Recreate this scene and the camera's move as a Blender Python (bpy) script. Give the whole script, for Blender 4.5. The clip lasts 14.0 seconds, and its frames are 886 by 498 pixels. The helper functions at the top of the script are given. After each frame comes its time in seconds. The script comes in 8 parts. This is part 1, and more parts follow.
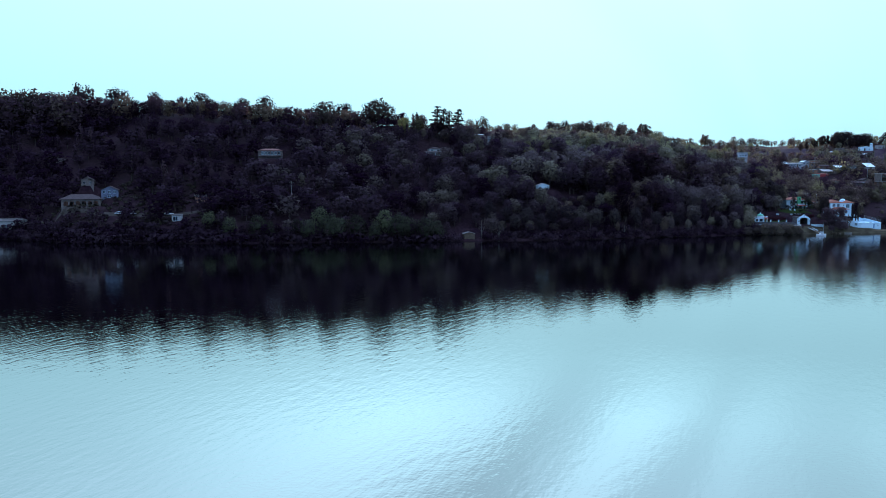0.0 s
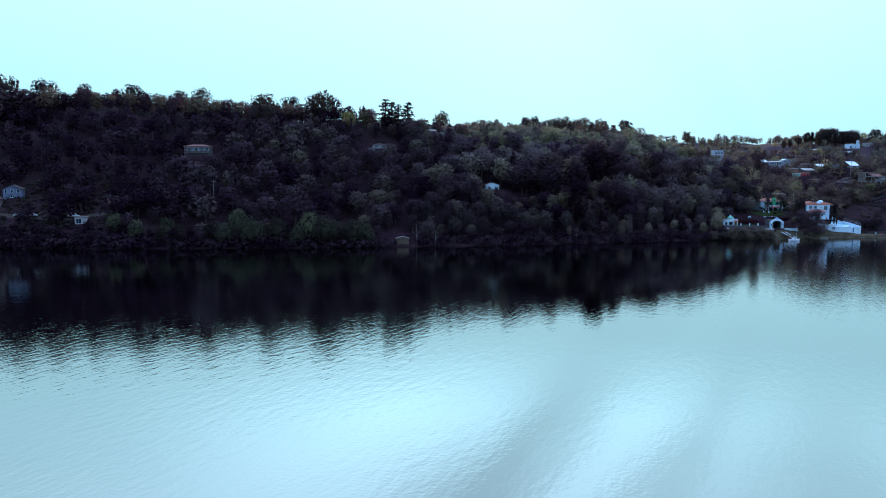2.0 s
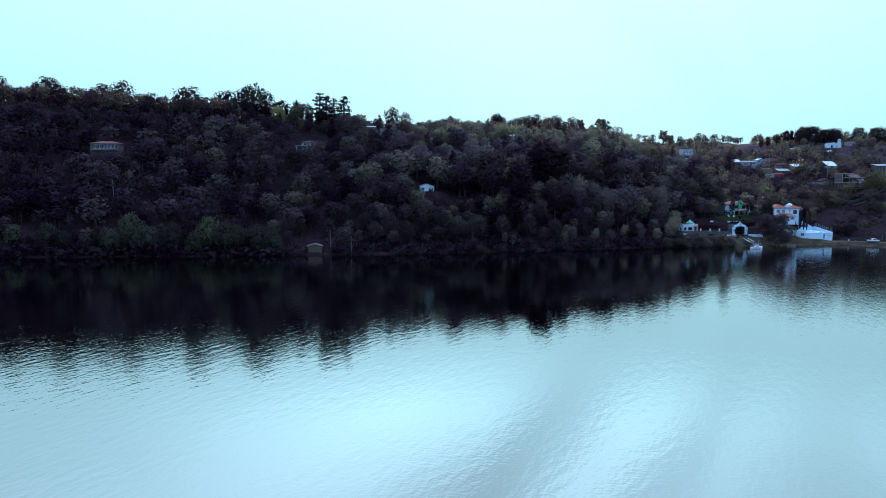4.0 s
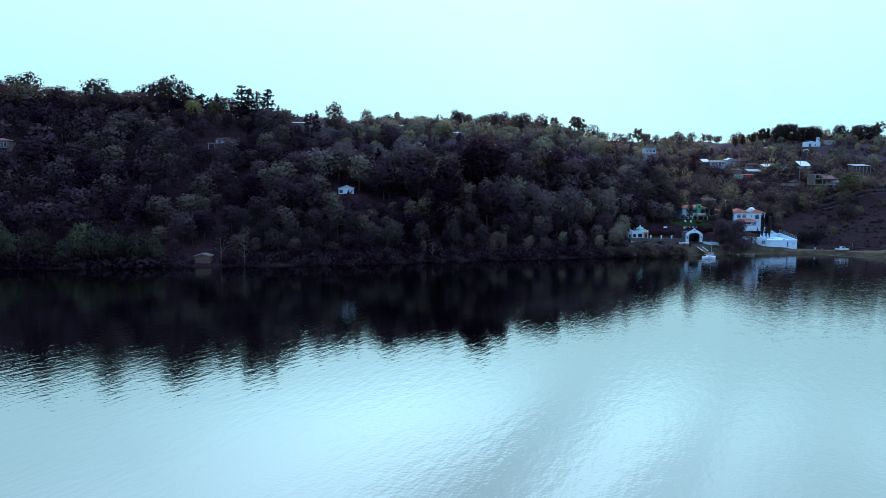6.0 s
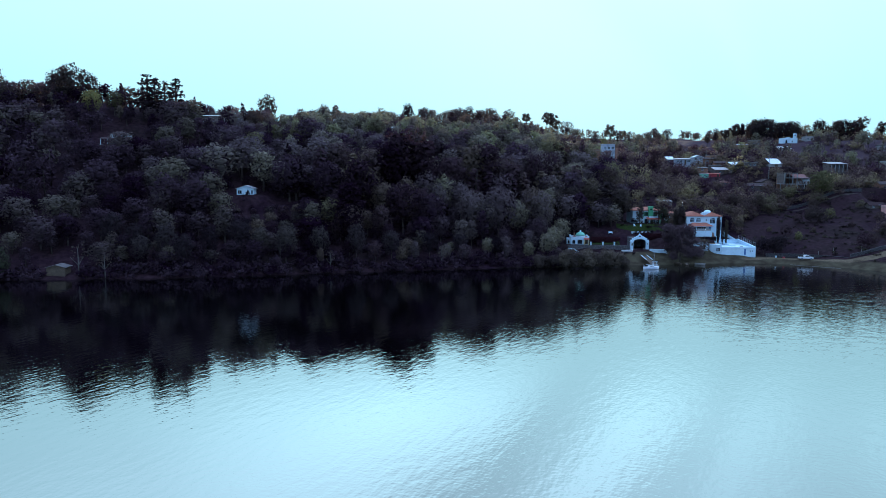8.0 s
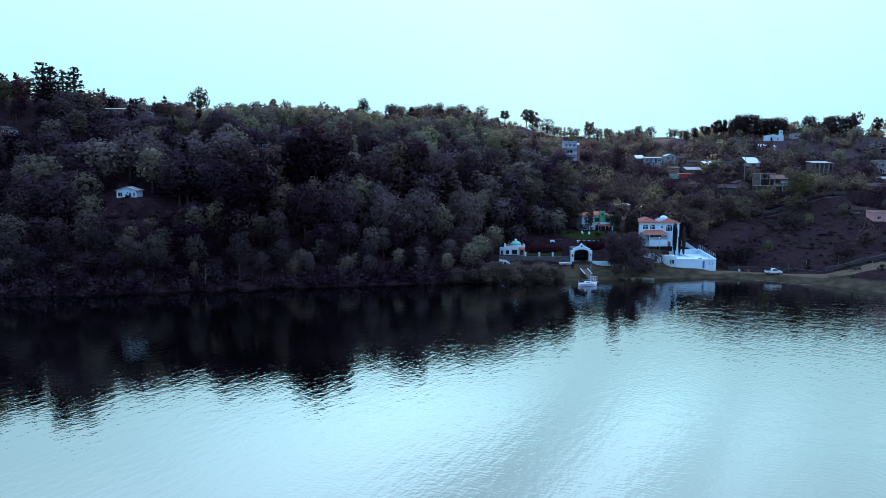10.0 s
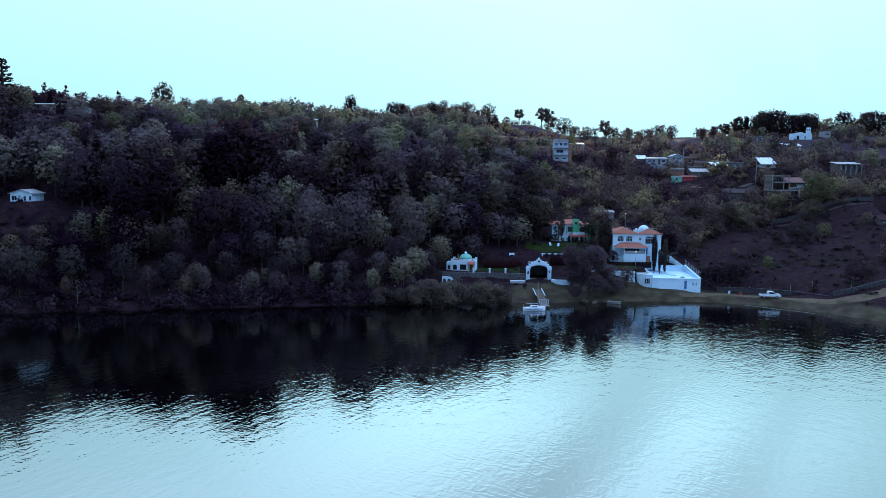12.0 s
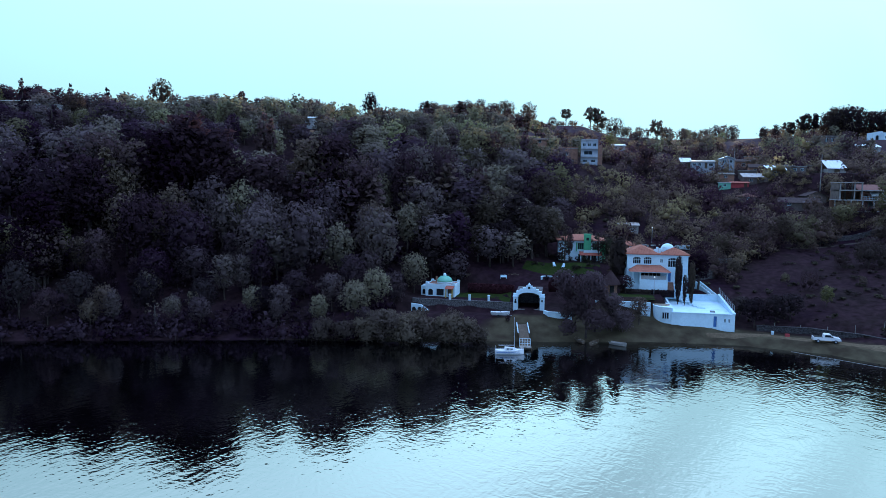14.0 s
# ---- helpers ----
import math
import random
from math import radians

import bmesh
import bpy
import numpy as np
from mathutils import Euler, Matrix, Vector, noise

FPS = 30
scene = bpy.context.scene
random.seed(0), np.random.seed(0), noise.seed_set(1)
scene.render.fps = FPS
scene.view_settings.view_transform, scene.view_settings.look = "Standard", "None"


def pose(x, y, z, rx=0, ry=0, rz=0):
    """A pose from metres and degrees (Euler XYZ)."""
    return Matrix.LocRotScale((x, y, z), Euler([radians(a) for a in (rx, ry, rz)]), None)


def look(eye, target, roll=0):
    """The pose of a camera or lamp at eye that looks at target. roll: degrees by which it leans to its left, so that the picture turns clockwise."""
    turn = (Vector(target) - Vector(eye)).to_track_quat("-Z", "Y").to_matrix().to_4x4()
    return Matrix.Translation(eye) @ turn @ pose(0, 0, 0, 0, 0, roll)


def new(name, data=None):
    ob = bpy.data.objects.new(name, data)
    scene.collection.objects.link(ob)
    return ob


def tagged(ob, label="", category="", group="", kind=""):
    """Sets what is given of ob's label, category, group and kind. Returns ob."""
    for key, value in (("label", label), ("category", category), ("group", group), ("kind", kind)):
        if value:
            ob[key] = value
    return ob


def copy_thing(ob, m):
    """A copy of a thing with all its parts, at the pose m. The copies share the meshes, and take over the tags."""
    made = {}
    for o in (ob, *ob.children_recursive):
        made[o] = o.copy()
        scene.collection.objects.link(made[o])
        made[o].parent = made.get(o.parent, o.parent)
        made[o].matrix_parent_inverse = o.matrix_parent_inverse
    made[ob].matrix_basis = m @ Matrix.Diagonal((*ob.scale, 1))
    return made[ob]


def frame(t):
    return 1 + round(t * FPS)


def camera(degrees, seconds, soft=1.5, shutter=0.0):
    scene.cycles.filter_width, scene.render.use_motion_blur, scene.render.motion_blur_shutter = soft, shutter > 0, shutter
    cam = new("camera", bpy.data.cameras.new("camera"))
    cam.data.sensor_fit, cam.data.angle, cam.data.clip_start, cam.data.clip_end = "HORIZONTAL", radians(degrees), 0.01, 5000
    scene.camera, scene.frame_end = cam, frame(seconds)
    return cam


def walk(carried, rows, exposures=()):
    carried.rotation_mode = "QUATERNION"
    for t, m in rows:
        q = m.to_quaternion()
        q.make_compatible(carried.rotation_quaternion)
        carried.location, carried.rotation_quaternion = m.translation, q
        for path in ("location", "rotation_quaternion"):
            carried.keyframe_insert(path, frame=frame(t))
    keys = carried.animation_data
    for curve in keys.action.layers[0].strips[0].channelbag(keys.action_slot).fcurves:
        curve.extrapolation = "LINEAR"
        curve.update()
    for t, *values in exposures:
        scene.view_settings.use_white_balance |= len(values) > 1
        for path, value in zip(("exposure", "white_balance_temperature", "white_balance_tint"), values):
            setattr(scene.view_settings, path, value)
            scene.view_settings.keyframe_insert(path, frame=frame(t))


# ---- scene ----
cam = camera(63.0, 14.0, soft=0.7)
METRES, EYE, TILT, LEAN, TURN = 310.0, 31.2, -6.0, 0.0, 0.0
ROWS = [
    (0.0, 0.0, 0.0, 0.0, 0.0, 0.0, -0.0),
    (0.5, 0.0219, 0.0245, 0.0028, 0.03, -0.02, -0.06),
    (1.0, 0.0452, 0.0498, 0.006, 0.05, -0.12, -0.11),
    (1.5, 0.0698, 0.0756, 0.009, 0.07, -0.19, -0.13),
    (2.0, 0.0951, 0.1015, 0.0115, 0.08, -0.16, -0.12),
    (2.5, 0.1207, 0.1278, 0.0142, 0.08, -0.14, -0.15),
    (3.0, 0.1457, 0.154, 0.0159, 0.08, -0.12, -0.17),
    (5.5, 0.2728, 0.2833, 0.0291, 0.15, -0.06, -0.26),
    (6.0, 0.2984, 0.3092, 0.0327, 0.18, -0.08, -0.26),
    (6.5, 0.3234, 0.3355, 0.0357, 0.16, -0.07, -0.26),
    (7.0, 0.3485, 0.3621, 0.0388, 0.16, -0.1, -0.26),
    (7.5, 0.3729, 0.3891, 0.041, 0.17, -0.13, -0.26),
    (8.0, 0.3976, 0.4164, 0.043, 0.21, -0.13, -0.28),
    (8.5, 0.4223, 0.4438, 0.0447, 0.22, -0.09, -0.28),
    (9.0, 0.4459, 0.4715, 0.0488, 0.2, -0.16, -0.32),
    (11.5, 0.5627, 0.6074, 0.0615, 3.51, 0.07, -0.7),
    (12.0, 0.5853, 0.6345, 0.0647, 4.49, 0.09, -0.88),
    (12.5, 0.6073, 0.6621, 0.0675, 5.25, 0.14, -1.04),
    (13.0, 0.6261, 0.6908, 0.0701, 6.35, 0.16, -1.25),
    (13.5, 0.6361, 0.7216, 0.074, 7.67, 0.28, -1.46),
    (14.0, 0.6422, 0.7521, 0.0786, 9.76, 0.26, -1.67),
]
walk(cam, [(t, pose(0, 0, EYE, TILT, LEAN, TURN) @ pose(METRES * x, METRES * y, METRES * z, 90 + pitch, roll, yaw)) for t, x, y, z, yaw, pitch, roll in ROWS])

# ---- world, sun ----
SUN_ELEVATION, SUN_AZIMUTH = 8.0, 7.0          # degrees; azimuth to the right of the y axis
world = bpy.data.worlds.new("evening_sky")
scene.world = world
world.use_nodes = True
wn, wl = world.node_tree.nodes, world.node_tree.links
wn.clear()
w_out = wn.new("ShaderNodeOutputWorld")
w_bg = wn.new("ShaderNodeBackground")
w_sky = wn.new("ShaderNodeTexSky")
w_sky.sky_type, w_sky.sun_disc = "NISHITA", False
w_sky.sun_elevation, w_sky.sun_rotation = radians(SUN_ELEVATION), radians(SUN_AZIMUTH)
w_sky.air_density, w_sky.dust_density, w_sky.ozone_density = 1.0, 2.0, 2.0
# evening overcast: brighter towards the zenith and towards the low sun, with thin streaks of cloud
SKY_FRONT, SKY_BACK, SKY_LEVEL = (0.52, 0.96, 1.15), (0.28, 0.66, 1.44), 0.94
w_dir = wn.new("ShaderNodeTexCoord")
w_sep = wn.new("ShaderNodeSeparateXYZ")
w_up = wn.new("ShaderNodeMapRange")          # 1 at the horizon to 3 at the zenith
w_up.inputs["To Min"].default_value, w_up.inputs["To Max"].default_value = 1.0, 3.0
w_dot = wn.new("ShaderNodeVectorMath")
w_dot.operation = "DOT_PRODUCT"
w_dot.inputs[1].default_value = (math.sin(radians(SUN_AZIMUTH)), math.cos(radians(SUN_AZIMUTH)), 0.0)
w_side = wn.new("ShaderNodeMapRange")        # the side of the set sun is the brighter one
w_side.inputs["From Min"].default_value, w_side.inputs["From Max"].default_value = -1.0, 1.0
w_side.inputs["To Min"].default_value, w_side.inputs["To Max"].default_value = 0.26, 1.0
w_den = wn.new("ShaderNodeMath")             # the cloud sheet lies flat, so its streaks run together towards the horizon
w_den.operation = "ADD"
w_den.inputs[1].default_value = 0.12
w_flat = wn.new("ShaderNodeVectorMath")
w_flat.operation = "DIVIDE"
w_rot, w_map = wn.new("ShaderNodeMapping"), wn.new("ShaderNodeMapping")
w_rot.inputs["Rotation"].default_value = (0.0, 0.0, radians(30))
w_map.inputs["Scale"].default_value = (1.0, 0.22, 0.0)
w_noise = wn.new("ShaderNodeTexNoise")
w_noise.inputs["Scale"].default_value, w_noise.inputs["Detail"].default_value = 2.8, 4.0
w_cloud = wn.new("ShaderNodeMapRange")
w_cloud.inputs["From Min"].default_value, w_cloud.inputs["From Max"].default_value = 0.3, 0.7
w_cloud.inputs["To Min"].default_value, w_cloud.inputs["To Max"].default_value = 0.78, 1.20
w_high = wn.new("ShaderNodeMapRange")        # thinner cloud above the horizon bank: brighter and more streaked
w_high.inputs["From Min"].default_value, w_high.inputs["From Max"].default_value = 0.222, 0.315
w_high.inputs["To Min"].default_value, w_high.inputs["To Max"].default_value = 1.0, 1.52
w_exp = wn.new("ShaderNodeMapRange")
w_exp.inputs["From Min"].default_value, w_exp.inputs["From Max"].default_value = 0.238, 0.33
w_exp.inputs["To Min"].default_value, w_exp.inputs["To Max"].default_value = 0.14, 2.0
w_pow, w_m3 = wn.new("ShaderNodeMath"), wn.new("ShaderNodeMath")
w_pow.operation, w_m3.operation = "POWER", "MULTIPLY"
w_tint = wn.new("ShaderNodeMix")
w_tint.data_type = "RGBA"
w_tint.inputs["A"].default_value = (*SKY_BACK, 1)
w_tint.inputs["B"].default_value = (*SKY_FRONT, 1)
w_turn = wn.new("ShaderNodeMapRange")
w_turn.interpolation_type = "SMOOTHSTEP"
w_turn.inputs["From Min"].default_value, w_turn.inputs["From Max"].default_value = -0.3, 0.75
w_lvl = wn.new("ShaderNodeMath")
w_lvl.operation = "MULTIPLY"
w_lvl.inputs[1].default_value = SKY_LEVEL
w_m1, w_m2 = wn.new("ShaderNodeMath"), wn.new("ShaderNodeMath")
w_m1.operation = w_m2.operation = "MULTIPLY"
w_veil = wn.new("ShaderNodeVectorMath")
w_veil.operation = "SCALE"
w_clear = wn.new("ShaderNodeVectorMath")
w_clear.operation = "MULTIPLY"
w_clear.inputs[1].default_value = (0.0012, 0.0016, 0.0018)   # what the clear sky adds behind the veil
w_add = wn.new("ShaderNodeVectorMath")
w_add.operation = "ADD"
wl.new(w_dir.outputs["Generated"], w_sep.inputs[0])
wl.new(w_sep.outputs["Z"], w_up.inputs["Value"])
wl.new(w_dir.outputs["Generated"], w_dot.inputs[0])
wl.new(w_dot.outputs["Value"], w_side.inputs["Value"])
wl.new(w_sep.outputs["Z"], w_den.inputs[0])
wl.new(w_dir.outputs["Generated"], w_flat.inputs[0])
wl.new(w_den.outputs[0], w_flat.inputs[1])
wl.new(w_flat.outputs["Vector"], w_rot.inputs["Vector"])
wl.new(w_rot.outputs["Vector"], w_map.inputs["Vector"])
wl.new(w_dot.outputs["Value"], w_turn.inputs["Value"])
wl.new(w_turn.outputs["Result"], w_tint.inputs["Factor"])
w_pale = wn.new("ShaderNodeMapRange")        # the veil turns greyer overhead
w_pale.inputs["From Min"].default_value, w_pale.inputs["From Max"].default_value = 0.24, 0.46
w_grey = wn.new("ShaderNodeMix")
w_grey.data_type = "RGBA"
w_grey.inputs["B"].default_value = (0.52, 0.82, 1.04, 1)
wl.new(w_sep.outputs["Z"], w_pale.inputs["Value"])
wl.new(w_pale.outputs["Result"], w_grey.inputs["Factor"])
wl.new(w_tint.outputs["Result"], w_grey.inputs["A"])
w_deep = wn.new("ShaderNodeMapRange")        # deeper blue towards the zenith
w_deep.inputs["From Min"].default_value, w_deep.inputs["From Max"].default_value = 0.48, 0.72
w_blue = wn.new("ShaderNodeMix")
w_blue.data_type = "RGBA"
w_blue.inputs["B"].default_value = (0.42, 0.68, 1.28, 1)
wl.new(w_sep.outputs["Z"], w_deep.inputs["Value"])
wl.new(w_deep.outputs["Result"], w_blue.inputs["Factor"])
wl.new(w_grey.outputs["Result"], w_blue.inputs["A"])
wl.new(w_blue.outputs["Result"], w_veil.inputs[0])
wl.new(w_map.outputs["Vector"], w_noise.inputs["Vector"])
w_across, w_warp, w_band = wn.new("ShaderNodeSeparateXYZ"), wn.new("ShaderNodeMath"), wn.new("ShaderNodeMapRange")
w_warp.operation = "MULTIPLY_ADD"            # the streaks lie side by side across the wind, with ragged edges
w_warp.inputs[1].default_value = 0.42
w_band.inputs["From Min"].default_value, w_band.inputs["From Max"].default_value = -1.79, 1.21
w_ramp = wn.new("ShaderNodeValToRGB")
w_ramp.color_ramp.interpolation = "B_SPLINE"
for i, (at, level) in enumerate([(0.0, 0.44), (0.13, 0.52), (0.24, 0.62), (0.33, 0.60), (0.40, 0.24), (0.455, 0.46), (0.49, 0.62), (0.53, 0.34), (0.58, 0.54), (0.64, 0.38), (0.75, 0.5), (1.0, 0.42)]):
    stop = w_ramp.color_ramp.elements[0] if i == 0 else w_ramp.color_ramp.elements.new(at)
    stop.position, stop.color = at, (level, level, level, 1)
w_glow = wn.new("ShaderNodeMapRange")        # the veil is brightest over the low sun
w_glow.inputs["From Min"].default_value, w_glow.inputs["From Max"].default_value = 0.80, 1.0
w_glow.inputs["To Min"].default_value, w_glow.inputs["To Max"].default_value = 0.94, 1.10
w_lit = wn.new("ShaderNodeMath")
w_lit.operation = "MULTIPLY"
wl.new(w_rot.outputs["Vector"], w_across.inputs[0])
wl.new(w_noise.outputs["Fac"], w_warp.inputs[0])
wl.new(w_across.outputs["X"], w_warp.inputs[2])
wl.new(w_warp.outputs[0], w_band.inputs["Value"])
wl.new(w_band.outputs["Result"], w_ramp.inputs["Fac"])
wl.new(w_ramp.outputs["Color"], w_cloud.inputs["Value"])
wl.new(w_dot.outputs["Value"], w_glow.inputs["Value"])
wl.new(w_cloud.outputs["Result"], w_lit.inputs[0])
wl.new(w_glow.outputs["Result"], w_lit.inputs[1])
wl.new(w_up.outputs["Result"], w_m1.inputs[0])
wl.new(w_side.outputs["Result"], w_m1.inputs[1])
wl.new(w_m1.outputs[0], w_m2.inputs[0])
wl.new(w_sep.outputs["Z"], w_high.inputs["Value"])
wl.new(w_sep.outputs["Z"], w_exp.inputs["Value"])
wl.new(w_lit.outputs[0], w_pow.inputs[0])
wl.new(w_exp.outputs["Result"], w_pow.inputs[1])
wl.new(w_pow.outputs[0], w_m3.inputs[0])
wl.new(w_high.outputs["Result"], w_m3.inputs[1])
wl.new(w_m3.outputs[0], w_m2.inputs[1])
wl.new(w_m2.outputs[0], w_lvl.inputs[0])
wl.new(w_lvl.outputs[0], w_veil.inputs["Scale"])
wl.new(w_sky.outputs["Color"], w_clear.inputs[0])
wl.new(w_veil.outputs["Vector"], w_add.inputs[0])
wl.new(w_clear.outputs["Vector"], w_add.inputs[1])
wl.new(w_add.outputs["Vector"], w_bg.inputs["Color"])
wl.new(w_bg.outputs["Background"], w_out.inputs["Surface"])

sun = new("sun", bpy.data.lights.new("sun", "SUN"))
sun.data.energy, sun.data.angle, sun.data.color = 4.5, radians(0.6), (1.0, 0.84, 0.56)
sa, se = radians(SUN_AZIMUTH), radians(SUN_ELEVATION)
sun.matrix_world = look((0, 0, 0), (-math.sin(sa) * math.cos(se), -math.cos(sa) * math.cos(se), -math.sin(se)))


# ---- materials ----
def material(name, colours, scale=1.0, rough=0.85, bump=0.0, metal=0.0, detail=6.0, fine=0.25, stretch=(1, 1, 1), spots=None, per_object=0.0, emit=None):
    """Noise between colours at a large and a fine scale, in metres of the world."""
    m = bpy.data.materials.new(name)
    m.use_nodes = True
    n, l = m.node_tree.nodes, m.node_tree.links
    b = n["Principled BSDF"]
    b.inputs["Roughness"].default_value, b.inputs["Metallic"].default_value = rough, metal
    b.inputs["Specular IOR Level"].default_value = 0.5 if rough < 0.5 else (0.25 if rough < 0.9 else 0.03)
    geo = n.new("ShaderNodeNewGeometry")
    mp = n.new("ShaderNodeMapping")
    mp.inputs["Scale"].default_value = stretch
    l.new(geo.outputs["Position"], mp.inputs["Vector"])
    big = n.new("ShaderNodeTexNoise")
    big.inputs["Scale"].default_value, big.inputs["Detail"].default_value = scale, detail
    l.new(mp.outputs["Vector"], big.inputs["Vector"])
    ramp = n.new("ShaderNodeValToRGB")
    els = ramp.color_ramp.elements
    while len(els) < len(colours):
        els.new(0.5)
    for i, c in enumerate(colours):
        els[i].position = 0.3 + 0.4 * i / max(1, len(colours) - 1)
        els[i].color = (*c, 1)
    l.new(big.outputs["Fac"], ramp.inputs["Fac"])
    small = n.new("ShaderNodeTexNoise")
    small.inputs["Scale"].default_value, small.inputs["Detail"].default_value = scale * 9, 3.0
    l.new(mp.outputs["Vector"], small.inputs["Vector"])
    rng = n.new("ShaderNodeMapRange")
    rng.inputs["From Min"].default_value, rng.inputs["From Max"].default_value = 0.3, 0.7
    rng.inputs["To Min"].default_value, rng.inputs["To Max"].default_value = 1 - fine, 1 + fine
    l.new(small.outputs["Fac"], rng.inputs["Value"])
    mul = n.new("ShaderNodeMix")
    mul.data_type, mul.blend_type = "RGBA", "MULTIPLY"
    mul.inputs["Factor"].default_value = 1.0
    l.new(ramp.outputs["Color"], mul.inputs["A"])
    l.new(rng.outputs["Result"], mul.inputs["B"])
    last = mul.outputs["Result"]
    if per_object:
        info = n.new("ShaderNodeObjectInfo")
        r2 = n.new("ShaderNodeMapRange")
        r2.inputs["To Min"].default_value, r2.inputs["To Max"].default_value = 1 - per_object, 1 + per_object
        l.new(info.outputs["Random"], r2.inputs["Value"])
        m2 = n.new("ShaderNodeMix")
        m2.data_type, m2.blend_type = "RGBA", "MULTIPLY"
        m2.inputs["Factor"].default_value = 1.0
        l.new(last, m2.inputs["A"])
        l.new(r2.outputs["Result"], m2.inputs["B"])
        last = m2.outputs["Result"]
    l.new(last, b.inputs["Base Color"])
    if bump:
        bp = n.new("ShaderNodeBump")
        bp.inputs["Distance"].default_value = bump
        l.new(small.outputs["Fac"], bp.inputs["Height"])
        l.new(bp.outputs["Normal"], b.inputs["Normal"])
    if emit:
        b.inputs["Emission Color"].default_value = (*emit[0], 1)
        b.inputs["Emission Strength"].default_value = emit[1]
    return m


def leaf_material(name, dark, mid, light, source):
    """Foliage with a share of light through the leaf; the tone runs tree by tree and clump by clump."""
    m = bpy.data.materials.new(name)
    m.use_nodes = True
    n, l = m.node_tree.nodes, m.node_tree.links
    n.clear()
    out = n.new("ShaderNodeOutputMaterial")
    if source == "attribute":
        a = n.new("ShaderNodeAttribute")
        a.attribute_name = "tone"
        tone = a.outputs["Fac"]
    else:
        tone = n.new("ShaderNodeObjectInfo").outputs["Random"]
    geo = n.new("ShaderNodeNewGeometry")
    add = n.new("ShaderNodeMath")
    add.operation = "MULTIPLY_ADD"
    add.inputs[1].default_value = 0.10
    l.new(geo.outputs["Random Per Island"], add.inputs[0])
    fine = n.new("ShaderNodeTexNoise")
    fine.inputs["Scale"].default_value, fine.inputs["Detail"].default_value, fine.inputs["Roughness"].default_value = 0.55, 3.0, 0.6
    l.new(geo.outputs["Position"], fine.inputs["Vector"])
    mottle = n.new("ShaderNodeMath")
    mottle.operation = "MULTIPLY_ADD"
    mottle.inputs[1].default_value, mottle.inputs[2].default_value = 0.42, -0.20
    l.new(fine.outputs["Fac"], mottle.inputs[0])
    both = n.new("ShaderNodeMath")
    relief = n.new("ShaderNodeBump")
    relief.inputs["Strength"].default_value, relief.inputs["Distance"].default_value = 0.15, 0.5
    l.new(fine.outputs["Fac"], relief.inputs["Height"])
    sub = n.new("ShaderNodeMath")
    sub.operation = "MULTIPLY_ADD"
    sub.inputs[1].default_value, sub.inputs[2].default_value = 0.9, -0.05
    l.new(tone, sub.inputs[0])
    l.new(sub.outputs[0], add.inputs[2])
    ramp = n.new("ShaderNodeValToRGB")
    els = ramp.color_ramp.elements
    els.new(0.5)
    for e, p, c in zip(els, (0.0, 0.5, 1.0), (dark, mid, light)):
        e.position, e.color = p, (*c, 1)
    l.new(add.outputs[0], both.inputs[0])
    l.new(mottle.outputs[0], both.inputs[1])
    l.new(both.outputs[0], ramp.inputs["Fac"])
    d, tr, mix = n.new("ShaderNodeBsdfDiffuse"), n.new("ShaderNodeBsdfTranslucent"), n.new("ShaderNodeMixShader")
    mix.inputs["Fac"].default_value = 0.42
    l.new(ramp.outputs["Color"], d.inputs["Color"])
    l.new(relief.outputs[0], d.inputs["Normal"])
    l.new(ramp.outputs["Color"], tr.inputs["Color"])
    l.new(d.outputs[0], mix.inputs[1])
    l.new(tr.outputs[0], mix.inputs[2])
    l.new(mix.outputs[0], out.inputs["Surface"])
    return m


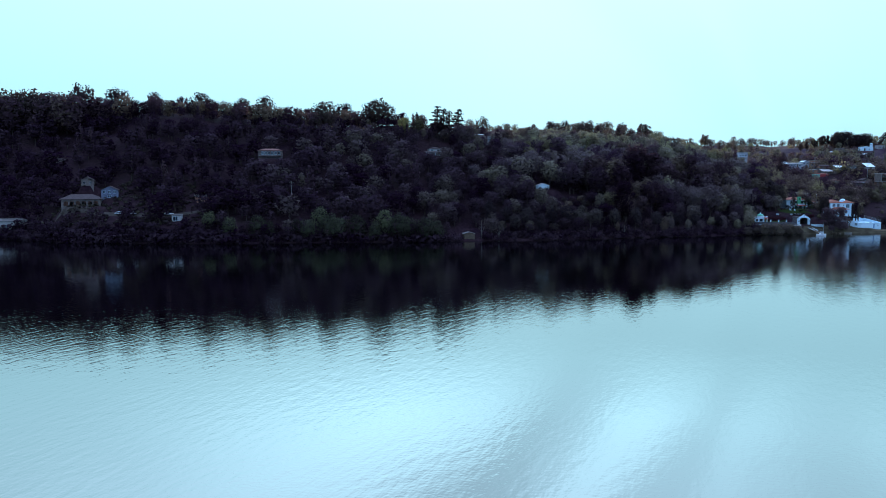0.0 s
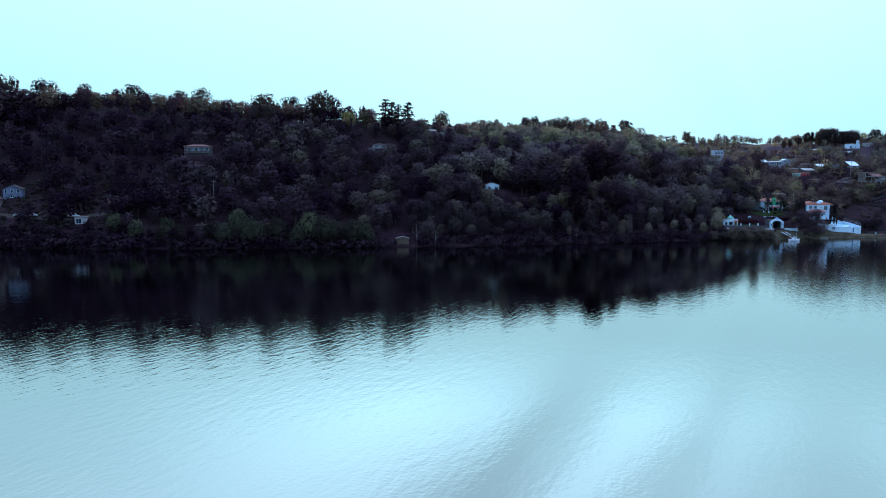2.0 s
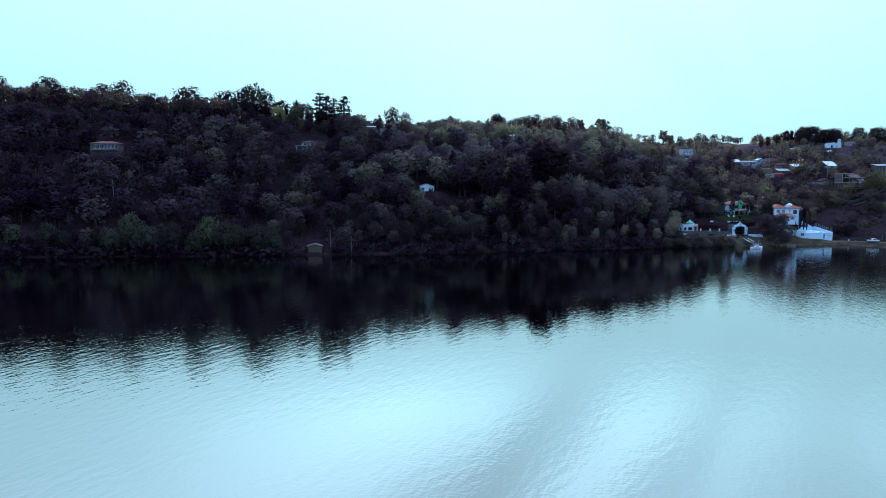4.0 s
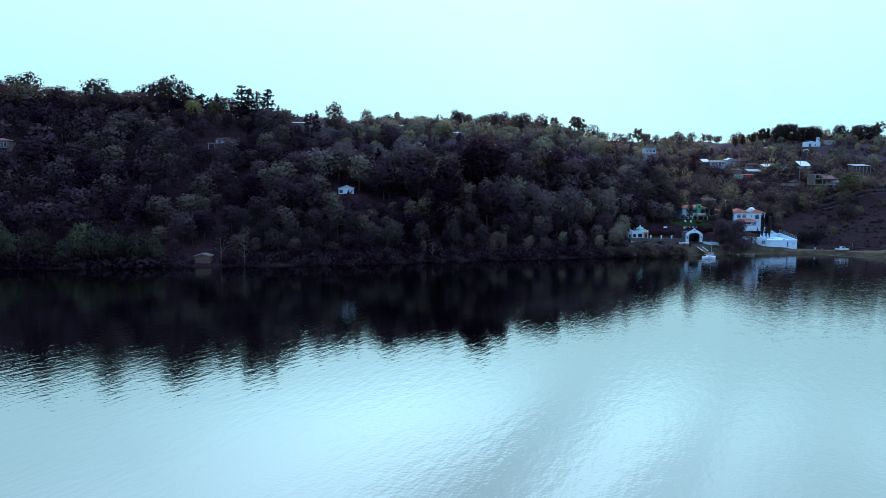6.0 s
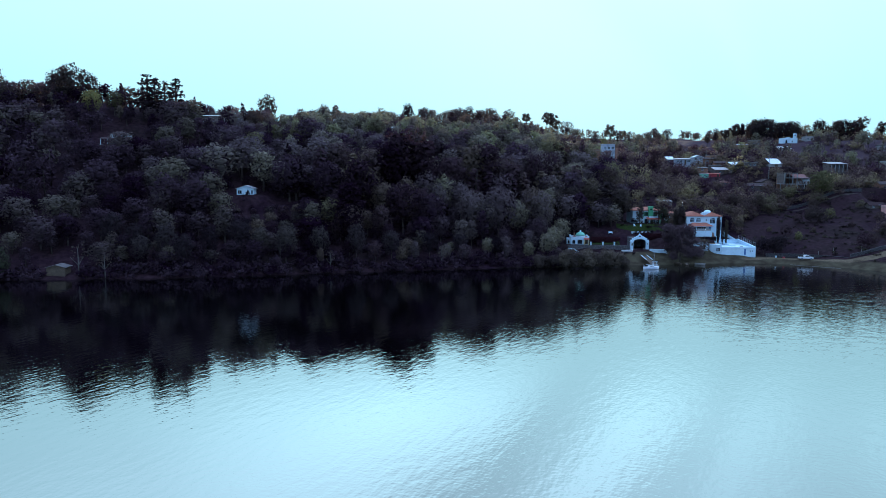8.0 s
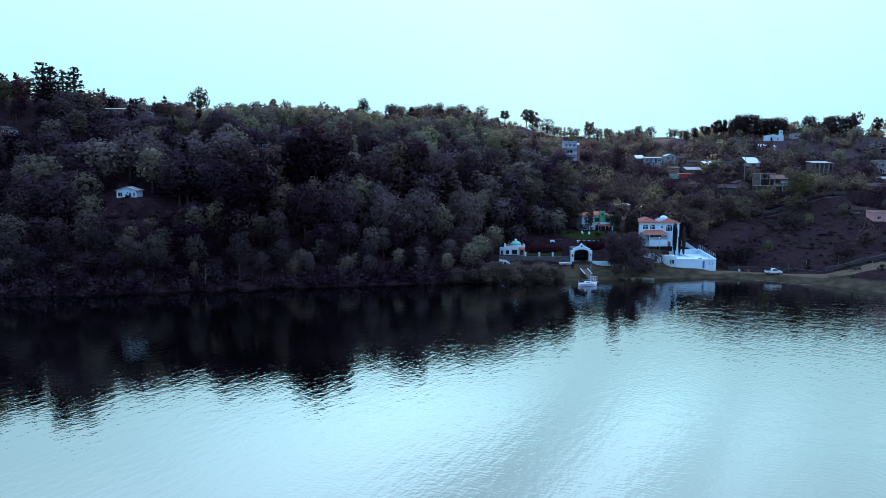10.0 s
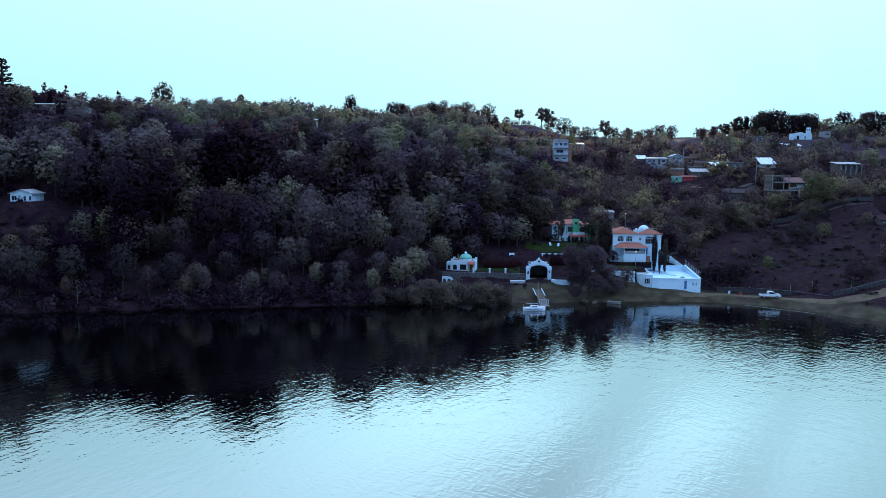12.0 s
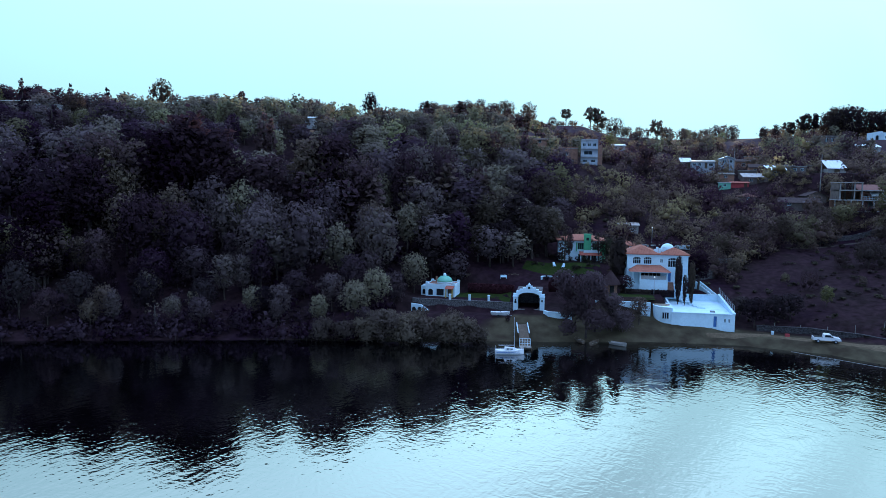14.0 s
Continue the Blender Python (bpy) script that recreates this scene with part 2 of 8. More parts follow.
def water_material():
    """Dark, clear water: a mirror that grows stronger towards grazing view, over a nearly black body."""
    m = bpy.data.materials.new("lake_water")
    m.use_nodes = True
    n, l = m.node_tree.nodes, m.node_tree.links
    n.clear()
    out = n.new("ShaderNodeOutputMaterial")
    geo = n.new("ShaderNodeNewGeometry")

    def ripples(scale, stretch, turn, detail):
        rot, mp = n.new("ShaderNodeMapping"), n.new("ShaderNodeMapping")
        rot.inputs["Rotation"].default_value = (0, 0, radians(turn))
        mp.inputs["Scale"].default_value = stretch
        l.new(geo.outputs["Position"], rot.inputs["Vector"])
        l.new(rot.outputs["Vector"], mp.inputs["Vector"])
        t = n.new("ShaderNodeTexNoise")
        t.inputs["Scale"].default_value, t.inputs["Detail"].default_value = scale, detail
        l.new(mp.outputs["Vector"], t.inputs["Vector"])
        return t.outputs["Fac"]

    fine = ripples(0.85, (0.40, 1.0, 1.0), -66, 2.5)
    swell = ripples(0.16, (0.4, 1.0, 1.0), -35, 2.0)
    wind = ripples(0.014, (1.0, 0.3, 1.0), 25, 3.0)
    rng = n.new("ShaderNodeMapRange")
    rng.inputs["From Min"].default_value, rng.inputs["From Max"].default_value = 0.35, 0.65
    rng.inputs["To Min"].default_value, rng.inputs["To Max"].default_value = 0.35, 1.0
    l.new(wind, rng.inputs["Value"])
    # sheltered, smoother water along the shore
    off = n.new("ShaderNodeVectorMath")
    off.operation = "DOT_PRODUCT"
    off.inputs[1].default_value = (0.24, -0.97, 0.0)
    l.new(geo.outputs["Position"], off.inputs[0])
    shelter = n.new("ShaderNodeMapRange")
    shelter.inputs["From Min"].default_value, shelter.inputs["From Max"].default_value = -325.0, -285.0
    shelter.inputs["To Min"].default_value, shelter.inputs["To Max"].default_value = 0.65, 1.0
    l.new(off.outputs["Value"], shelter.inputs["Value"])
    both = n.new("ShaderNodeMath")
    both.operation = "MULTIPLY"
    l.new(rng.outputs["Result"], both.inputs[0])
    l.new(shelter.outputs["Result"], both.inputs[1])
    chop = ripples(2.1, (0.7, 1.0, 1.0), 12, 1.0)
    b1, b2, b3 = (n.new("ShaderNodeBump") for _ in range(3))
    b3.inputs["Distance"].default_value = 0.014
    b1.inputs["Distance"].default_value, b2.inputs["Distance"].default_value = 0.012, 0.040
    l.new(swell, b1.inputs["Height"])
    l.new(shelter.outputs["Result"], b1.inputs["Strength"])
    l.new(fine, b2.inputs["Height"])
    l.new(both.outputs[0], b2.inputs["Strength"])
    l.new(b1.outputs["Normal"], b3.inputs["Normal"])
    l.new(chop, b3.inputs["Height"])
    l.new(both.outputs[0], b3.inputs["Strength"])
    l.new(b3.outputs["Normal"], b2.inputs["Normal"])
    # wave trains running in from the open bay in the east
    turn = n.new("ShaderNodeMapping")
    turn.inputs["Rotation"].default_value = (0, 0, radians(-52))
    train = n.new("ShaderNodeTexWave")
    train.inputs["Scale"].default_value, train.inputs["Distortion"].default_value = 0.23, 17.0
    train.inputs["Detail"].default_value, train.inputs["Detail Scale"].default_value = 3.0, 1.3
    east, sep = n.new("ShaderNodeMapRange"), n.new("ShaderNodeSeparateXYZ")
    east.inputs["From Min"].default_value, east.inputs["From Max"].default_value = 90.0, 210.0
    stir = n.new("ShaderNodeMath")
    stir.operation = "MULTIPLY"
    b4 = n.new("ShaderNodeBump")
    b4.inputs["Distance"].default_value = 0.0065
    l.new(geo.outputs["Position"], turn.inputs["Vector"])
    l.new(turn.outputs["Vector"], train.inputs["Vector"])
    l.new(geo.outputs["Position"], sep.inputs[0])
    l.new(sep.outputs["X"], east.inputs["Value"])
    l.new(east.outputs["Result"], stir.inputs[0])
    l.new(shelter.outputs["Result"], stir.inputs[1])
    l.new(stir.outputs[0], b4.inputs["Strength"])
    l.new(train.outputs["Fac"], b4.inputs["Height"])
    l.new(b4.outputs["Normal"], b1.inputs["Normal"])
    fres = n.new("ShaderNodeFresnel")
    fres.inputs["IOR"].default_value = 1.45
    gain = n.new("ShaderNodeMapRange")
    gain.inputs["To Min"].default_value, gain.inputs["To Max"].default_value = 0.22, 1.0
    l.new(b2.outputs["Normal"], fres.inputs["Normal"])
    l.new(fres.outputs[0], gain.inputs["Value"])
    body, mirror, mix = n.new("ShaderNodeBsdfDiffuse"), n.new("ShaderNodeBsdfGlossy"), n.new("ShaderNodeMixShader")
    body.inputs["Color"].default_value = (0.0004, 0.0005, 0.0007, 1)
    mirror.inputs["Color"].default_value = (1, 1, 1, 1)
    mirror.inputs["Roughness"].default_value = 0.012
    l.new(b2.outputs["Normal"], mirror.inputs["Normal"])
    l.new(gain.outputs["Result"], mix.inputs["Fac"])
    l.new(body.outputs[0], mix.inputs[1])
    l.new(mirror.outputs[0], mix.inputs[2])
    l.new(mix.outputs[0], out.inputs["Surface"])
    return m


GROUND = material("hillside_soil", [(0.014, 0.006, 0.011), (0.026, 0.013, 0.016), (0.018, 0.011, 0.011)], 0.09, 0.95, 0.15, fine=0.4)


def blend_cover(m, attribute, colours, scale):
    """Lets another ground cover take over where the mesh carries it."""
    n, l = m.node_tree.nodes, m.node_tree.links
    b = n["Principled BSDF"]
    under = b.inputs["Base Color"].links[0].from_socket
    geo, no, ramp, at, mix = (n.new("ShaderNode" + k) for k in ("NewGeometry", "TexNoise", "ValToRGB", "Attribute", "Mix"))
    no.inputs["Scale"].default_value, no.inputs["Detail"].default_value = scale, 6.0
    l.new(geo.outputs["Position"], no.inputs["Vector"])
    ramp.color_ramp.elements[0].position, ramp.color_ramp.elements[1].position = 0.35, 0.65
    ramp.color_ramp.elements[0].color, ramp.color_ramp.elements[1].color = (*colours[0], 1), (*colours[1], 1)
    l.new(no.outputs["Fac"], ramp.inputs["Fac"])
    at.attribute_name = attribute
    mix.data_type = "RGBA"
    l.new(at.outputs["Fac"], mix.inputs["Factor"])
    l.new(under, mix.inputs["A"])
    l.new(ramp.outputs["Color"], mix.inputs["B"])
    l.new(mix.outputs["Result"], b.inputs["Base Color"])


blend_cover(GROUND, "meadow", ((0.038, 0.021, 0.032), (0.062, 0.040, 0.043)), 0.12)
blend_cover(GROUND, "shore", ((0.040, 0.029, 0.019), (0.076, 0.062, 0.038)), 0.35)
GRASS = material("lawn_grass", [(0.013, 0.022, 0.006), (0.021, 0.032, 0.008), (0.030, 0.036, 0.012)], 0.5, 0.9, 0.05, fine=0.3)
GRAVEL = material("pale_gravel", [(0.20, 0.16, 0.12), (0.24, 0.20, 0.15), (0.28, 0.23, 0.18)], 0.25, 0.95, 0.05, fine=0.35)
TRACK = material("dirt_track", [(0.085, 0.062, 0.040), (0.125, 0.090, 0.058), (0.075, 0.054, 0.034)], 0.3, 0.95, 0.04)
PATH = material("trodden_path", [(0.040, 0.030, 0.026), (0.060, 0.046, 0.040), (0.035, 0.027, 0.022)], 0.4, 0.95, 0.03)
BARK = material("bark", [(0.05, 0.035, 0.032), (0.08, 0.062, 0.055)], 1.5, 0.95)
PALE_BARK = material("pale_bark", [(0.09, 0.078, 0.074), (0.14, 0.125, 0.115)], 1.5, 0.95)
WATER = water_material()
# crest and hillside woods: sunward haze is painted in as lighter leaf colours
LEAF_CREST = leaf_material("haze_pale_crest_leaves", (0.088, 0.054, 0.064), (0.210, 0.178, 0.130), (0.310, 0.295, 0.145), "attribute")
LEAF_WOODS = leaf_material("woods_leaves", (0.046, 0.021, 0.043), (0.180, 0.134, 0.134), (0.320, 0.280, 0.172), "attribute")
# darker leaves that carry the shade of the low and western woods
LEAF_WEST = leaf_material("shade_dark_woods_leaves", (0.017, 0.006, 0.016), (0.082, 0.051, 0.064), (0.170, 0.140, 0.100), "attribute")
LEAF_SHRUB = leaf_material("shrub_leaves", (0.062, 0.027, 0.046), (0.195, 0.132, 0.104), (0.345, 0.268, 0.136), "attribute")
LEAF_PINE = leaf_material("pine_needles", (0.037, 0.020, 0.030), (0.079, 0.045, 0.060), (0.126, 0.076, 0.076), "attribute")
LEAF_TREE = leaf_material("tree_leaves", (0.016, 0.006, 0.014), (0.084, 0.049, 0.058), (0.195, 0.145, 0.098), "object")
# lighter version of the tree leaves, with the glare near the sun painted in
LEAF_SLOPE = leaf_material("veil_pale_slope_leaves", (0.034, 0.015, 0.030), (0.142, 0.102, 0.104), (0.272, 0.236, 0.150), "object")
LEAF_SCRUB = leaf_material("dry_grass_tufts", (0.046, 0.032, 0.034), (0.070, 0.053, 0.046), (0.105, 0.092, 0.060), "attribute")
LEAF_GREEN = leaf_material("fresh_leaves", (0.030, 0.026, 0.020), (0.074, 0.076, 0.048), (0.130, 0.132, 0.072), "object")
LEAF_WILLOW = leaf_material("willow_leaves", (0.063, 0.045, 0.043), (0.121, 0.089, 0.074), (0.194, 0.149, 0.110), "object")
LEAF_WISP = leaf_material("thin_grey_leaves", (0.092, 0.058, 0.067), (0.135, 0.091, 0.101), (0.178, 0.126, 0.132), "object")
# far crest trees: the haze of distance is put into a paler leaf colour
LEAF_HAZE = leaf_material("haze_pale_far_leaves", (0.090, 0.060, 0.060), (0.150, 0.112, 0.095), (0.210, 0.165, 0.120), "object")
LEAF_LIME = leaf_material("yellow_green_leaves", (0.080, 0.062, 0.040), (0.155, 0.140, 0.068), (0.235, 0.215, 0.085), "object")
LEAF_DARK = leaf_material("conifer_needles", (0.026, 0.016, 0.022), (0.056, 0.039, 0.040), (0.097, 0.073, 0.052), "object")
LEAF_PINE_TREE = leaf_material("dusky_crest_needles", (0.056, 0.032, 0.040), (0.113, 0.071, 0.069), (0.173, 0.116, 0.090), "object")
LEAF_OLIVE = leaf_material("olive_crown_leaves", (0.048, 0.024, 0.034), (0.122, 0.090, 0.068), (0.205, 0.175, 0.095), "object")
LEAF_GREY = leaf_material("grey_green_leaves", (0.019, 0.012, 0.017), (0.057, 0.042, 0.044), (0.119, 0.095, 0.076), "object")
LEAF_RED = leaf_material("purple_hedge_leaves", (0.040, 0.014, 0.018), (0.064, 0.022, 0.028), (0.085, 0.036, 0.036), "object")


# ---- mesh helpers ----
class Shape:
    """Vertices and faces of one mesh, gathered from simple solids."""

    def __init__(self):
        self.v, self.f = [], []

    def put(self, v, f):
        k = len(self.v)
        self.v += [tuple(p) for p in v]
        self.f += [tuple(i + k for i in q) for q in f]
        return self

    def box(self, x0, x1, y0, y1, z0, z1):
        return self.put([(x0, y0, z0), (x1, y0, z0), (x1, y1, z0), (x0, y1, z0), (x0, y0, z1), (x1, y0, z1), (x1, y1, z1), (x0, y1, z1)],
                        [(0, 3, 2, 1), (4, 5, 6, 7), (0, 1, 5, 4), (1, 2, 6, 5), (2, 3, 7, 6), (3, 0, 4, 7)])

    def prism(self, outline, y0, y1):
        """An outline of (x, z), counter-clockwise seen from the front (-y), from y0 back to y1."""
        n = len(outline)
        v = [(x, y0, z) for x, z in outline] + [(x, y1, z) for x, z in outline]
        f = [tuple(range(n)), tuple(range(2 * n - 1, n - 1, -1))]
        f += [(i, i + n, (i + 1) % n + n, (i + 1) % n) for i in range(n)]
        return self.put(v, f)

    def slab(self, outline, z0, z1):
        """An outline of (x, y), counter-clockwise from above, from z0 up to z1."""
        n = len(outline)
        v = [(x, y, z0) for x, y in outline] + [(x, y, z1) for x, y in outline]
        f = [tuple(range(n - 1, -1, -1)), tuple(range(n, 2 * n))]
        f += [(i, (i + 1) % n, (i + 1) % n + n, i + n) for i in range(n)]
        return self.put(v, f)

    def lathe(self, rings, sides=12, x=0.0, y=0.0):
        """Rings of (radius, z) round a vertical axis."""
        v = [(x + r * math.cos(2 * math.pi * i / sides), y + r * math.sin(2 * math.pi * i / sides), z) for r, z in rings for i in range(sides)]
        f = [(j * sides + i, j * sides + (i + 1) % sides, (j + 1) * sides + (i + 1) % sides, (j + 1) * sides + i) for j in range(len(rings) - 1) for i in range(sides)]
        f += [tuple(range(sides - 1, -1, -1)), tuple(range((len(rings) - 1) * sides, len(rings) * sides))]
        return self.put(v, f)

    def tube(self, a, b, r0, r1=None, sides=6):
        a, b = Vector(a), Vector(b)
        r1 = r0 if r1 is None else r1
        q = (b - a).to_track_quat("Z", "Y")
        v = [p + q @ Vector((r * math.cos(2 * math.pi * i / sides), r * math.sin(2 * math.pi * i / sides), 0)) for p, r in ((a, r0), (b, r1)) for i in range(sides)]
        f = [(i, (i + 1) % sides, (i + 1) % sides + sides, i + sides) for i in range(sides)] + [tuple(range(sides - 1, -1, -1)), tuple(range(sides, 2 * sides))]
        return self.put(v, f)

    def wall(self, x0, x1, z0, z1, y0, y1, openings):
        """A wall in the x-z plane with square openings (x0, x1, z0, z1) right through it."""
        xs = sorted({x0, x1, *[v for o in openings for v in o[:2]]})
        zs = sorted({z0, z1, *[v for o in openings for v in o[2:4]]})
        for a, b in zip(xs, xs[1:]):
            run = None
            for c, d in zip(zs, zs[1:]):
                hole = any(o[0] < (a + b) / 2 < o[1] and o[2] < (c + d) / 2 < o[3] for o in openings)
                if not hole:
                    run = (run[0], d) if run else (c, d)
                if run and (hole or d == zs[-1]):
                    self.box(a, b, y0, y1, *run)
                    run = None
        return self


def mesh_from(name, shape, mat, smooth=False):
    me = bpy.data.meshes.new(name)
    me.from_pydata(shape.v, [], shape.f)
    for m in (mat if isinstance(mat, (list, tuple)) else [mat]):
        me.materials.append(m)
    if smooth:
        me.polygons.foreach_set("use_smooth", [True] * len(me.polygons))
    me.update()
    return me


def part(name, shape, mat, parent=None, label="", at=None, smooth=False):
    """One mesh object, under a thing or a part."""
    ob = new(name, shape if isinstance(shape, bpy.types.Mesh) else mesh_from(name, shape, mat, smooth))
    if parent:
        ob.parent = parent
    if at is not None:
        ob.matrix_basis = at
    return tagged(ob, label)


def thing(name, x, y, z, rz, label, category, group="", kind=""):
    ob = new(name)
    ob.empty_display_size = 0.5
    ob.matrix_basis = pose(x, y, z, 0, 0, rz)
    return tagged(ob, label, category, group, kind)


# ---- the lie of the land ----
SHORE_X = [-700, -320, -209, -160, -100, -54, -20, 14, 46, 86, 116, 145, 170, 186, 215, 231, 246, 258, 266, 290, 340, 700]
SHORE_Y = [420, 372, 340, 321, 320, 324, 326, 332, 336, 347, 355, 362, 366, 370, 376, 377, 373, 362, 350, 318, 285, 200]
COLS = np.array([-300, -180, -100, -40, 20, 80, 150, 200, 240, 290, 340], float)
DIST = np.array([0, 12, 40, 80, 120, 180, 280, 450], float)
RISE = np.array([
    [0, 7, 21, 46, 66, 78, 80, 78],
    [0, 8, 21, 44, 64, 74, 77, 78],
    [0, 8, 18, 39, 59, 65, 67, 75],
    [0, 6, 19, 40, 60, 59, 59, 71],
    [0, 5, 19, 38, 50, 52, 55, 71],
    [0, 5, 19, 40, 48, 54, 59, 73],
    [0, 3, 13, 30, 41, 50, 59, 73],
    [0, 3.5, 11, 22, 34, 43, 54, 71],
    [0, 2.2, 10, 20, 29, 36, 49, 63],
    [0, 2.0, 4.5, 12, 24, 36, 49, 59],
    [0, 2.0, 4.0, 9, 18, 31, 49, 56]])
# levelled ground: x, y, radius, height
PADS = [(172, 391, 7, 5.0), (181, 390, 6, 4.9), (191, 388, 5, 4.2), (200, 384, 5, 4.0), (218, 399, 9, 7.0), (208, 393, 6, 7.0), (203, 418, 8, 11.0), (225.5, 383, 5, 2.5), (212.5, 389.0, 7, 6.9),
        (238, 378, 8, 1.5), (246, 377, 6, 1.3), (54, 384, 5, 22.6), (-5, 416, 7, 41.0), (-94, 399, 7, 39.0), (-173, 352, 9, 15.2), (-164, 358, 4, 19.0), (-179, 365, 4, 25.0),
        (12, 336, 3, 1.2), (205, 504, 5, 36.5), (277, 457, 7, 23.0), (279, 482, 11, 33.8), (323, 558, 8, 48.0), (306, 433, 5, 12.5), (83, 421, 5, 37.5),
        (165, 380.5, 3, 2.6), (170, 380.6, 3.2, 2.8), (176, 380.4, 3.2, 3.0), (182, 380.2, 3.2, 3.2), (188, 378.5, 3, 3.5), (193, 377.5, 3, 3.3), (198, 376, 3, 2.2), (203, 377, 3, 2.2), (209, 379.5, 3, 2.3)]


def lattice(x, y, cell, seed):
    """Smooth value noise in 0 to 1."""
    g = np.random.default_rng(seed).random((64, 64))
    u, v = np.asarray(x) / cell + 500, np.asarray(y) / cell + 500
    i, j = np.floor(u).astype(int), np.floor(v).astype(int)
    a, b = u - i, v - j
    a, b = a * a * (3 - 2 * a), b * b * (3 - 2 * b)
    at = lambda p, q: g[p % 64, q % 64]
    return (at(i, j) * (1 - a) + at(i + 1, j) * a) * (1 - b) + (at(i, j + 1) * (1 - a) + at(i + 1, j + 1) * a) * b


def inland(x, y):
    return np.asarray(y) - np.interp(x, SHORE_X, SHORE_Y)


def height(x, y):
    x, y = np.asarray(x, float), np.asarray(y, float)
    d = inland(x, y)
    c = np.clip(np.interp(x, COLS, np.arange(len(COLS))), 0, len(COLS) - 1.001)
    i = c.astype(int)
    f = c - i
    f = f * f * (3 - 2 * f)
    r = np.clip(np.interp(d, DIST, np.arange(len(DIST))), 0, len(DIST) - 1.001)
    j = r.astype(int)
    g = r - j
    z = (RISE[i, j] * (1 - f) + RISE[i + 1, j] * f) * (1 - g) + (RISE[i, j + 1] * (1 - f) + RISE[i + 1, j + 1] * f) * g
    rough = np.clip((d - 14) / 60, 0, 1)
    z = z + rough * (7 * (lattice(x, y, 55, 1) - 0.5) + 2.5 * (lattice(x, y, 17, 2) - 0.5))
    for px, py, pr, pz in PADS:
        w = np.clip(1.7 - np.hypot(x - px, y - py) / pr, 0, 0.7) / 0.7
        w = w * w * (3 - 2 * w)
        z = z * (1 - w) + pz * w
    # sharp steps at the foot of the estate's retaining walls
    z = np.where((x > 162) & (x < 188.6) & (y < 384.8), np.minimum(z, 2.7 + 0.02 * (x - 165)), z)
    z = np.where((x > 195) & (x < 204) & (y < 379.4), np.minimum(z, 2.3), z)
    z = np.where((x > 204) & (x < 219.6) & (y < 383.4), np.minimum(z, 3.2), z)
    z = np.where((x > 219.3) & (x < 232.4) & (y > 379) & (y < 397.6), np.minimum(z, 3.8), z)
    z = np.where((x > 216) & (x < 234) & (y < 381.4), np.minimum(z, 2.3), z)
    return np.where(d < 0, np.maximum(d * 0.25, -3.0), np.minimum(z, 0.15 + 0.42 * np.maximum(d, 0) + 90 * (d > 9)))


def height_at(x, y):
    return float(height(np.array([x]), np.array([y]))[0])


def grid_mesh(name, xs, ys, mat, lift=0.0, mask=None):
    gx, gy = np.meshgrid(xs, ys, indexing="ij")
    gz = height(gx, gy) + lift
    nx, ny = len(xs), len(ys)
    idx = np.arange(nx * ny).reshape(nx, ny)
    q = np.stack([idx[:-1, :-1], idx[1:, :-1], idx[1:, 1:], idx[:-1, 1:]], -1).reshape(-1, 4)
    return fast_mesh(name, np.stack([gx, gy, gz], -1).reshape(-1, 3), q, np.zeros((0, 3), int), [mat], smooth=True)


def fast_mesh(name, verts, quads, tris, mats, quad_mat=None, tri_mat=None, tone=None, smooth=False, normals=None):
    me = bpy.data.meshes.new(name)
    me.vertices.add(len(verts))
    me.vertices.foreach_set("co", np.asarray(verts, np.float32).ravel())
    loops = np.concatenate([np.asarray(quads, np.int32).ravel(), np.asarray(tris, np.int32).ravel()])
    me.loops.add(len(loops))
    me.loops.foreach_set("vertex_index", loops)
    nq, nt = len(quads), len(tris)
    me.polygons.add(nq + nt)
    me.polygons.foreach_set("loop_start", np.concatenate([np.arange(nq) * 4, nq * 4 + np.arange(nt) * 3]).astype(np.int32))
    if quad_mat is not None:
        me.polygons.foreach_set("material_index", np.concatenate([quad_mat, tri_mat]).astype(np.int32))
    if smooth:
        me.polygons.foreach_set("use_smooth", np.ones(nq + nt, bool))
    for m in mats:
        me.materials.append(m)
    me.update(calc_edges=True)
    if tone is not None:
        a = me.attributes.new("tone", "FLOAT", "POINT")
        a.data.foreach_set("value", np.asarray(tone, np.float32))
    if normals is not None:
        me.polygons.foreach_set("use_smooth", np.ones(nq + nt, bool))
        a = me.attributes.new("custom_normal", "FLOAT_VECTOR", "POINT")
        a.data.foreach_set("vector", np.asarray(normals, np.float32).ravel())
        me.update()
    return me


def lines(parts, out):
    mid = np.concatenate([np.arange(a, b, st) for a, b, st in parts] + [[parts[-1][1]]])
    o = np.cumsum(3.0 * 1.35 ** np.arange(1, 40))
    o = o[o < out]
    return np.concatenate([(mid[0] - o)[::-1], mid, mid[-1] + o])


gxs, gys = lines([(-345, 150, 3.75), (150, 300, 1.25), (300, 430, 3.25)], 3000), lines([(285, 330, 3.0), (330, 412, 1.25), (412, 830, 4.5)], 3000)
ground = tagged(new("ground", grid_mesh("ground", gxs, gys, GROUND)), "dark brown hillside soil with patches of dry grass", "ground", kind="structure")
ggx, ggy = np.meshgrid(gxs, gys, indexing="ij")
gd = inland(ggx, ggy) + 3.0 * (lattice(ggx, ggy, 6, 21) - 0.5)
width = np.interp(ggx, [140, 175, 190, 235, 262, 300, 420], [0, 3, 11, 8.5, 12, 22, 26])
cover = np.clip((width - gd) / 2.5, 0, 1) * (ggx > 140)
ground.data.attributes.new("shore", "FLOAT", "POINT").data.foreach_set("value", cover.astype(np.float32).ravel())
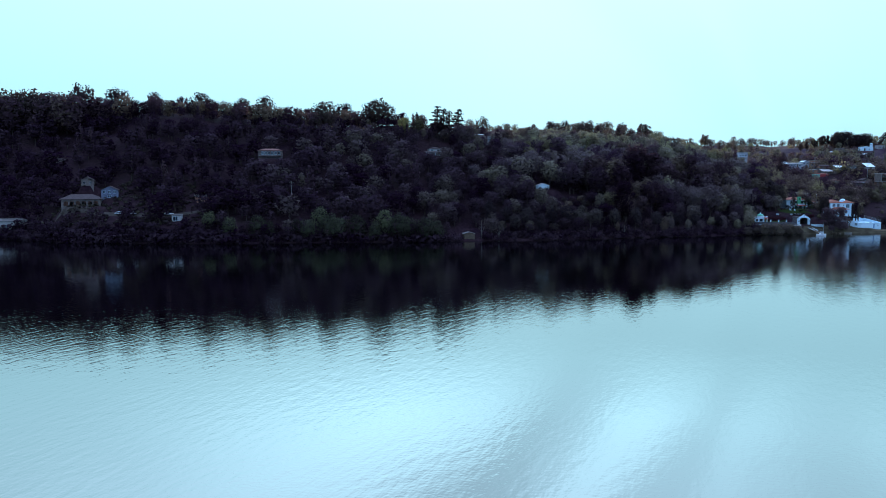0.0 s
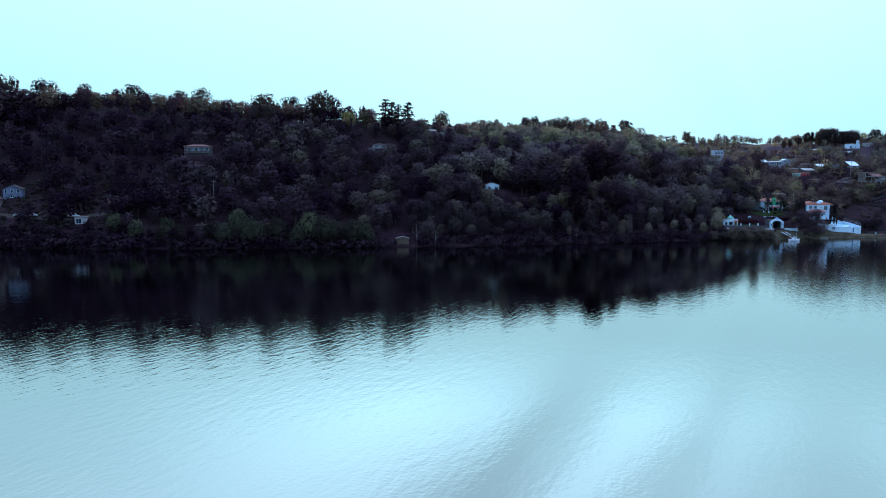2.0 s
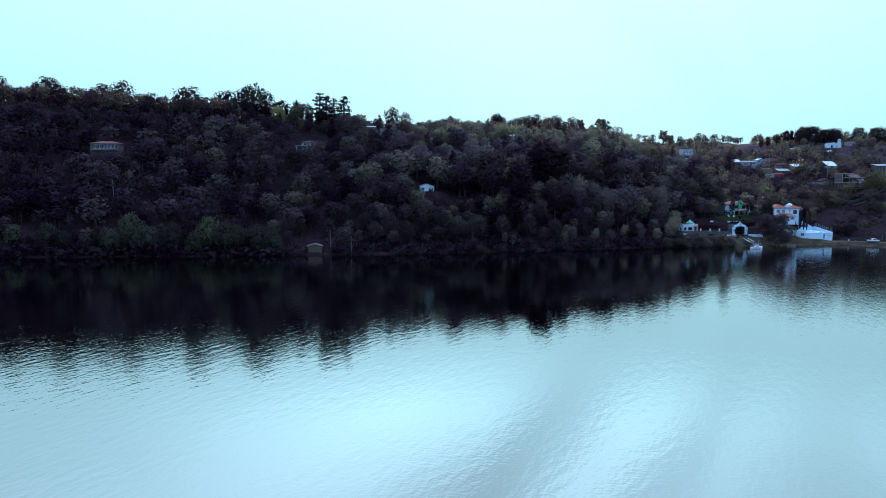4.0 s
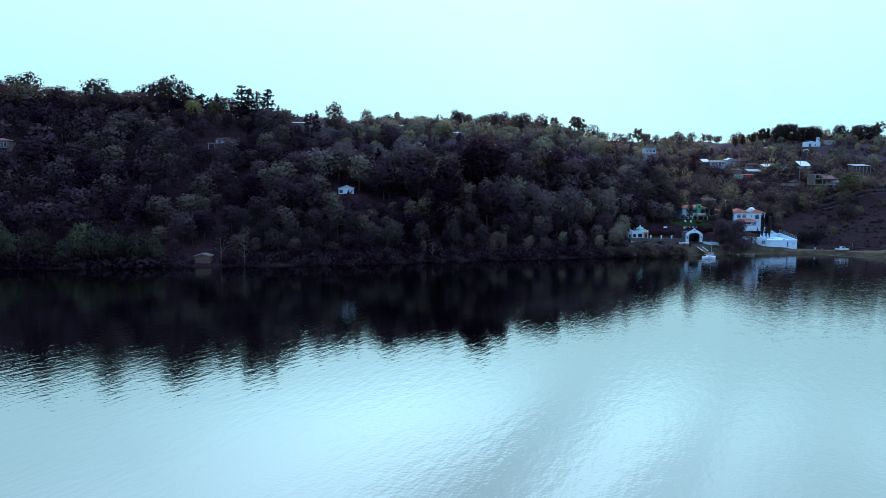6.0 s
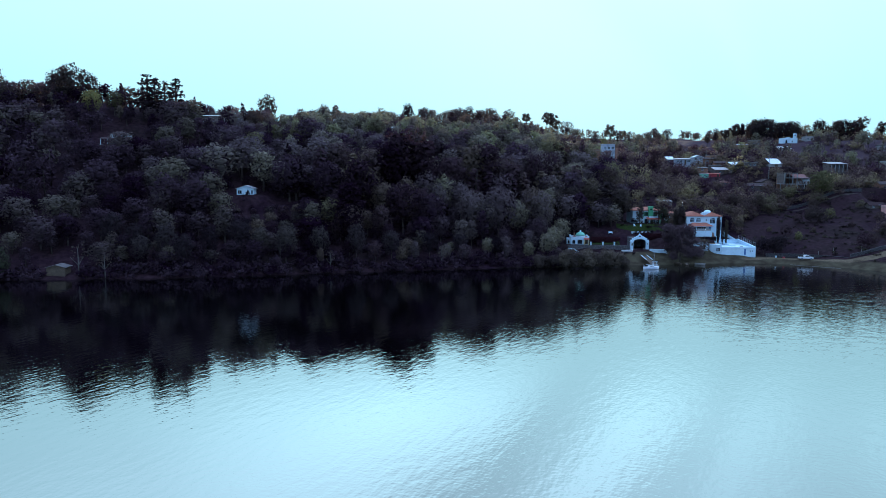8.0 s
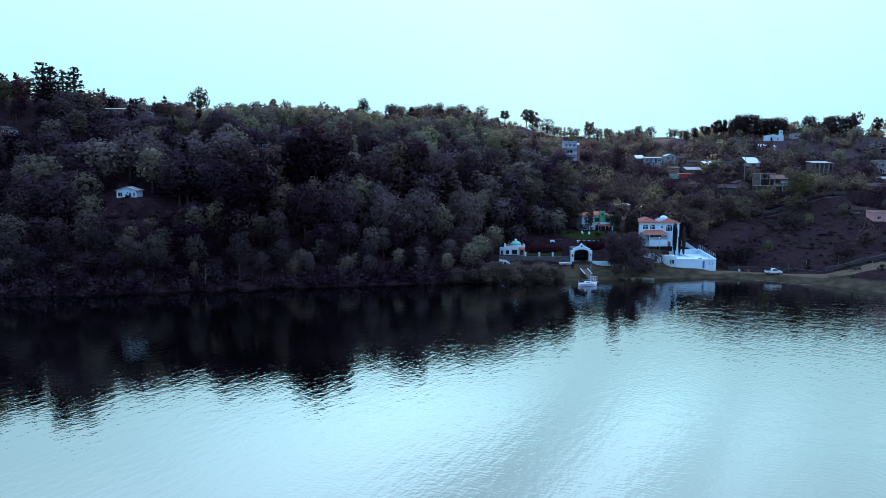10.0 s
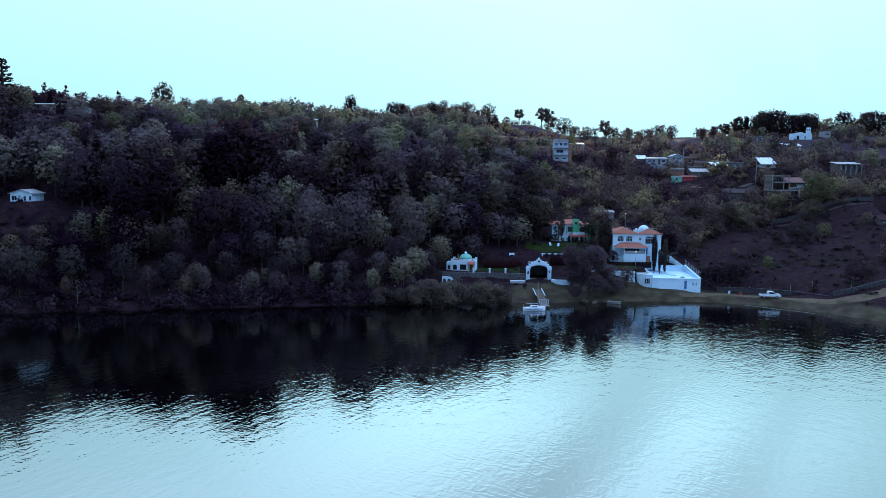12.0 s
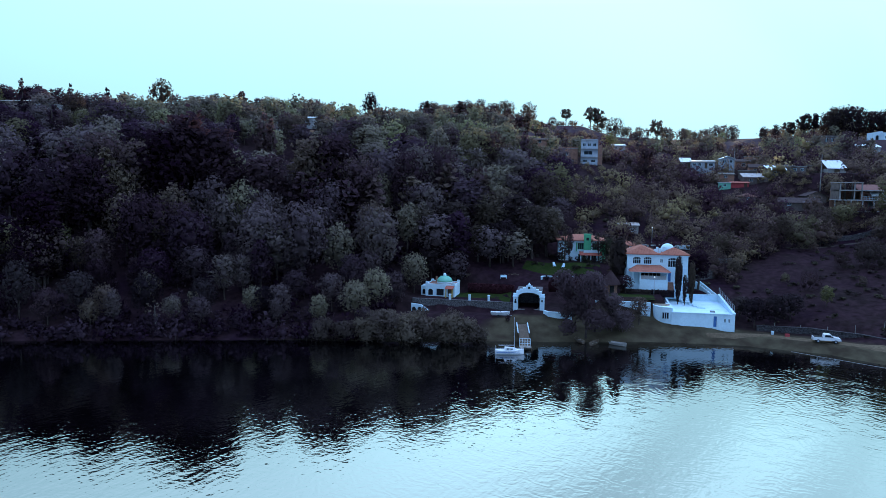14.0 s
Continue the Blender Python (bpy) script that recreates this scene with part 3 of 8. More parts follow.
meadow = np.clip((inland(ggx, ggy) - 170) / 60, 0, 1) * np.clip((ggx - 120) / 40, 0, 1)
ground.data.attributes.new("meadow", "FLOAT", "POINT").data.foreach_set("value", meadow.astype(np.float32).ravel())
wm = Shape().put([(-4000, -4000, 0), (4000, -4000, 0), (4000, 4000, 0), (-4000, 4000, 0)], [(0, 1, 2, 3)])
tagged(part("water", wm, WATER), "calm grey-blue lake with fine wind ripples", "lake", kind="structure")


# ---- trees ----
ICO_V = np.array([(0, 0, 1), *[(0.894 * math.cos(a * 1.2566), 0.894 * math.sin(a * 1.2566), 0.447) for a in range(5)],
                  *[(0.894 * math.cos(a * 1.2566 + 0.628), 0.894 * math.sin(a * 1.2566 + 0.628), -0.447) for a in range(5)], (0, 0, -1)])
ICO_F = np.array([(0, 1 + a, 1 + (a + 1) % 5) for a in range(5)] + [(1 + a, 6 + a, 1 + (a + 1) % 5) for a in range(5)]
                 + [(1 + (a + 1) % 5, 6 + a, 6 + (a + 1) % 5) for a in range(5)] + [(6 + a, 11, 6 + (a + 1) % 5) for a in range(5)])


def cards(rng, centres, outward, size, droop=0.0):
    """Small leaf clumps: one bent quad each, turned roughly outward."""
    n = len(centres)
    nrm = outward + rng.normal(0, 0.75, (n, 3))
    nrm /= np.linalg.norm(nrm, axis=1)[:, None] + 1e-9
    up = rng.normal(0, 1, (n, 3)) - np.array([0, 0, droop])
    u = np.cross(nrm, up)
    u /= np.linalg.norm(u, axis=1)[:, None] + 1e-9
    w = np.cross(nrm, u)
    a = size * rng.uniform(0.6, 1.3, (n, 1))
    b = a * rng.uniform(0.55, 0.9, (n, 1)) * (1 + droop)
    v = np.stack([centres - u * a * 0.56 - w * b * 0.34, centres + u * a * 0.36 - w * b * 0.56, centres + u * a * 0.60 + w * b * 0.30, centres - u * a * 0.32 + w * b * 0.56], 1)
    v[:, 2] += nrm * a * 0.15
    return v.reshape(-1, 3)


def limb(a, b, r0, r1, sides=5):
    s = Shape().tube(a, b, r0, r1, sides)
    return np.array([tuple(p) for p in s.v]), np.array(s.f[:sides])


def tree_template(seed, kind, leaves, leaf):
    """A tree of height 1: vertices, leaf quads, bark quads and core triangles. The width follows from the kind."""
    rng = np.random.default_rng(seed)
    V, N, LQ, BQ, CT = [], [], [], [], []
    k = 0

    def add(v, f, to, normals):
        nonlocal k
        V.append(v)
        N.append(normals)
        to.append(f + k)
        k += len(v)

    lobes = []
    heart, reach = np.array([0, 0, 0.5]), np.array([0.3, 0.3, 0.4])
    if kind in ("broad", "tall"):
        # a rounded or upright crown: one heart and many smaller heads over its outside
        r = rng.uniform(0.27, 0.34) if kind == "broad" else rng.uniform(0.15, 0.20)
        top, foot = rng.uniform(0.92, 0.99), rng.uniform(0.10, 0.22)
        heart, reach = np.array([0, 0, 0.5 * (top + foot)]), np.array([r, r, 0.5 * (top - foot)])
        lobes = [((0, 0, heart[2]), r * 0.80), ((0, 0, heart[2] + 0.18), r * 0.60), ((0, 0, heart[2] - 0.16), r * 0.72)]
        for i in range(17):
            a, u = i * 2.4 + rng.uniform(-0.45, 0.45), 0.98 - 1.75 * (i + rng.uniform(0.0, 1.0)) / 17
            w = math.sqrt(max(0.0, 1 - u * u)) * rng.uniform(0.50, 0.92)
            q = r * rng.uniform(0.22, 0.46)
            lobes.append(((r * w * math.cos(a), r * w * math.sin(a), heart[2] + u * (reach[2] - 0.75 * q)), q))
        stem = 0.5
    elif kind == "shrub":
        heart, reach = np.array([0, 0, 0.45]), np.array([0.5, 0.5, 0.5])
        lobes = [((0, 0, 0.42), 0.42)]
        for i in range(8):
            a, h = i * 2.4 + rng.uniform(-0.4, 0.4), 0.20 + 0.60 * (i + rng.uniform(0, 1)) / 8
            w = rng.uniform(0.24, 0.40) * (1.25 - h)
            lobes.append(((w * math.cos(a), w * math.sin(a), h), rng.uniform(0.16, 0.27)))
        stem = 0.3
    elif kind == "pine":
        # tiers of level boughs on a straight stem, shorter towards the top
        for i in range(12):
            h = 0.26 + 0.68 * (i + rng.uniform(-0.3, 0.3)) / 11
            span = 0.24 * (1.04 - h) ** 0.7 * rng.uniform(0.6, 1.15)
            for j in range(4):
                a, w = j * 1.571 + i * 0.9 + rng.uniform(-0.4, 0.4), span * rng.uniform(0.45, 0.95)
                lobes.append(((w * math.cos(a), w * math.sin(a), h + rng.normal(0, 0.018) - 0.12 * w), 0.024 + 0.19 * span))
        lobes.append(((0, 0, 0.955), 0.032))
        reach, stem = np.array([0.2, 0.2, 0.45]), 0.96
    elif kind == "open":
        for i in range(18):
            a, h = i * 2.4 + rng.uniform(-0.5, 0.5), 0.46 + 0.5 * (i + rng.uniform(0, 1)) / 18
            w = rng.uniform(0.05, 0.30) * (1.0 - 1.1 * abs(h - 0.68))
            lobes.append(((w * math.cos(a), w * math.sin(a), h), rng.uniform(0.06, 0.12)))
        heart, reach, stem = np.array([0, 0, 0.68]), np.array([0.3, 0.3, 0.3]), 0.85
    elif kind == "cypress":
        for i in range(9):
            h = 0.12 + 0.8 * i / 8
            lobes.append(((rng.normal(0, 0.008), rng.normal(0, 0.008), h), 0.085 * math.sin(math.pi * min(1, 0.28 + 0.72 * (1 - h))) + 0.018))
        stem = 0.5
    elif kind == "willow":
        for i in range(11):
            a, w, h = rng.uniform(0, 6.28), rng.uniform(0.0, 0.42), rng.uniform(0.16, 0.74)
            lobes.append(((w * math.cos(a), w * math.sin(a), h), rng.uniform(0.18, 0.28)))
        stem = 0.5
    elif kind == "tuft":
        lobes = [((0.2, 0, 0.3), 0.4), ((-0.2, 0.15, 0.35), 0.42), ((0, -0.25, 0.3), 0.38)]
        stem = 0.1
    elif kind == "wisp":
        for i in range(14):
            a, w, h = rng.uniform(0, 6.28), rng.uniform(0.05, 0.42), rng.uniform(0.10, 0.85)
            lobes.append(((w * math.cos(a), w * math.sin(a), h), rng.uniform(0.10, 0.20)))
        stem = 0.6
    weights = np.array([q ** 2 for _, q in lobes])
    P, Q = np.array([p for p, _ in lobes]), np.array([q for _, q in lobes])
    thin = kind in ("wisp", "open", "tuft")
    squash = np.array([1, 1, {"cypress": 1.6, "pine": 0.6}.get(kind, 0.85)])
    pick = rng.choice(len(lobes), leaves * 3, p=weights / weights.sum())
    o = rng.normal(0, 1, (leaves * 3, 3))
    o[:, 2] += 0.25
    o /= np.linalg.norm(o, axis=1)[:, None]
    centres = P[pick] + o * Q[pick][:, None] * rng.uniform(0.15 if kind in ("wisp", "open") else 0.66, 1.22, (leaves * 3, 1)) * squash
    if kind in ("broad", "tall", "shrub", "willow"):
        centres += rng.normal(0, 0.020, centres.shape)
    # the leaves are at the outside of the crown
    buried = (np.linalg.norm((centres[:, None] - P[None]) / squash, axis=2) < Q[None] * 0.70).any(1) & (not thin)
    keep = np.argsort(buried, kind="stable")[:leaves]
    rng.shuffle(keep)
    centres, o = centres[keep], o[keep]
    centres[:, 2] = np.maximum(centres[:, 2], 0.03)
    v = cards(rng, centres, o, leaf, 0.8 if kind in ("willow", "wisp") else 0.0)
    def lean(points, outward, rough):
        """Normals between those of the single head and those of the whole crown."""
        whole = (points - heart) / reach ** 2
        whole /= np.linalg.norm(whole, axis=1)[:, None] + 1e-9
        soft = 0.50 * outward + 0.70 * whole + rng.normal(0, rough, outward.shape) + np.array([0, 0, 0.08])
        return soft / (np.linalg.norm(soft, axis=1)[:, None] + 1e-9)

    add(v, np.arange(len(v)).reshape(-1, 4), LQ, np.repeat(lean(centres, o, 0.12), 4, axis=0))
    if not thin and kind != "pine":
        for p, q in lobes[:4 if kind == "shrub" else (6 if leaves < 200 else 11)]:
            a = rng.uniform(0, 6.28)
            ico = ICO_V @ np.array([[math.cos(a), math.sin(a), 0], [-math.sin(a), math.cos(a), 0], [0, 0, 1]])
            ball = ico * q * rng.uniform(0.34, 0.52, (12, 1)) * squash + np.array(p)
            add(ball, ICO_F, CT, lean(ball, ico, 0.05))

    def branch(a, b, r0, r1, sides):
        v, f = limb(a, b, r0, r1, sides)
        axis = (v - v.mean(0)) * np.array([1, 1, 0.02])
        add(v, f, BQ, axis / (np.linalg.norm(axis, axis=1)[:, None] + 1e-9))

    branch((0, 0, -0.06), (rng.normal(0, 0.02), rng.normal(0, 0.02), stem), 0.022, 0.010, 5)
    for p, q in lobes[1:5] if kind not in ("tuft", "shrub", "cypress") else []:
        branch((0, 0, max(0.1, p[2] * 0.55)), p, 0.010, 0.004, 4)
    return np.concatenate(V), np.concatenate(N), np.concatenate(LQ), np.concatenate(BQ), np.concatenate(CT) if CT else np.zeros((0, 3), int)


def woods(name, kinds, places, leaf_mat, bark_mat, leaves, leaf, label, category):
    """places: x, y, z, height, width factor, tone. One joined mesh of many trees."""
    temps = [tree_template(100 + i, kd, leaves, leaf) for i, kd in enumerate(kinds)]
    rng = np.random.default_rng(len(places))
    which = rng.integers(0, len(temps), len(places))
    VV, NN, QQ, QM, TT, TN = [], [], [], [], [], []
    base = 0
    P = np.asarray(places)
    for ti, (v, nv, lq, bq, ct) in enumerate(temps):
        sel = P[which == ti]
        if not len(sel):
            continue
        ang = rng.uniform(0, 6.28, len(sel))
        s, w = sel[:, 3], sel[:, 3] * sel[:, 4]
        ca, sa_ = np.cos(ang), np.sin(ang)
        X = (v[None, :, 0] * ca[:, None] - v[None, :, 1] * sa_[:, None]) * w[:, None] + sel[:, 0:1]
        Y = (v[None, :, 0] * sa_[:, None] + v[None, :, 1] * ca[:, None]) * w[:, None] + sel[:, 1:2]
        Z = v[None, :, 2] * s[:, None] + sel[:, 2:3]
        VV.append(np.stack([X, Y, Z], -1).reshape(-1, 3))
        NN.append(np.stack([nv[None, :, 0] * ca[:, None] - nv[None, :, 1] * sa_[:, None], nv[None, :, 0] * sa_[:, None] + nv[None, :, 1] * ca[:, None], np.repeat(nv[None, :, 2], len(sel), 0)], -1).reshape(-1, 3))
        off = base + (np.arange(len(sel)) * len(v))[:, None, None]
        QQ += [(lq[None] + off).reshape(-1, 4), (bq[None] + off).reshape(-1, 4)]
        QM += [np.zeros(len(lq) * len(sel), int), np.ones(len(bq) * len(sel), int)]
        TT.append((ct[None] + off).reshape(-1, 3))
        TN.append(np.repeat(sel[:, 5], len(v)))
        base += len(v) * len(sel)
    T = np.concatenate(TT)
    me = fast_mesh(name, np.concatenate(VV), np.concatenate(QQ), T, [leaf_mat, bark_mat], np.concatenate(QM), np.zeros(len(T), int), np.concatenate(TN), normals=np.concatenate(NN))
    return tagged(new(name, me), label, category, kind="stuff")


TREE_MESHES = {}


def tree(x, y, h, kind="broad", leaf=None, label="broad-crowned dark green tree on the slope", category="tree", group="", width=1.0, seed=0, name="tree", z=None, leaves=1050, size=0.035, bark=None, turn=None):
    """One tree: a trunk with limbs, which is the thing, and its crown."""
    leaf, bark = leaf or LEAF_TREE, bark or BARK
    key = (kind, seed, leaf.name, bark.name, leaves, size)
    if key not in TREE_MESHES:
        v, nv, lq, bq, ct = tree_template(seed + 7, kind, leaves, size)
        n_leaf = lq.max() + 1 if not len(ct) else ct.max() + 1
        crown = fast_mesh("crown", v[:n_leaf], lq, ct, [leaf], np.zeros(len(lq), int), np.zeros(len(ct), int), normals=nv[:n_leaf])
        trunk = fast_mesh("trunk", v[n_leaf:], bq - n_leaf, np.zeros((0, 3), int), [bark])
        TREE_MESHES[key] = crown, trunk
    crown, trunk = TREE_MESHES[key]
    ob = tagged(new(name), label, category, group)
    z = height_at(x, y) if z is None else z
    ob.matrix_basis = pose(x, y, z, 0, 0, (x * 37 + y * 91) % 360 if turn is None else turn) @ Matrix.Diagonal((h * width, h * width, h, 1))
    part("trunk", trunk, None, ob)
    part("crown", crown, None, ob)
    return ob


# clearings: x0, x1, y0, y1 with no wild trees
CLEAR = [(163, 236, 360, 398), (189, 210, 396, 413), (195, 212, 400, 424), (209, 232, 392, 410), (236, 420, 250, 386), (-183, -158, 339, 358), (-183, -174, 358, 368), (-14, 4, 405, 424),
         (47, 61, 372, 390), (-103, -85, 384, 404), (-156, -118, 337, 346), (-128, -118, 329, 340), (9, 17, 326, 340), (196, 214, 490, 512), (270, 284, 450, 462), (310, 332, 536, 562),
         (284, 304, 402, 426), (78, 89, 414, 424), (52, 77, 358, 384), (196, 212, 468, 490), (275, 285, 473, 482)]


# village houses: x, y of the front and width
SPOTS = [(205.8, 499.5, 6), (199, 502, 6), (220.7, 560, 4), (226.5, 561, 9), (221, 585, 7), (246, 507, 8), (241, 512, 4), (255.4, 512, 5.5), (259.5, 497, 5), (264, 503.5, 6), (271.5, 497, 5.5), (251.6, 493, 4.5), (262, 516, 8), (268.5, 520, 9), (249.2, 484, 4), (254.0, 484.4, 5.5),
         (259.4, 489, 7.5), (267, 485, 6.5), (280.4, 477, 8), (270.5, 478, 7), (266, 460, 11), (271, 463, 7), (251.4, 464, 4.5), (338.5, 562, 7), (312.0, 538, 9), (294.5, 548, 6.5), (304, 557, 5.5),
         (306, 473, 11), (340, 480, 10), (331, 462, 9), (362, 528, 5), (318, 448, 9), (20, 443, 10), (30, 447, 6.5), (101.5, 488, 10), (95, 470, 12), (69, 506, 8), (165, 516, 9), (187, 486, 9)]


def near_house(x, y):
    return any(abs(x - a) < w / 2 + (1.0 if a > 195 else 0.0) and b - (3.6 if a > 195 else 1.0) < y < b + 6.0 for a, b, w in SPOTS)


def is_clear(x, y):
    return any(a < x < b and c < y < d for a, b, c, d in CLEAR)


def scatter(x0, x1, y0, y1, step, seed):
    rng = np.random.default_rng(seed)
    out = []
    for i, gx in enumerate(np.arange(x0, x1, step)):
        for gy in np.arange(y0, y1, step * 0.92):
            out.append((gx + rng.uniform(-0.42, 0.42) * step, gy + (i % 2) * step * 0.45 + rng.uniform(-0.42, 0.42) * step))
    return np.array(out)


rng_w = np.random.default_rng(5)
wood_places, shrub_places, near_places, pine_places, thicket_places, crest_places = [], [], [], [], [], []
pts = scatter(-345, 430, 305, 830, 7.2, 11)
dd, hh = inland(pts[:, 0], pts[:, 1]), height(pts[:, 0], pts[:, 1])
dens, tonev = lattice(pts[:, 0], pts[:, 1], 26, 4), lattice(pts[:, 0], pts[:, 1], 16, 6)
for (x, y), d, z, dn, tn in zip(pts, dd, hh, dens, tonev):
    if d < 2.0 or is_clear(x, y):
        continue
    if x < -345 or (x < -205 and y > 560) or (x < -110 and rng_w.random() < 0.25) or (d > 215 and rng_w.random() < 0.78) or (x < 40 and d > 150 and rng_w.random() < 0.68):
        continue
    if (168 < x < 228 and y > 565) or (168 < x < 296 and y > 548 and rng_w.random() < 0.55):
        continue
    if y > 545 and abs(x - 281 - 0.235 * (y - 600)) < 9:      # the saddle stays open
        continue
    tone = float(np.clip(0.05 + 0.6 * tn + rng_w.normal(0, 0.26), 0, 1))
    open_slope = x > 193 + 0.12 * (y - 400) and d < 190
    if open_slope:
        if x > 236 and y < min(436, 414 + 0.62 * (x - 236)) and dn < 0.93:
            continue
        for k in range(3):
            sx, sy = x + rng_w.uniform(-2.5, 2.5), y + rng_w.uniform(-2.5, 2.5)
            low = near_house(sx, sy)
            if sx > 238 and sy < min(435, 413 + 0.62 * (sx - 236)) and dn < 0.93:
                continue
            if not is_clear(sx, sy) and not (low and any(abs(sx - a) < w / 2 and b - 0.3 < sy < b + 5.5 for a, b, w in SPOTS)):
                shrub_places.append((sx, sy, height_at(sx, sy), rng_w.choice([3.0, 4.0, 5.2, 6.6]) * rng_w.uniform(0.8, 1.2) if not low else rng_w.uniform(1.0, 2.2), rng_w.uniform(0.8, 1.2), float(np.clip(tone + rng_w.normal(0, 0.14), 0, 1))))
        continue
    if near_house(x, y):
        continue
    big = rng_w.random()
    h = rng_w.uniform(7.0, 11.0) if big < 0.72 else rng_w.uniform(11.0, 15.0)
    if d > 105:
        h *= 0.72
    if d < 14:
        h = rng_w.uniform(4.5, 8.5)
    if 84 < x < 165 and d < 60 and len(near_places) < 270:
        near_places.append((x, y, h * (1.3 if d > 22 else 1.0)))
    elif x > 40 and d > 95:
        crest_places.append((x, y, z, h, rng_w.uniform(0.95, 1.4), tone))
    elif rng_w.random() < 0.12 and d > 40:
        pine_places.append((x, y, z, h * 1.25, rng_w.uniform(0.8, 1.2), tone))
    else:
        wood_places.append((x, y, z, h * (1.25 if 40 < x < 170 and 22 < d < 75 else 1.0), rng_w.uniform(1.05, 1.6), tone))
for x in np.arange(-340, 166, 1.7):
    for k in range(2):
        px = x + rng_w.uniform(-1, 1)
        py = float(np.interp(px, SHORE_X, SHORE_Y)) + rng_w.uniform(-0.6, 5.0)
        if not is_clear(px, py):
            thicket_places.append((px, py, max(height_at(px, py), 0.3) - 0.6, rng_w.uniform(2.2, 4.8), rng_w.uniform(0.8, 1.3), rng_w.random()))
for i in range(420):
    x = rng_w.uniform(-215, -95)
    y = float(np.interp(x, SHORE_X, SHORE_Y)) + rng_w.uniform(0.3, 9.5)
    if not is_clear(x, y):
        thicket_places.append((x, y, height_at(x, y) - 0.2, rng_w.uniform(2.0, 5.5), rng_w.uniform(0.7, 1.1), rng_w.random()))
for i in range(150):
    x, y = rng_w.uniform(50, 78), rng_w.uniform(357, 382)
    thicket_places.append((x, y, height_at(x, y) - 0.3, rng_w.uniform(0.9, 2.0), rng_w.uniform(0.9, 1.3), rng_w.random()))
for i in range(900):
    x = rng_w.uniform(30, 168)
    y = float(np.interp(x, SHORE_X, SHORE_Y)) + rng_w.uniform(4, 60)
    if not is_clear(x, y):
        thicket_places.append((x, y, height_at(x, y) - 0.2, rng_w.uniform(1.6, 4.5), rng_w.uniform(0.7, 1.1), rng_w.random()))
# the west and the low slope get darker leaves: their shade is in the colour
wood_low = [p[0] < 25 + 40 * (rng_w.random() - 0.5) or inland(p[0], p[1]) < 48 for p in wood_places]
woods("hillside_woods", ["broad"] * 6 + ["tall"] * 3, [p for p, low in zip(wood_places, wood_low) if not low or p[0] > 105], LEAF_WOODS, BARK, 720, 0.040, "dense dark green mixed woods covering the hillside", "woods")
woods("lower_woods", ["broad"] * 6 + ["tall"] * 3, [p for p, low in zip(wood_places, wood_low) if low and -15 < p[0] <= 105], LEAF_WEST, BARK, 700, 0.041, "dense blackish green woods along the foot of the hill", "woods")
# tone sinks westward: the sun's glare fading out is put into the leaves
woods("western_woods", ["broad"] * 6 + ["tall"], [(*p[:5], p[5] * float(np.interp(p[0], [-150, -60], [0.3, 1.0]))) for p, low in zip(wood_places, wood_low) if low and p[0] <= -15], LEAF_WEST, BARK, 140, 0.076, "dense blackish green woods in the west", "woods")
scrub_places = []
for i in range(2600):
    x, y = rng_w.uniform(150, 400), rng_w.uniform(330, 480)
    if inland(x, y) > 12 and not (163 < x < 236 and y < 404):
        scrub_places.append((x, y, height_at(x, y) - 0.1, rng_w.uniform(0.4, 1.2), rng_w.uniform(1.0, 1.9), rng_w.random()))
for i in range(900):
    x, y = rng_w.uniform(-190, -100), rng_w.uniform(322, 372)
    if inland(x, y) > 3:
        scrub_places.append((x, y, height_at(x, y) - 0.1, rng_w.uniform(0.5, 2.0), rng_w.uniform(0.9, 1.6), rng_w.random()))
woods("dry_scrub", ["tuft"] * 4, scrub_places, LEAF_SCRUB, BARK, 16, 0.42, "low dark scrub and weeds on the open slope", "scrub")
for i in range(230):
    x, y = (rng_w.uniform(250, 296), rng_w.uniform(444, 452)) if i % 3 else (rng_w.uniform(260, 275), rng_w.uniform(465, 477))
    shrub_places.append((x, y, height_at(x, y) - 0.2, rng_w.uniform(1.6, 3.8) if i % 3 else rng_w.uniform(1.0, 2.2), rng_w.uniform(0.9, 1.2), rng_w.random()))
for i in range(60):
    x, y = rng_w.uniform(195, 214), rng_w.uniform(466, 497)
    shrub_places.append((x, y, height_at(x, y) - 0.1, rng_w.uniform(1.0, 2.4), rng_w.uniform(0.9, 1.3), rng_w.random()))
for i in range(520):
    x, y = rng_w.uniform(196, 400), rng_w.uniform(505, 640)
    if not near_house(x, y) and not is_clear(x, y) and not (168 < x < 228 and y > 565) and not (y > 575 and abs(x - 281 - 0.235 * (y - 600)) < 10):
        shrub_places.append((x, y, height_at(x, y) - 0.2, rng_w.uniform(2.4, 5.6), rng_w.uniform(0.9, 1.25), rng_w.random()))
for i in range(110):
    x, y = rng_w.uniform(172, 240), rng_w.uniform(590, 790)
    shrub_places.append((x, y, height_at(x, y) - 0.2, rng_w.uniform(2.0, 5.0), rng_w.uniform(0.9, 1.3), rng_w.random()))
woods("hillside_shrubs", ["shrub"] * 7, [p for p in shrub_places if p[1] < 470], LEAF_SHRUB, BARK, 230, 0.064, "olive brown shrubs and low fruit trees on the village slope", "shrubs")
woods("upper_shrubs", ["shrub"] * 5, [p for p in shrub_places if p[1] >= 470 and not (246 < p[0] < 260 and p[1] < 488)], LEAF_SHRUB, BARK, 84, 0.100, "olive green shrubs between the upper houses", "shrubs")
woods("crest_woods", ["broad"] * 5 + ["pine"], [p for p in crest_places if p[1] < 500], LEAF_CREST, BARK, 380, 0.051, "olive woods along the near crest, paled for haze", "woods")
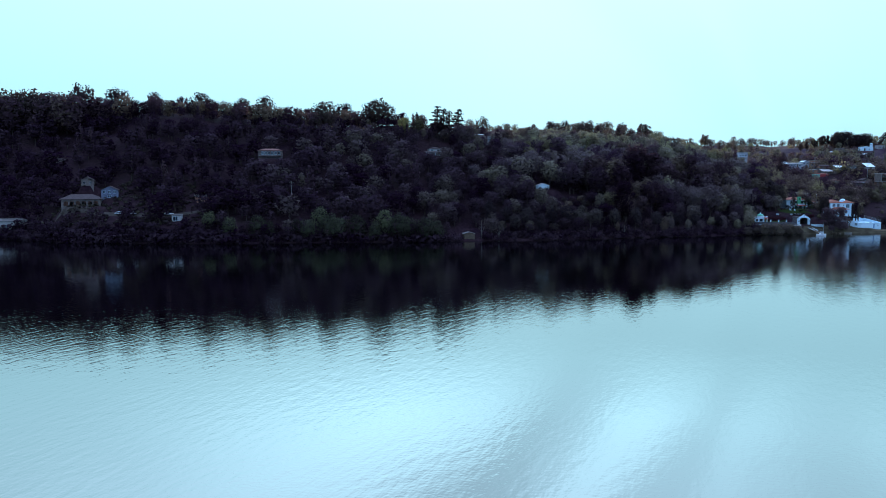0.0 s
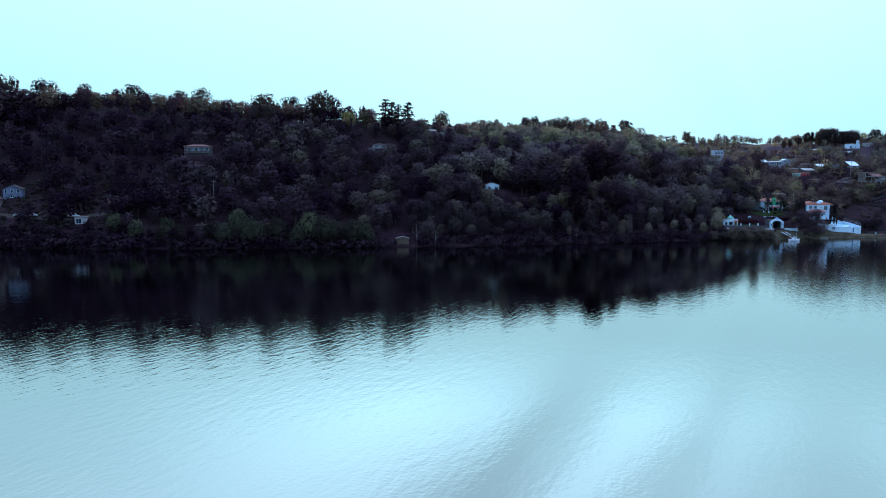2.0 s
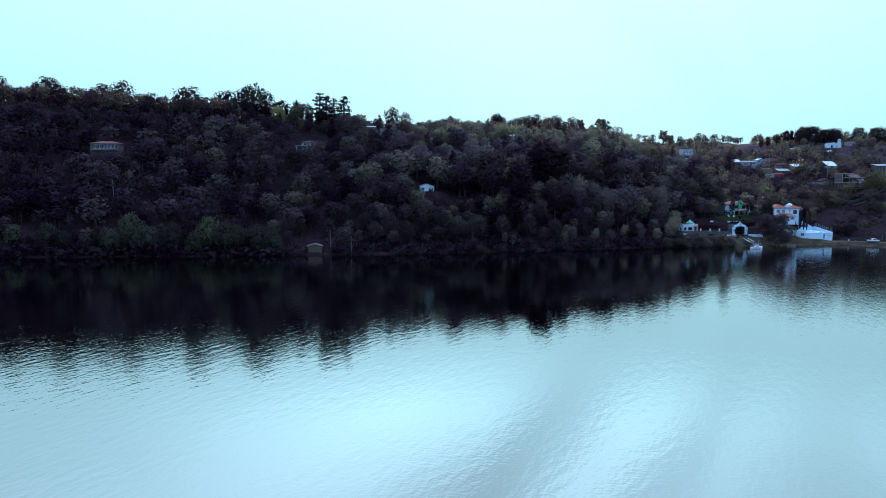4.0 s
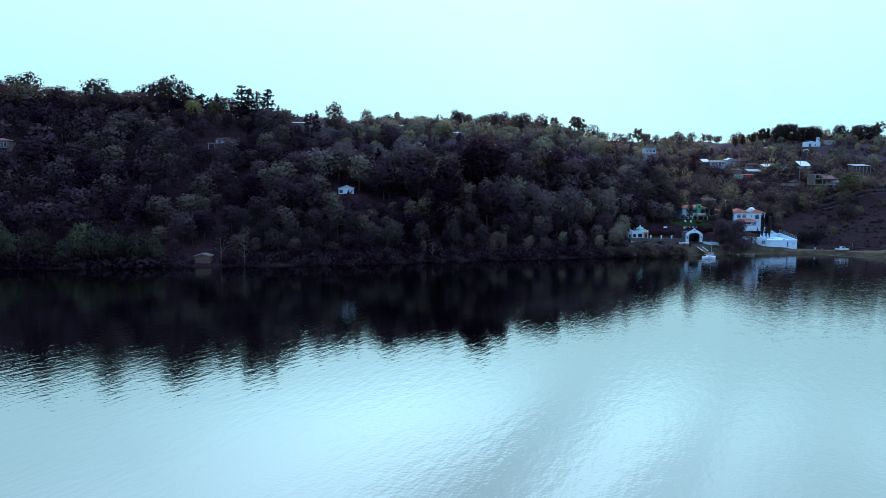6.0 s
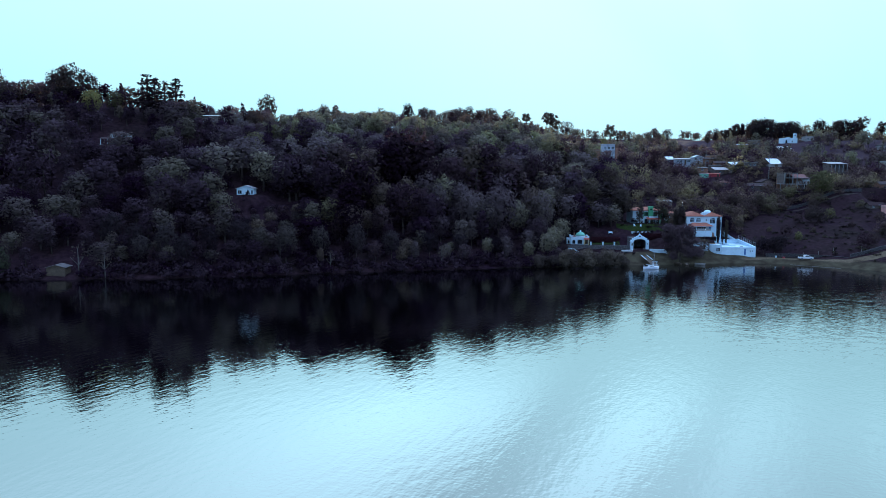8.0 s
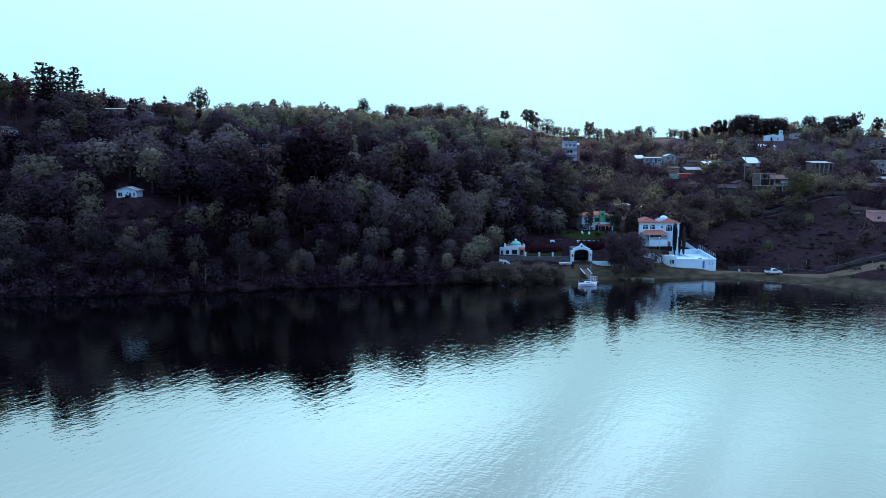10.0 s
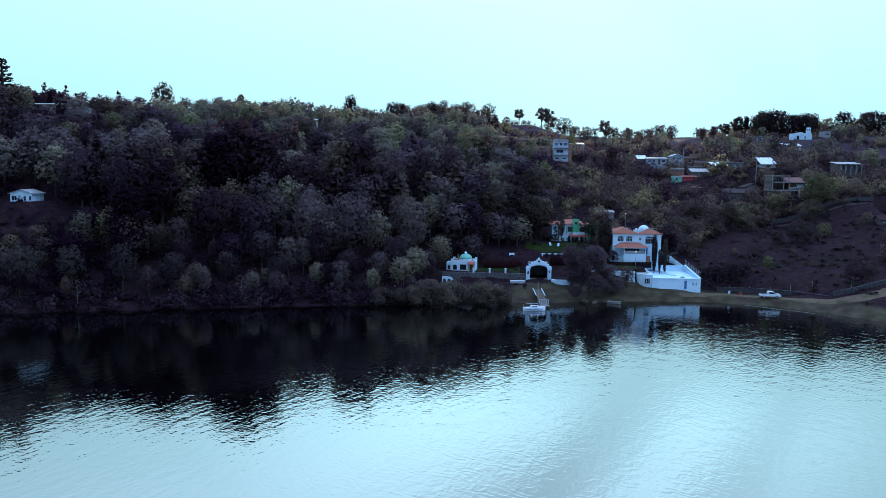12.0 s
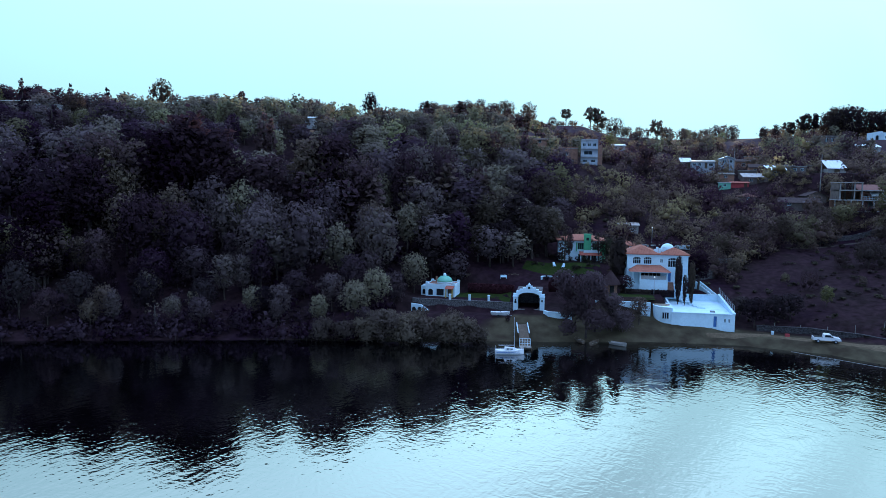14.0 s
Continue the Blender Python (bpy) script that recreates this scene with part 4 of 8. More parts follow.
woods("far_crest_woods", ["broad"] * 5 + ["pine"], [p for p in crest_places if p[1] >= 500], LEAF_CREST, BARK, 105, 0.086, "olive woods along the far crest, paled for haze", "woods")
woods("ridge_pines", ["pine"] * 4, pine_places, LEAF_PINE, BARK, 240, 0.065, "dark pines standing out of the woods", "woods")
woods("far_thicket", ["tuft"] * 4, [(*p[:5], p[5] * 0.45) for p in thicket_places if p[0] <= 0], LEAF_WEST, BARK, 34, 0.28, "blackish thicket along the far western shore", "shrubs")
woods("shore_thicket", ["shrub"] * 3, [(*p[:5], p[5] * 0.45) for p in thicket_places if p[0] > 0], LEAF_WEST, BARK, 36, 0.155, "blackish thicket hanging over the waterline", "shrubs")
# beyond x 112 the paler leaves stand in for the sun's glare
for i, (x, y, h) in enumerate(near_places):
    tree(x, y, h, "broad" if i % 4 else "tall", LEAF_SLOPE if x > 112 else LEAF_TREE, seed=i % 9, group="trees of the near shore slope", label="dark green tree on the shore slope", leaves=1300, size=0.033)
# ---- building materials ----
WHITE = material("white_lime_wall", [(0.50, 0.66, 0.74), (0.60, 0.77, 0.85), (0.56, 0.73, 0.81)], 0.35, 0.85, 0.01, fine=0.05)
OFFWHITE = material("weathered_plaster", [(0.28, 0.27, 0.27), (0.40, 0.39, 0.39), (0.24, 0.23, 0.23)], 0.5, 0.9, 0.02, fine=0.1)
GREY = material("bare_concrete", [(0.20, 0.20, 0.20), (0.30, 0.29, 0.28), (0.24, 0.23, 0.22)], 0.5, 0.95, 0.02, fine=0.15)
DIM_PLASTER = material("stained_brown_plaster", [(0.11, 0.085, 0.08), (0.16, 0.13, 0.12), (0.09, 0.07, 0.066)], 0.5, 0.9, 0.02, fine=0.15)
BLUEGREY = material("grey_blue_paint", [(0.26, 0.29, 0.34), (0.36, 0.39, 0.43), (0.22, 0.24, 0.28)], 0.6, 0.9, fine=0.15)
BLUE_DIM = material("faded_blue_paint", [(0.10, 0.12, 0.17), (0.15, 0.17, 0.23), (0.08, 0.09, 0.13)], 0.5, 0.9, fine=0.15)
PALE_BLUE = material("pale_blue_paint", [(0.35, 0.39, 0.47), (0.43, 0.48, 0.54), (0.28, 0.32, 0.38)], 0.5, 0.85, fine=0.15)
OLD_TIN = material("blackened_old_tin", [(0.085, 0.072, 0.068), (0.13, 0.11, 0.10), (0.07, 0.055, 0.048)], 0.7, 0.8, fine=0.25)
TERRACOTTA = material("terracotta_tiles", [(0.26, 0.085, 0.055), (0.36, 0.125, 0.08), (0.31, 0.11, 0.07)], 0.9, 0.85, 0.04, fine=0.25)
RED_TILE = material("red_roof_tiles", [(0.28, 0.07, 0.05), (0.36, 0.10, 0.07)], 0.9, 0.85, 0.04, fine=0.25)
HUT_ROOF = material("dark_shingles", [(0.035, 0.020, 0.022), (0.055, 0.034, 0.034)], 1.2, 0.95, 0.03, fine=0.3)
FADED_TILE = material("faded_pink_tiles", [(0.16, 0.075, 0.065), (0.23, 0.115, 0.098), (0.19, 0.10, 0.088)], 0.8, 0.95, 0.04, fine=0.25)
BROWN_TILE = material("old_brown_tiles", [(0.050, 0.036, 0.036), (0.085, 0.060, 0.058), (0.066, 0.050, 0.048)], 0.8, 0.95, 0.04, fine=0.3)
TIN = material("corrugated_tin", [(0.55, 0.58, 0.60), (0.68, 0.70, 0.72)], 0.6, 0.45, fine=0.1, stretch=(3, 0.4, 1))
RUSTY = material("rusty_tin", [(0.30, 0.26, 0.24), (0.42, 0.38, 0.36), (0.26, 0.18, 0.14)], 0.7, 0.7, fine=0.2)
GREEN = material("green_paint", [(0.07, 0.34, 0.17), (0.10, 0.42, 0.22)], 0.5, 0.7, fine=0.1)
DOME_GREEN = material("pale_green_dome_tiles", [(0.14, 0.42, 0.30), (0.20, 0.50, 0.37)], 0.8, 0.55, fine=0.12)
BLUE = material("blue_paint", [(0.04, 0.13, 0.34), (0.06, 0.18, 0.42)], 0.5, 0.6, fine=0.1)
YELLOW = material("yellow_paint", [(0.52, 0.34, 0.05), (0.60, 0.42, 0.08)], 0.5, 0.7)
PINK = material("pink_plaster", [(0.52, 0.24, 0.22), (0.60, 0.30, 0.27), (0.46, 0.24, 0.22)], 0.4, 0.9, fine=0.1)
BRICK = material("brick_wall", [(0.26, 0.13, 0.10), (0.34, 0.18, 0.13), (0.22, 0.13, 0.11)], 0.8, 0.95, 0.02, fine=0.25)
STONE = material("rubble_stone", [(0.085, 0.078, 0.082), (0.18, 0.165, 0.165), (0.12, 0.11, 0.115)], 1.6, 0.95, 0.12, fine=0.4)


def stone_cells(m, scale):
    """Single stones with darker mortar between them."""
    n, l = m.node_tree.nodes, m.node_tree.links
    b = n["Principled BSDF"]
    under = b.inputs["Base Color"].links[0].from_socket
    geo, vor, rng, mix = (n.new("ShaderNode" + k) for k in ("NewGeometry", "TexVoronoi", "MapRange", "Mix"))
    vor.feature = "DISTANCE_TO_EDGE"
    vor.inputs["Scale"].default_value = scale
    l.new(geo.outputs["Position"], vor.inputs["Vector"])
    rng.inputs["From Max"].default_value = 0.12
    rng.inputs["To Min"].default_value = 0.35
    l.new(vor.outputs["Distance"], rng.inputs["Value"])
    mix.data_type, mix.blend_type = "RGBA", "MULTIPLY"
    mix.inputs["Factor"].default_value = 1.0
    l.new(under, mix.inputs["A"])
    l.new(rng.outputs["Result"], mix.inputs["B"])
    l.new(mix.outputs["Result"], b.inputs["Base Color"])


stone_cells(STONE, 1.9)
DARK_STONE = material("dark_rubble_stone", [(0.050, 0.044, 0.048), (0.105, 0.095, 0.098), (0.070, 0.062, 0.064)], 1.6, 0.95, 0.12, fine=0.4)
stone_cells(DARK_STONE, 1.9)
WOOD = material("dark_wood", [(0.08, 0.055, 0.04), (0.13, 0.09, 0.06)], 1.2, 0.8, fine=0.25)
PALE_WOOD = material("grey_boards", [(0.24, 0.22, 0.20), (0.34, 0.31, 0.28)], 1.0, 0.9, fine=0.2)
GLASS = material("window_glass", [(0.012, 0.014, 0.018), (0.02, 0.022, 0.028)], 0.5, 0.08, fine=0.1)
BLACK = material("black_parts_and_shade", [(0.012, 0.012, 0.013), (0.02, 0.02, 0.02)], 2.0, 0.8)
CAR_WHITE = material("white_car_paint", [(0.70, 0.72, 0.74), (0.76, 0.77, 0.78)], 0.6, 0.25, fine=0.03)
CAR_GREY = material("silver_car_paint", [(0.40, 0.43, 0.46), (0.46, 0.48, 0.50)], 0.6, 0.3, fine=0.03)
GELCOAT = material("white_boat_hull", [(0.68, 0.71, 0.73), (0.76, 0.78, 0.80)], 0.8, 0.3, fine=0.05)
STEEL = material("galvanised_steel", [(0.45, 0.47, 0.50), (0.55, 0.57, 0.60)], 1.5, 0.4, metal=0.6)
LAMP_GLOW = material("lit_globe", [(0.9, 0.9, 0.9), (0.95, 0.95, 0.95)], 1.0, 0.4, emit=((1.0, 0.97, 0.9), 0.7))
PLASTIC_BLUE = material("blue_tank_plastic", [(0.02, 0.10, 0.36), (0.03, 0.13, 0.42)], 0.8, 0.4)
RED = material("red_paint", [(0.40, 0.05, 0.06), (0.48, 0.07, 0.08)], 0.6, 0.7)


# ---- building kit: local x along the front, y back from the front, z up from the floor ----
def window(parent, x0, x1, z0, z1, y=0.0, bars=1, frame_mat=None, arch=0.0, depth=0.08):
    f = Shape()
    t = 0.07
    f.box(x0, x0 + t, y - depth / 2, y + depth, z0, z1).box(x1 - t, x1, y - depth / 2, y + depth, z0, z1)
    f.box(x0 + t, x1 - t, y - depth / 2, y + depth, z0, z0 + t).box(x0 + t, x1 - t, y - depth / 2, y + depth, z1 - arch - t, z1 - arch)
    for i in range(bars):
        c = x0 + (x1 - x0) * (i + 1) / (bars + 1)
        f.box(c - 0.03, c + 0.03, y - depth / 3, y + depth / 2, z0 + t, z1 - arch - t)
    w = part("window", f, frame_mat or WHITE, parent)
    part("pane", Shape().box(x0 + t, x1 - t, y + 0.05, y + 0.07, z0 + t, z1 - t * 0.5), GLASS, w)
    if arch:
        part("sill", Shape().box(x0 - 0.12, x1 + 0.12, y - 0.16, y - 0.02, z0 - 0.12, z0), frame_mat or WHITE, w)
    return w


def door(parent, x0, x1, z0, z1, mat, y=0.0):
    d = part("door", Shape().box(x0, x1, y + 0.02, y + 0.10, z0, z1), mat, parent)
    part("door_frame", Shape().box(x0 - 0.08, x0, y - 0.03, y + 0.08, z0, z1 + 0.08).box(x1, x1 + 0.08, y - 0.03, y + 0.08, z0, z1 + 0.08).box(x0, x1, y - 0.03, y + 0.08, z1, z1 + 0.08), WHITE, d)
    part("handle", Shape().box(x1 - 0.16, x1 - 0.10, y - 0.03, y + 0.02, z0 + 0.95, z0 + 1.15), STEEL, d)
    return d


def arch_corners(shape, x0, x1, z_spring, z_top, y0, y1, steps=6):
    """Fills the corners of a square opening, so that its head is an arch."""
    m, a, b = (x0 + x1) / 2, (x1 - x0) / 2, z_top - z_spring
    for side in (-1, 1):
        arc = [(m + side * a * math.cos(q), z_spring + b * math.sin(q)) for q in (math.pi / 2 * i / steps for i in range(steps + 1))]
        pts = arc + [(m + side * a, z_top)]
        shape.prism(pts if side > 0 else pts[::-1], y0, y1)


def hip_roof(x0, x1, y0, y1, z, rise, over=0.4, thick=0.15):
    s = Shape()
    a, b, c, d = x0 - over, x1 + over, y0 - over, y1 + over
    w, l = b - a, d - c
    if w >= l:
        r0, r1 = (a + l / 2, (c + d) / 2), (b - l / 2, (c + d) / 2)
    else:
        r0, r1 = ((a + b) / 2, c + w / 2), ((a + b) / 2, d - w / 2)
    v = [(a, c, z), (b, c, z), (b, d, z), (a, d, z), (*r0, z + rise), (*r1, z + rise)]
    lo = [(p[0], p[1], p[2] - thick) for p in v[:4]]
    if w >= l:
        f = [(0, 1, 5, 4), (1, 2, 5), (2, 3, 4, 5), (3, 0, 4)]
    else:
        f = [(0, 1, 4), (1, 2, 5, 4), (2, 3, 5), (3, 0, 4, 5)]
    s.put(v + lo, f + [(6, 7, 1, 0), (7, 8, 2, 1), (8, 9, 3, 2), (9, 6, 0, 3), (9, 8, 7, 6)])
    return s


def gable_roof(x0, x1, y0, y1, z, rise, over=0.4, thick=0.12, along="x"):
    s = Shape()
    if along == "x":
        m = (y0 + y1) / 2
        out = [(y0 - over, z), (m, z + rise), (y1 + over, z), (y1 + over, z - thick), (m, z + rise - thick), (y0 - over, z - thick)]
        n = len(out)
        v = [(x0 - over, y, q) for y, q in out] + [(x1 + over, y, q) for y, q in out]
    else:
        m = (x0 + x1) / 2
        out = [(x0 - over, z), (m, z + rise), (x1 + over, z), (x1 + over, z - thick), (m, z + rise - thick), (x0 - over, z - thick)]
        n = len(out)
        v = [(x, y0 - over, q) for x, q in out] + [(x, y1 + over, q) for x, q in out]
    f = [(0, 1, 4, 5), (1, 2, 3, 4), (n + 5, n + 4, n + 1, n), (n + 4, n + 3, n + 2, n + 1)]
    f += [(i, i + n, (i + 1) % n + n, (i + 1) % n) for i in range(n)]
    return s.put(v, f)


def shed_roof(x0, x1, y0, y1, z_front, z_back, over=0.35, thick=0.10, waves=0):
    s = Shape()
    a, b, c, d = x0 - over, x1 + over, y0 - over, y1 + over
    if not waves:
        return s.put([(a, c, z_front), (b, c, z_front), (b, d, z_back), (a, d, z_back), (a, c, z_front - thick), (b, c, z_front - thick), (b, d, z_back - thick), (a, d, z_back - thick)],
                     [(0, 1, 2, 3), (7, 6, 5, 4), (4, 5, 1, 0), (5, 6, 2, 1), (6, 7, 3, 2), (7, 4, 0, 3)])
    n = waves * 2
    v = [(a + (b - a) * i / n, y, z + (0.05 if i % 2 else 0.0) - low) for low in (0, thick) for y, z in ((c, z_front), (d, z_back)) for i in range(n + 1)]
    k = n + 1
    f = [(i, i + 1, k + i + 1, k + i) for i in range(n)] + [(2 * k + i, 3 * k + i, 3 * k + i + 1, 2 * k + i + 1) for i in range(n)]
    f += [(2 * k + i, 2 * k + i + 1, i + 1, i) for i in range(n)] + [(k + i, k + i + 1, 3 * k + i + 1, 3 * k + i) for i in range(n)]
    f += [(0, k, 3 * k, 2 * k), (n, 2 * k + n, 3 * k + n, k + n)]
    return s.put(v, f)


def house(name, label, category, x, y, z, rz, w, d, h, roof, wall_mat, roof_mat, windows=(), doors=(), rise=1.2, group="", base=1.5, door_mat=None, bars=1, frame_mat=None):
    """A plain house: four walls with real openings in the front, a roof, windows and doors. Front centre at (x, y)."""
    z = max(z, height_at(x, y) - 0.3)
    base = max(base, z - min(height_at(x + i * w / 2, y + j * d) for i in (-1, 0, 1) for j in (0, 1)) + 0.5)
    t = thing(name, x, y, z, rz, label, category, group)
    a, b, q = -w / 2, w / 2, 0.25
    openings = [(o[0], o[1], o[2], o[3]) for o in windows] + [(o[0], o[1], o[2], o[3]) for o in doors]
    part("front_wall", Shape().wall(a, b, 0, h, 0, q, openings).box(a, b, 0, q, -base, 0), wall_mat, t)
    top = h
    part("back_wall", Shape().box(a, b, d - q, d, -base, top), wall_mat, t)
    for s0 in (a, b - q):
        s = Shape().box(s0, s0 + q, q, d - q, -base, top)
        if roof == "gable":
            s.put([(s0, 0, h), (s0 + q, 0, h), (s0 + q, d, h), (s0, d, h), (s0, d / 2, h + rise * 0.92), (s0 + q, d / 2, h + rise * 0.92)],
                  [(0, 4, 3), (1, 2, 5), (0, 1, 5, 4), (3, 4, 5, 2), (0, 3, 2, 1)])
        part("side_wall", s, wall_mat, t)
    part("floor_slab", Shape().box(a + q, b - q, q, d - q, -0.2, 0.0), GREY, t)
    if roof == "hip":
        part("roof", hip_roof(a, b, 0, d, h, rise), roof_mat, t)
    elif roof == "gable":
        part("roof", gable_roof(a, b, 0, d, h + 0.02, rise), roof_mat, t)
    elif roof == "front_gable":
        g = Shape().prism([(a, h), (b, h), (0, h + rise * 0.92)], 0.0, q)
        part("gable_wall", g, wall_mat, t)
        part("roof", gable_roof(a, b, 0, d, h + 0.02, rise, along="y"), roof_mat, t)
    elif roof == "shed":
        part("roof", shed_roof(a, b, 0, d, h + 0.1, h + 0.1 + rise, waves=int(w * 2)), roof_mat, t)
    else:
        part("roof", Shape().box(a - 0.15, b + 0.15, -0.15, d + 0.15, h, h + 0.18), roof_mat, t)
        if rise > 0:
            p = Shape().box(a, b, 0, 0.2, h + 0.18, h + 0.18 + rise).box(a, b, d - 0.2, d, h + 0.18, h + 0.18 + rise)
            part("parapet", p.box(a, a + 0.2, 0.2, d - 0.2, h + 0.18, h + 0.18 + rise).box(b - 0.2, b, 0.2, d - 0.2, h + 0.18, h + 0.18 + rise), wall_mat, t)
    for o in windows:
        window(t, *o[:4], y=0.1, bars=o[4] if len(o) > 4 else bars, frame_mat=frame_mat)
    for o in doors:
        door(t, *o[:4], door_mat or WOOD, y=0.08)
    return t


# ---- ground covers: shore strip, track, lawns ----
def ribbon(name, centre, widths, mat, label, category, lift=0.05, across=4, step=2.0):
    """A strip laid on the ground along a line of (x, y)."""
    c = np.array(centre, float)
    s = np.concatenate([[0], np.cumsum(np.hypot(*np.diff(c, axis=0).T))])
    k = np.arange(0, s[-1], step)
    x, y = np.interp(k, s, c[:, 0]), np.interp(k, s, c[:, 1])
    w = np.interp(k, s, widths)
    tx, ty = np.gradient(x), np.gradient(y)
    n = np.hypot(tx, ty)
    nx, ny = -ty / n, tx / n
    jit = 0.35 * (lattice(k, k * 0 + 3, 5, 9) - 0.5)
    offs = np.linspace(-0.5, 0.5, across + 1)
    gx = x[:, None] + nx[:, None] * (w * (1 + jit))[:, None] * offs
    gy = y[:, None] + ny[:, None] * (w * (1 + jit))[:, None] * offs
    gz = height(gx, gy) + lift
    gz[:, 0] -= lift + 0.25
    gz[:, -1] -= lift + 0.25
    idx = np.arange(gx.size).reshape(gx.shape)
    q = np.stack([idx[:-1, :-1], idx[1:, :-1], idx[1:, 1:], idx[:-1, 1:]], -1).reshape(-1, 4)[:, ::-1]
    return tagged(new(name, fast_mesh(name, np.stack([gx, gy, gz], -1).reshape(-1, 3), q, np.zeros((0, 3), int), [mat], smooth=True)), label, category, kind="structure")


ribbon("dirt_track", [(226, 379.2), (238, 380.0), (250, 376.6), (258.5, 370.6), (265.5, 369), (276, 371), (292, 373), (320, 374)], [2.0, 3.2, 3.6, 4.2, 6, 8, 9, 9], TRACK, "pale dirt track beside the lake", "track", 0.12, 4)
ribbon("hillside_path", [(254, 431), (262, 434.6), (270, 437.6), (280, 437.4), (292, 437), (310, 436), (330, 436)], [1.2, 1.6, 1.8, 1.8, 1.8, 1.8, 1.8], PATH, "narrow grey path across the grassy slope", "path", 0.1, 3)
ribbon("lawn", [(175, 393), (188, 393)], [9, 9], GRASS, "mown green lawn behind the stone wall", "lawn", 0.08, 4)
ribbon("lawn", [(189, 408), (195, 407), (207, 409)], [8, 10, 8], GRASS, "mown green lawn below the green villa", "lawn", 0.08, 4)
ribbon("lawn", [(205, 388.6), (219, 388.6)], [7, 7], GRASS, "mown green lawn in front of the white house", "lawn", 0.08, 4)


# ---- the lakeside estate ----
def white_house():
    t = thing("white_house", 218.4, 396.0, 6.9, 0, "two-storey white house with terracotta hip roofs and arched windows", "house")
    a, b, h, d = -6.4, 6.4, 8.1, 9.5
    up = [(-5.2, -3.5, 5.9, 7.45), (-2.9, -1.2, 5.9, 7.45), (2.2, 4.2, 5.35, 7.4)]
    oval = (0.55, 1.15, 6.25, 7.1)
    low = [(-6.0, -5.2, 4.3, 4.9), (-3.4, 0.8, 2.3, 4.1)]
    blue = (1.9, 2.9, 2.2, 4.25)
    w = Shape().wall(a, b, -1.5, h, 0, 0.3, up + [oval] + low + [blue])
    for o in up:
        arch_corners(w, o[0], o[1], o[3] - 0.55, o[3], 0.0, 0.3)
    part("front_wall", w, WHITE, t)
    part("back_wall", Shape().box(a, b, d - 0.3, d, -1.5, h), WHITE, t)
    part("side_wall", Shape().box(a, a + 0.3, 0.3, d - 0.3, -1.5, h), WHITE, t)
    part("side_wall", Shape().wall(-d + 0.3, -0.3, -1.5, h, b - 0.3, b, [(-5, -3.6, 5.6, 7.2)]), WHITE, t, at=Matrix(((0, 1, 0, 0), (-1, 0, 0, 0), (0, 0, 1, 0), (0, 0, 0, 1))))
    part("floor_slab", Shape().box(a + 0.3, b - 0.3, 0.3, d - 0.3, 4.6, 4.8).box(a + 0.3, b - 0.3, 0.3, d - 0.3, 1.9, 2.1), GREY, t)
    for o in up:
        win = window(t, *o, y=0.12, bars=3, arch=0.0)
        part("shutter_bar", Shape().box(o[0], o[1], 0.06, 0.13, o[3] - 0.6, o[3] - 0.53), WHITE, win)
    window(t, *oval, y=0.12, bars=1)
    window(t, *low[0], y=0.12, bars=1)
    window(t, *low[1], y=0.12, bars=4)
    part("porch_screen", Shape().box(-3.8, 1.7, -2.86, -2.82, 2.96, 3.75), OFFWHITE, t, "pale woven screen")
    door(t, *blue, BLUE, y=0.06)
    part("cornice", Shape().box(a - 0.2, b + 0.2, -0.22, 0.0, h - 0.35, h - 0.02).box(b, b + 0.2, 0, d, h - 0.35, h - 0.02), WHITE, t)
    part("string_course", Shape().box(a, b, -0.08, 0.0, 5.0, 5.15), WHITE, t)
    part("left_roof", hip_roof(a, 0.2, 0.0, d, h, 1.55, 0.35), TERRACOTTA, t)
    part("right_roof", hip_roof(0.8, b, 0.0, d - 2.0, h, 1.35, 0.35), TERRACOTTA, t)
    p = Shape()
    steps = [(-0.6, 0.9), (-0.1, 1.35), (0.5, 1.1), (1.2, 1.5)]
    for i, (x0, top) in enumerate(steps):
        p.box(x0, x0 + (0.5 if i < 3 else 0.7), 2.3, 2.7, h, h + top)
    part("stepped_parapet", p, WHITE, t)
    part("dome", Shape().lathe([(1.5, h), (1.5, h + 0.6), (1.45, h + 1.0), (1.25, h + 1.45), (0.9, h + 1.8), (0.45, h + 2.02), (0.05, h + 2.1)], 16, 2.5, 4.2), WHITE, t, smooth=True)
    # porch and terrace
    part("terrace", Shape().box(-3.9, 1.9, -3.2, -0.01, -1.5, 2.1), WHITE, t)
    part("terrace_wing", Shape().box(a + 0.1, -3.9, -1.6, -0.01, -1.5, 1.6), WHITE, t)
    rail = Shape().box(-3.9, 1.9, -3.2, -3.05, 2.1, 2.95)
    part("terrace_parapet", rail.box(1.75, 1.9, -3.05, -0.1, 2.1, 2.95), WHITE, t)
    for x in (-5.3, -3.8, 1.75):
        part("porch_column", Shape().lathe([(0.20, 1.5), (0.20, 1.7), (0.14, 1.8), (0.14, 4.1), (0.20, 4.25), (0.20, 4.4)], 10, x, -2.9), WHITE, t, smooth=True)
    part("porch_beam", Shape().box(-5.6, 2.0, -3.1, -2.75, 4.38, 4.62).box(-5.6, -5.3, -2.75, -0.02, 4.38, 4.62).box(1.7, 2.0, -2.75, -0.02, 4.38, 4.62), WHITE, t)
    r = Shape().put([(-6.1, -3.6, 4.6), (2.5, -3.6, 4.6), (2.5, -0.03, 4.6), (-6.1, -0.03, 4.6), (-4.3, -0.03, 5.75), (0.7, -0.03, 5.75)], [(0, 1, 5, 4), (1, 2, 5), (3, 0, 4), (2, 3, 4, 5), (3, 2, 1, 0)])
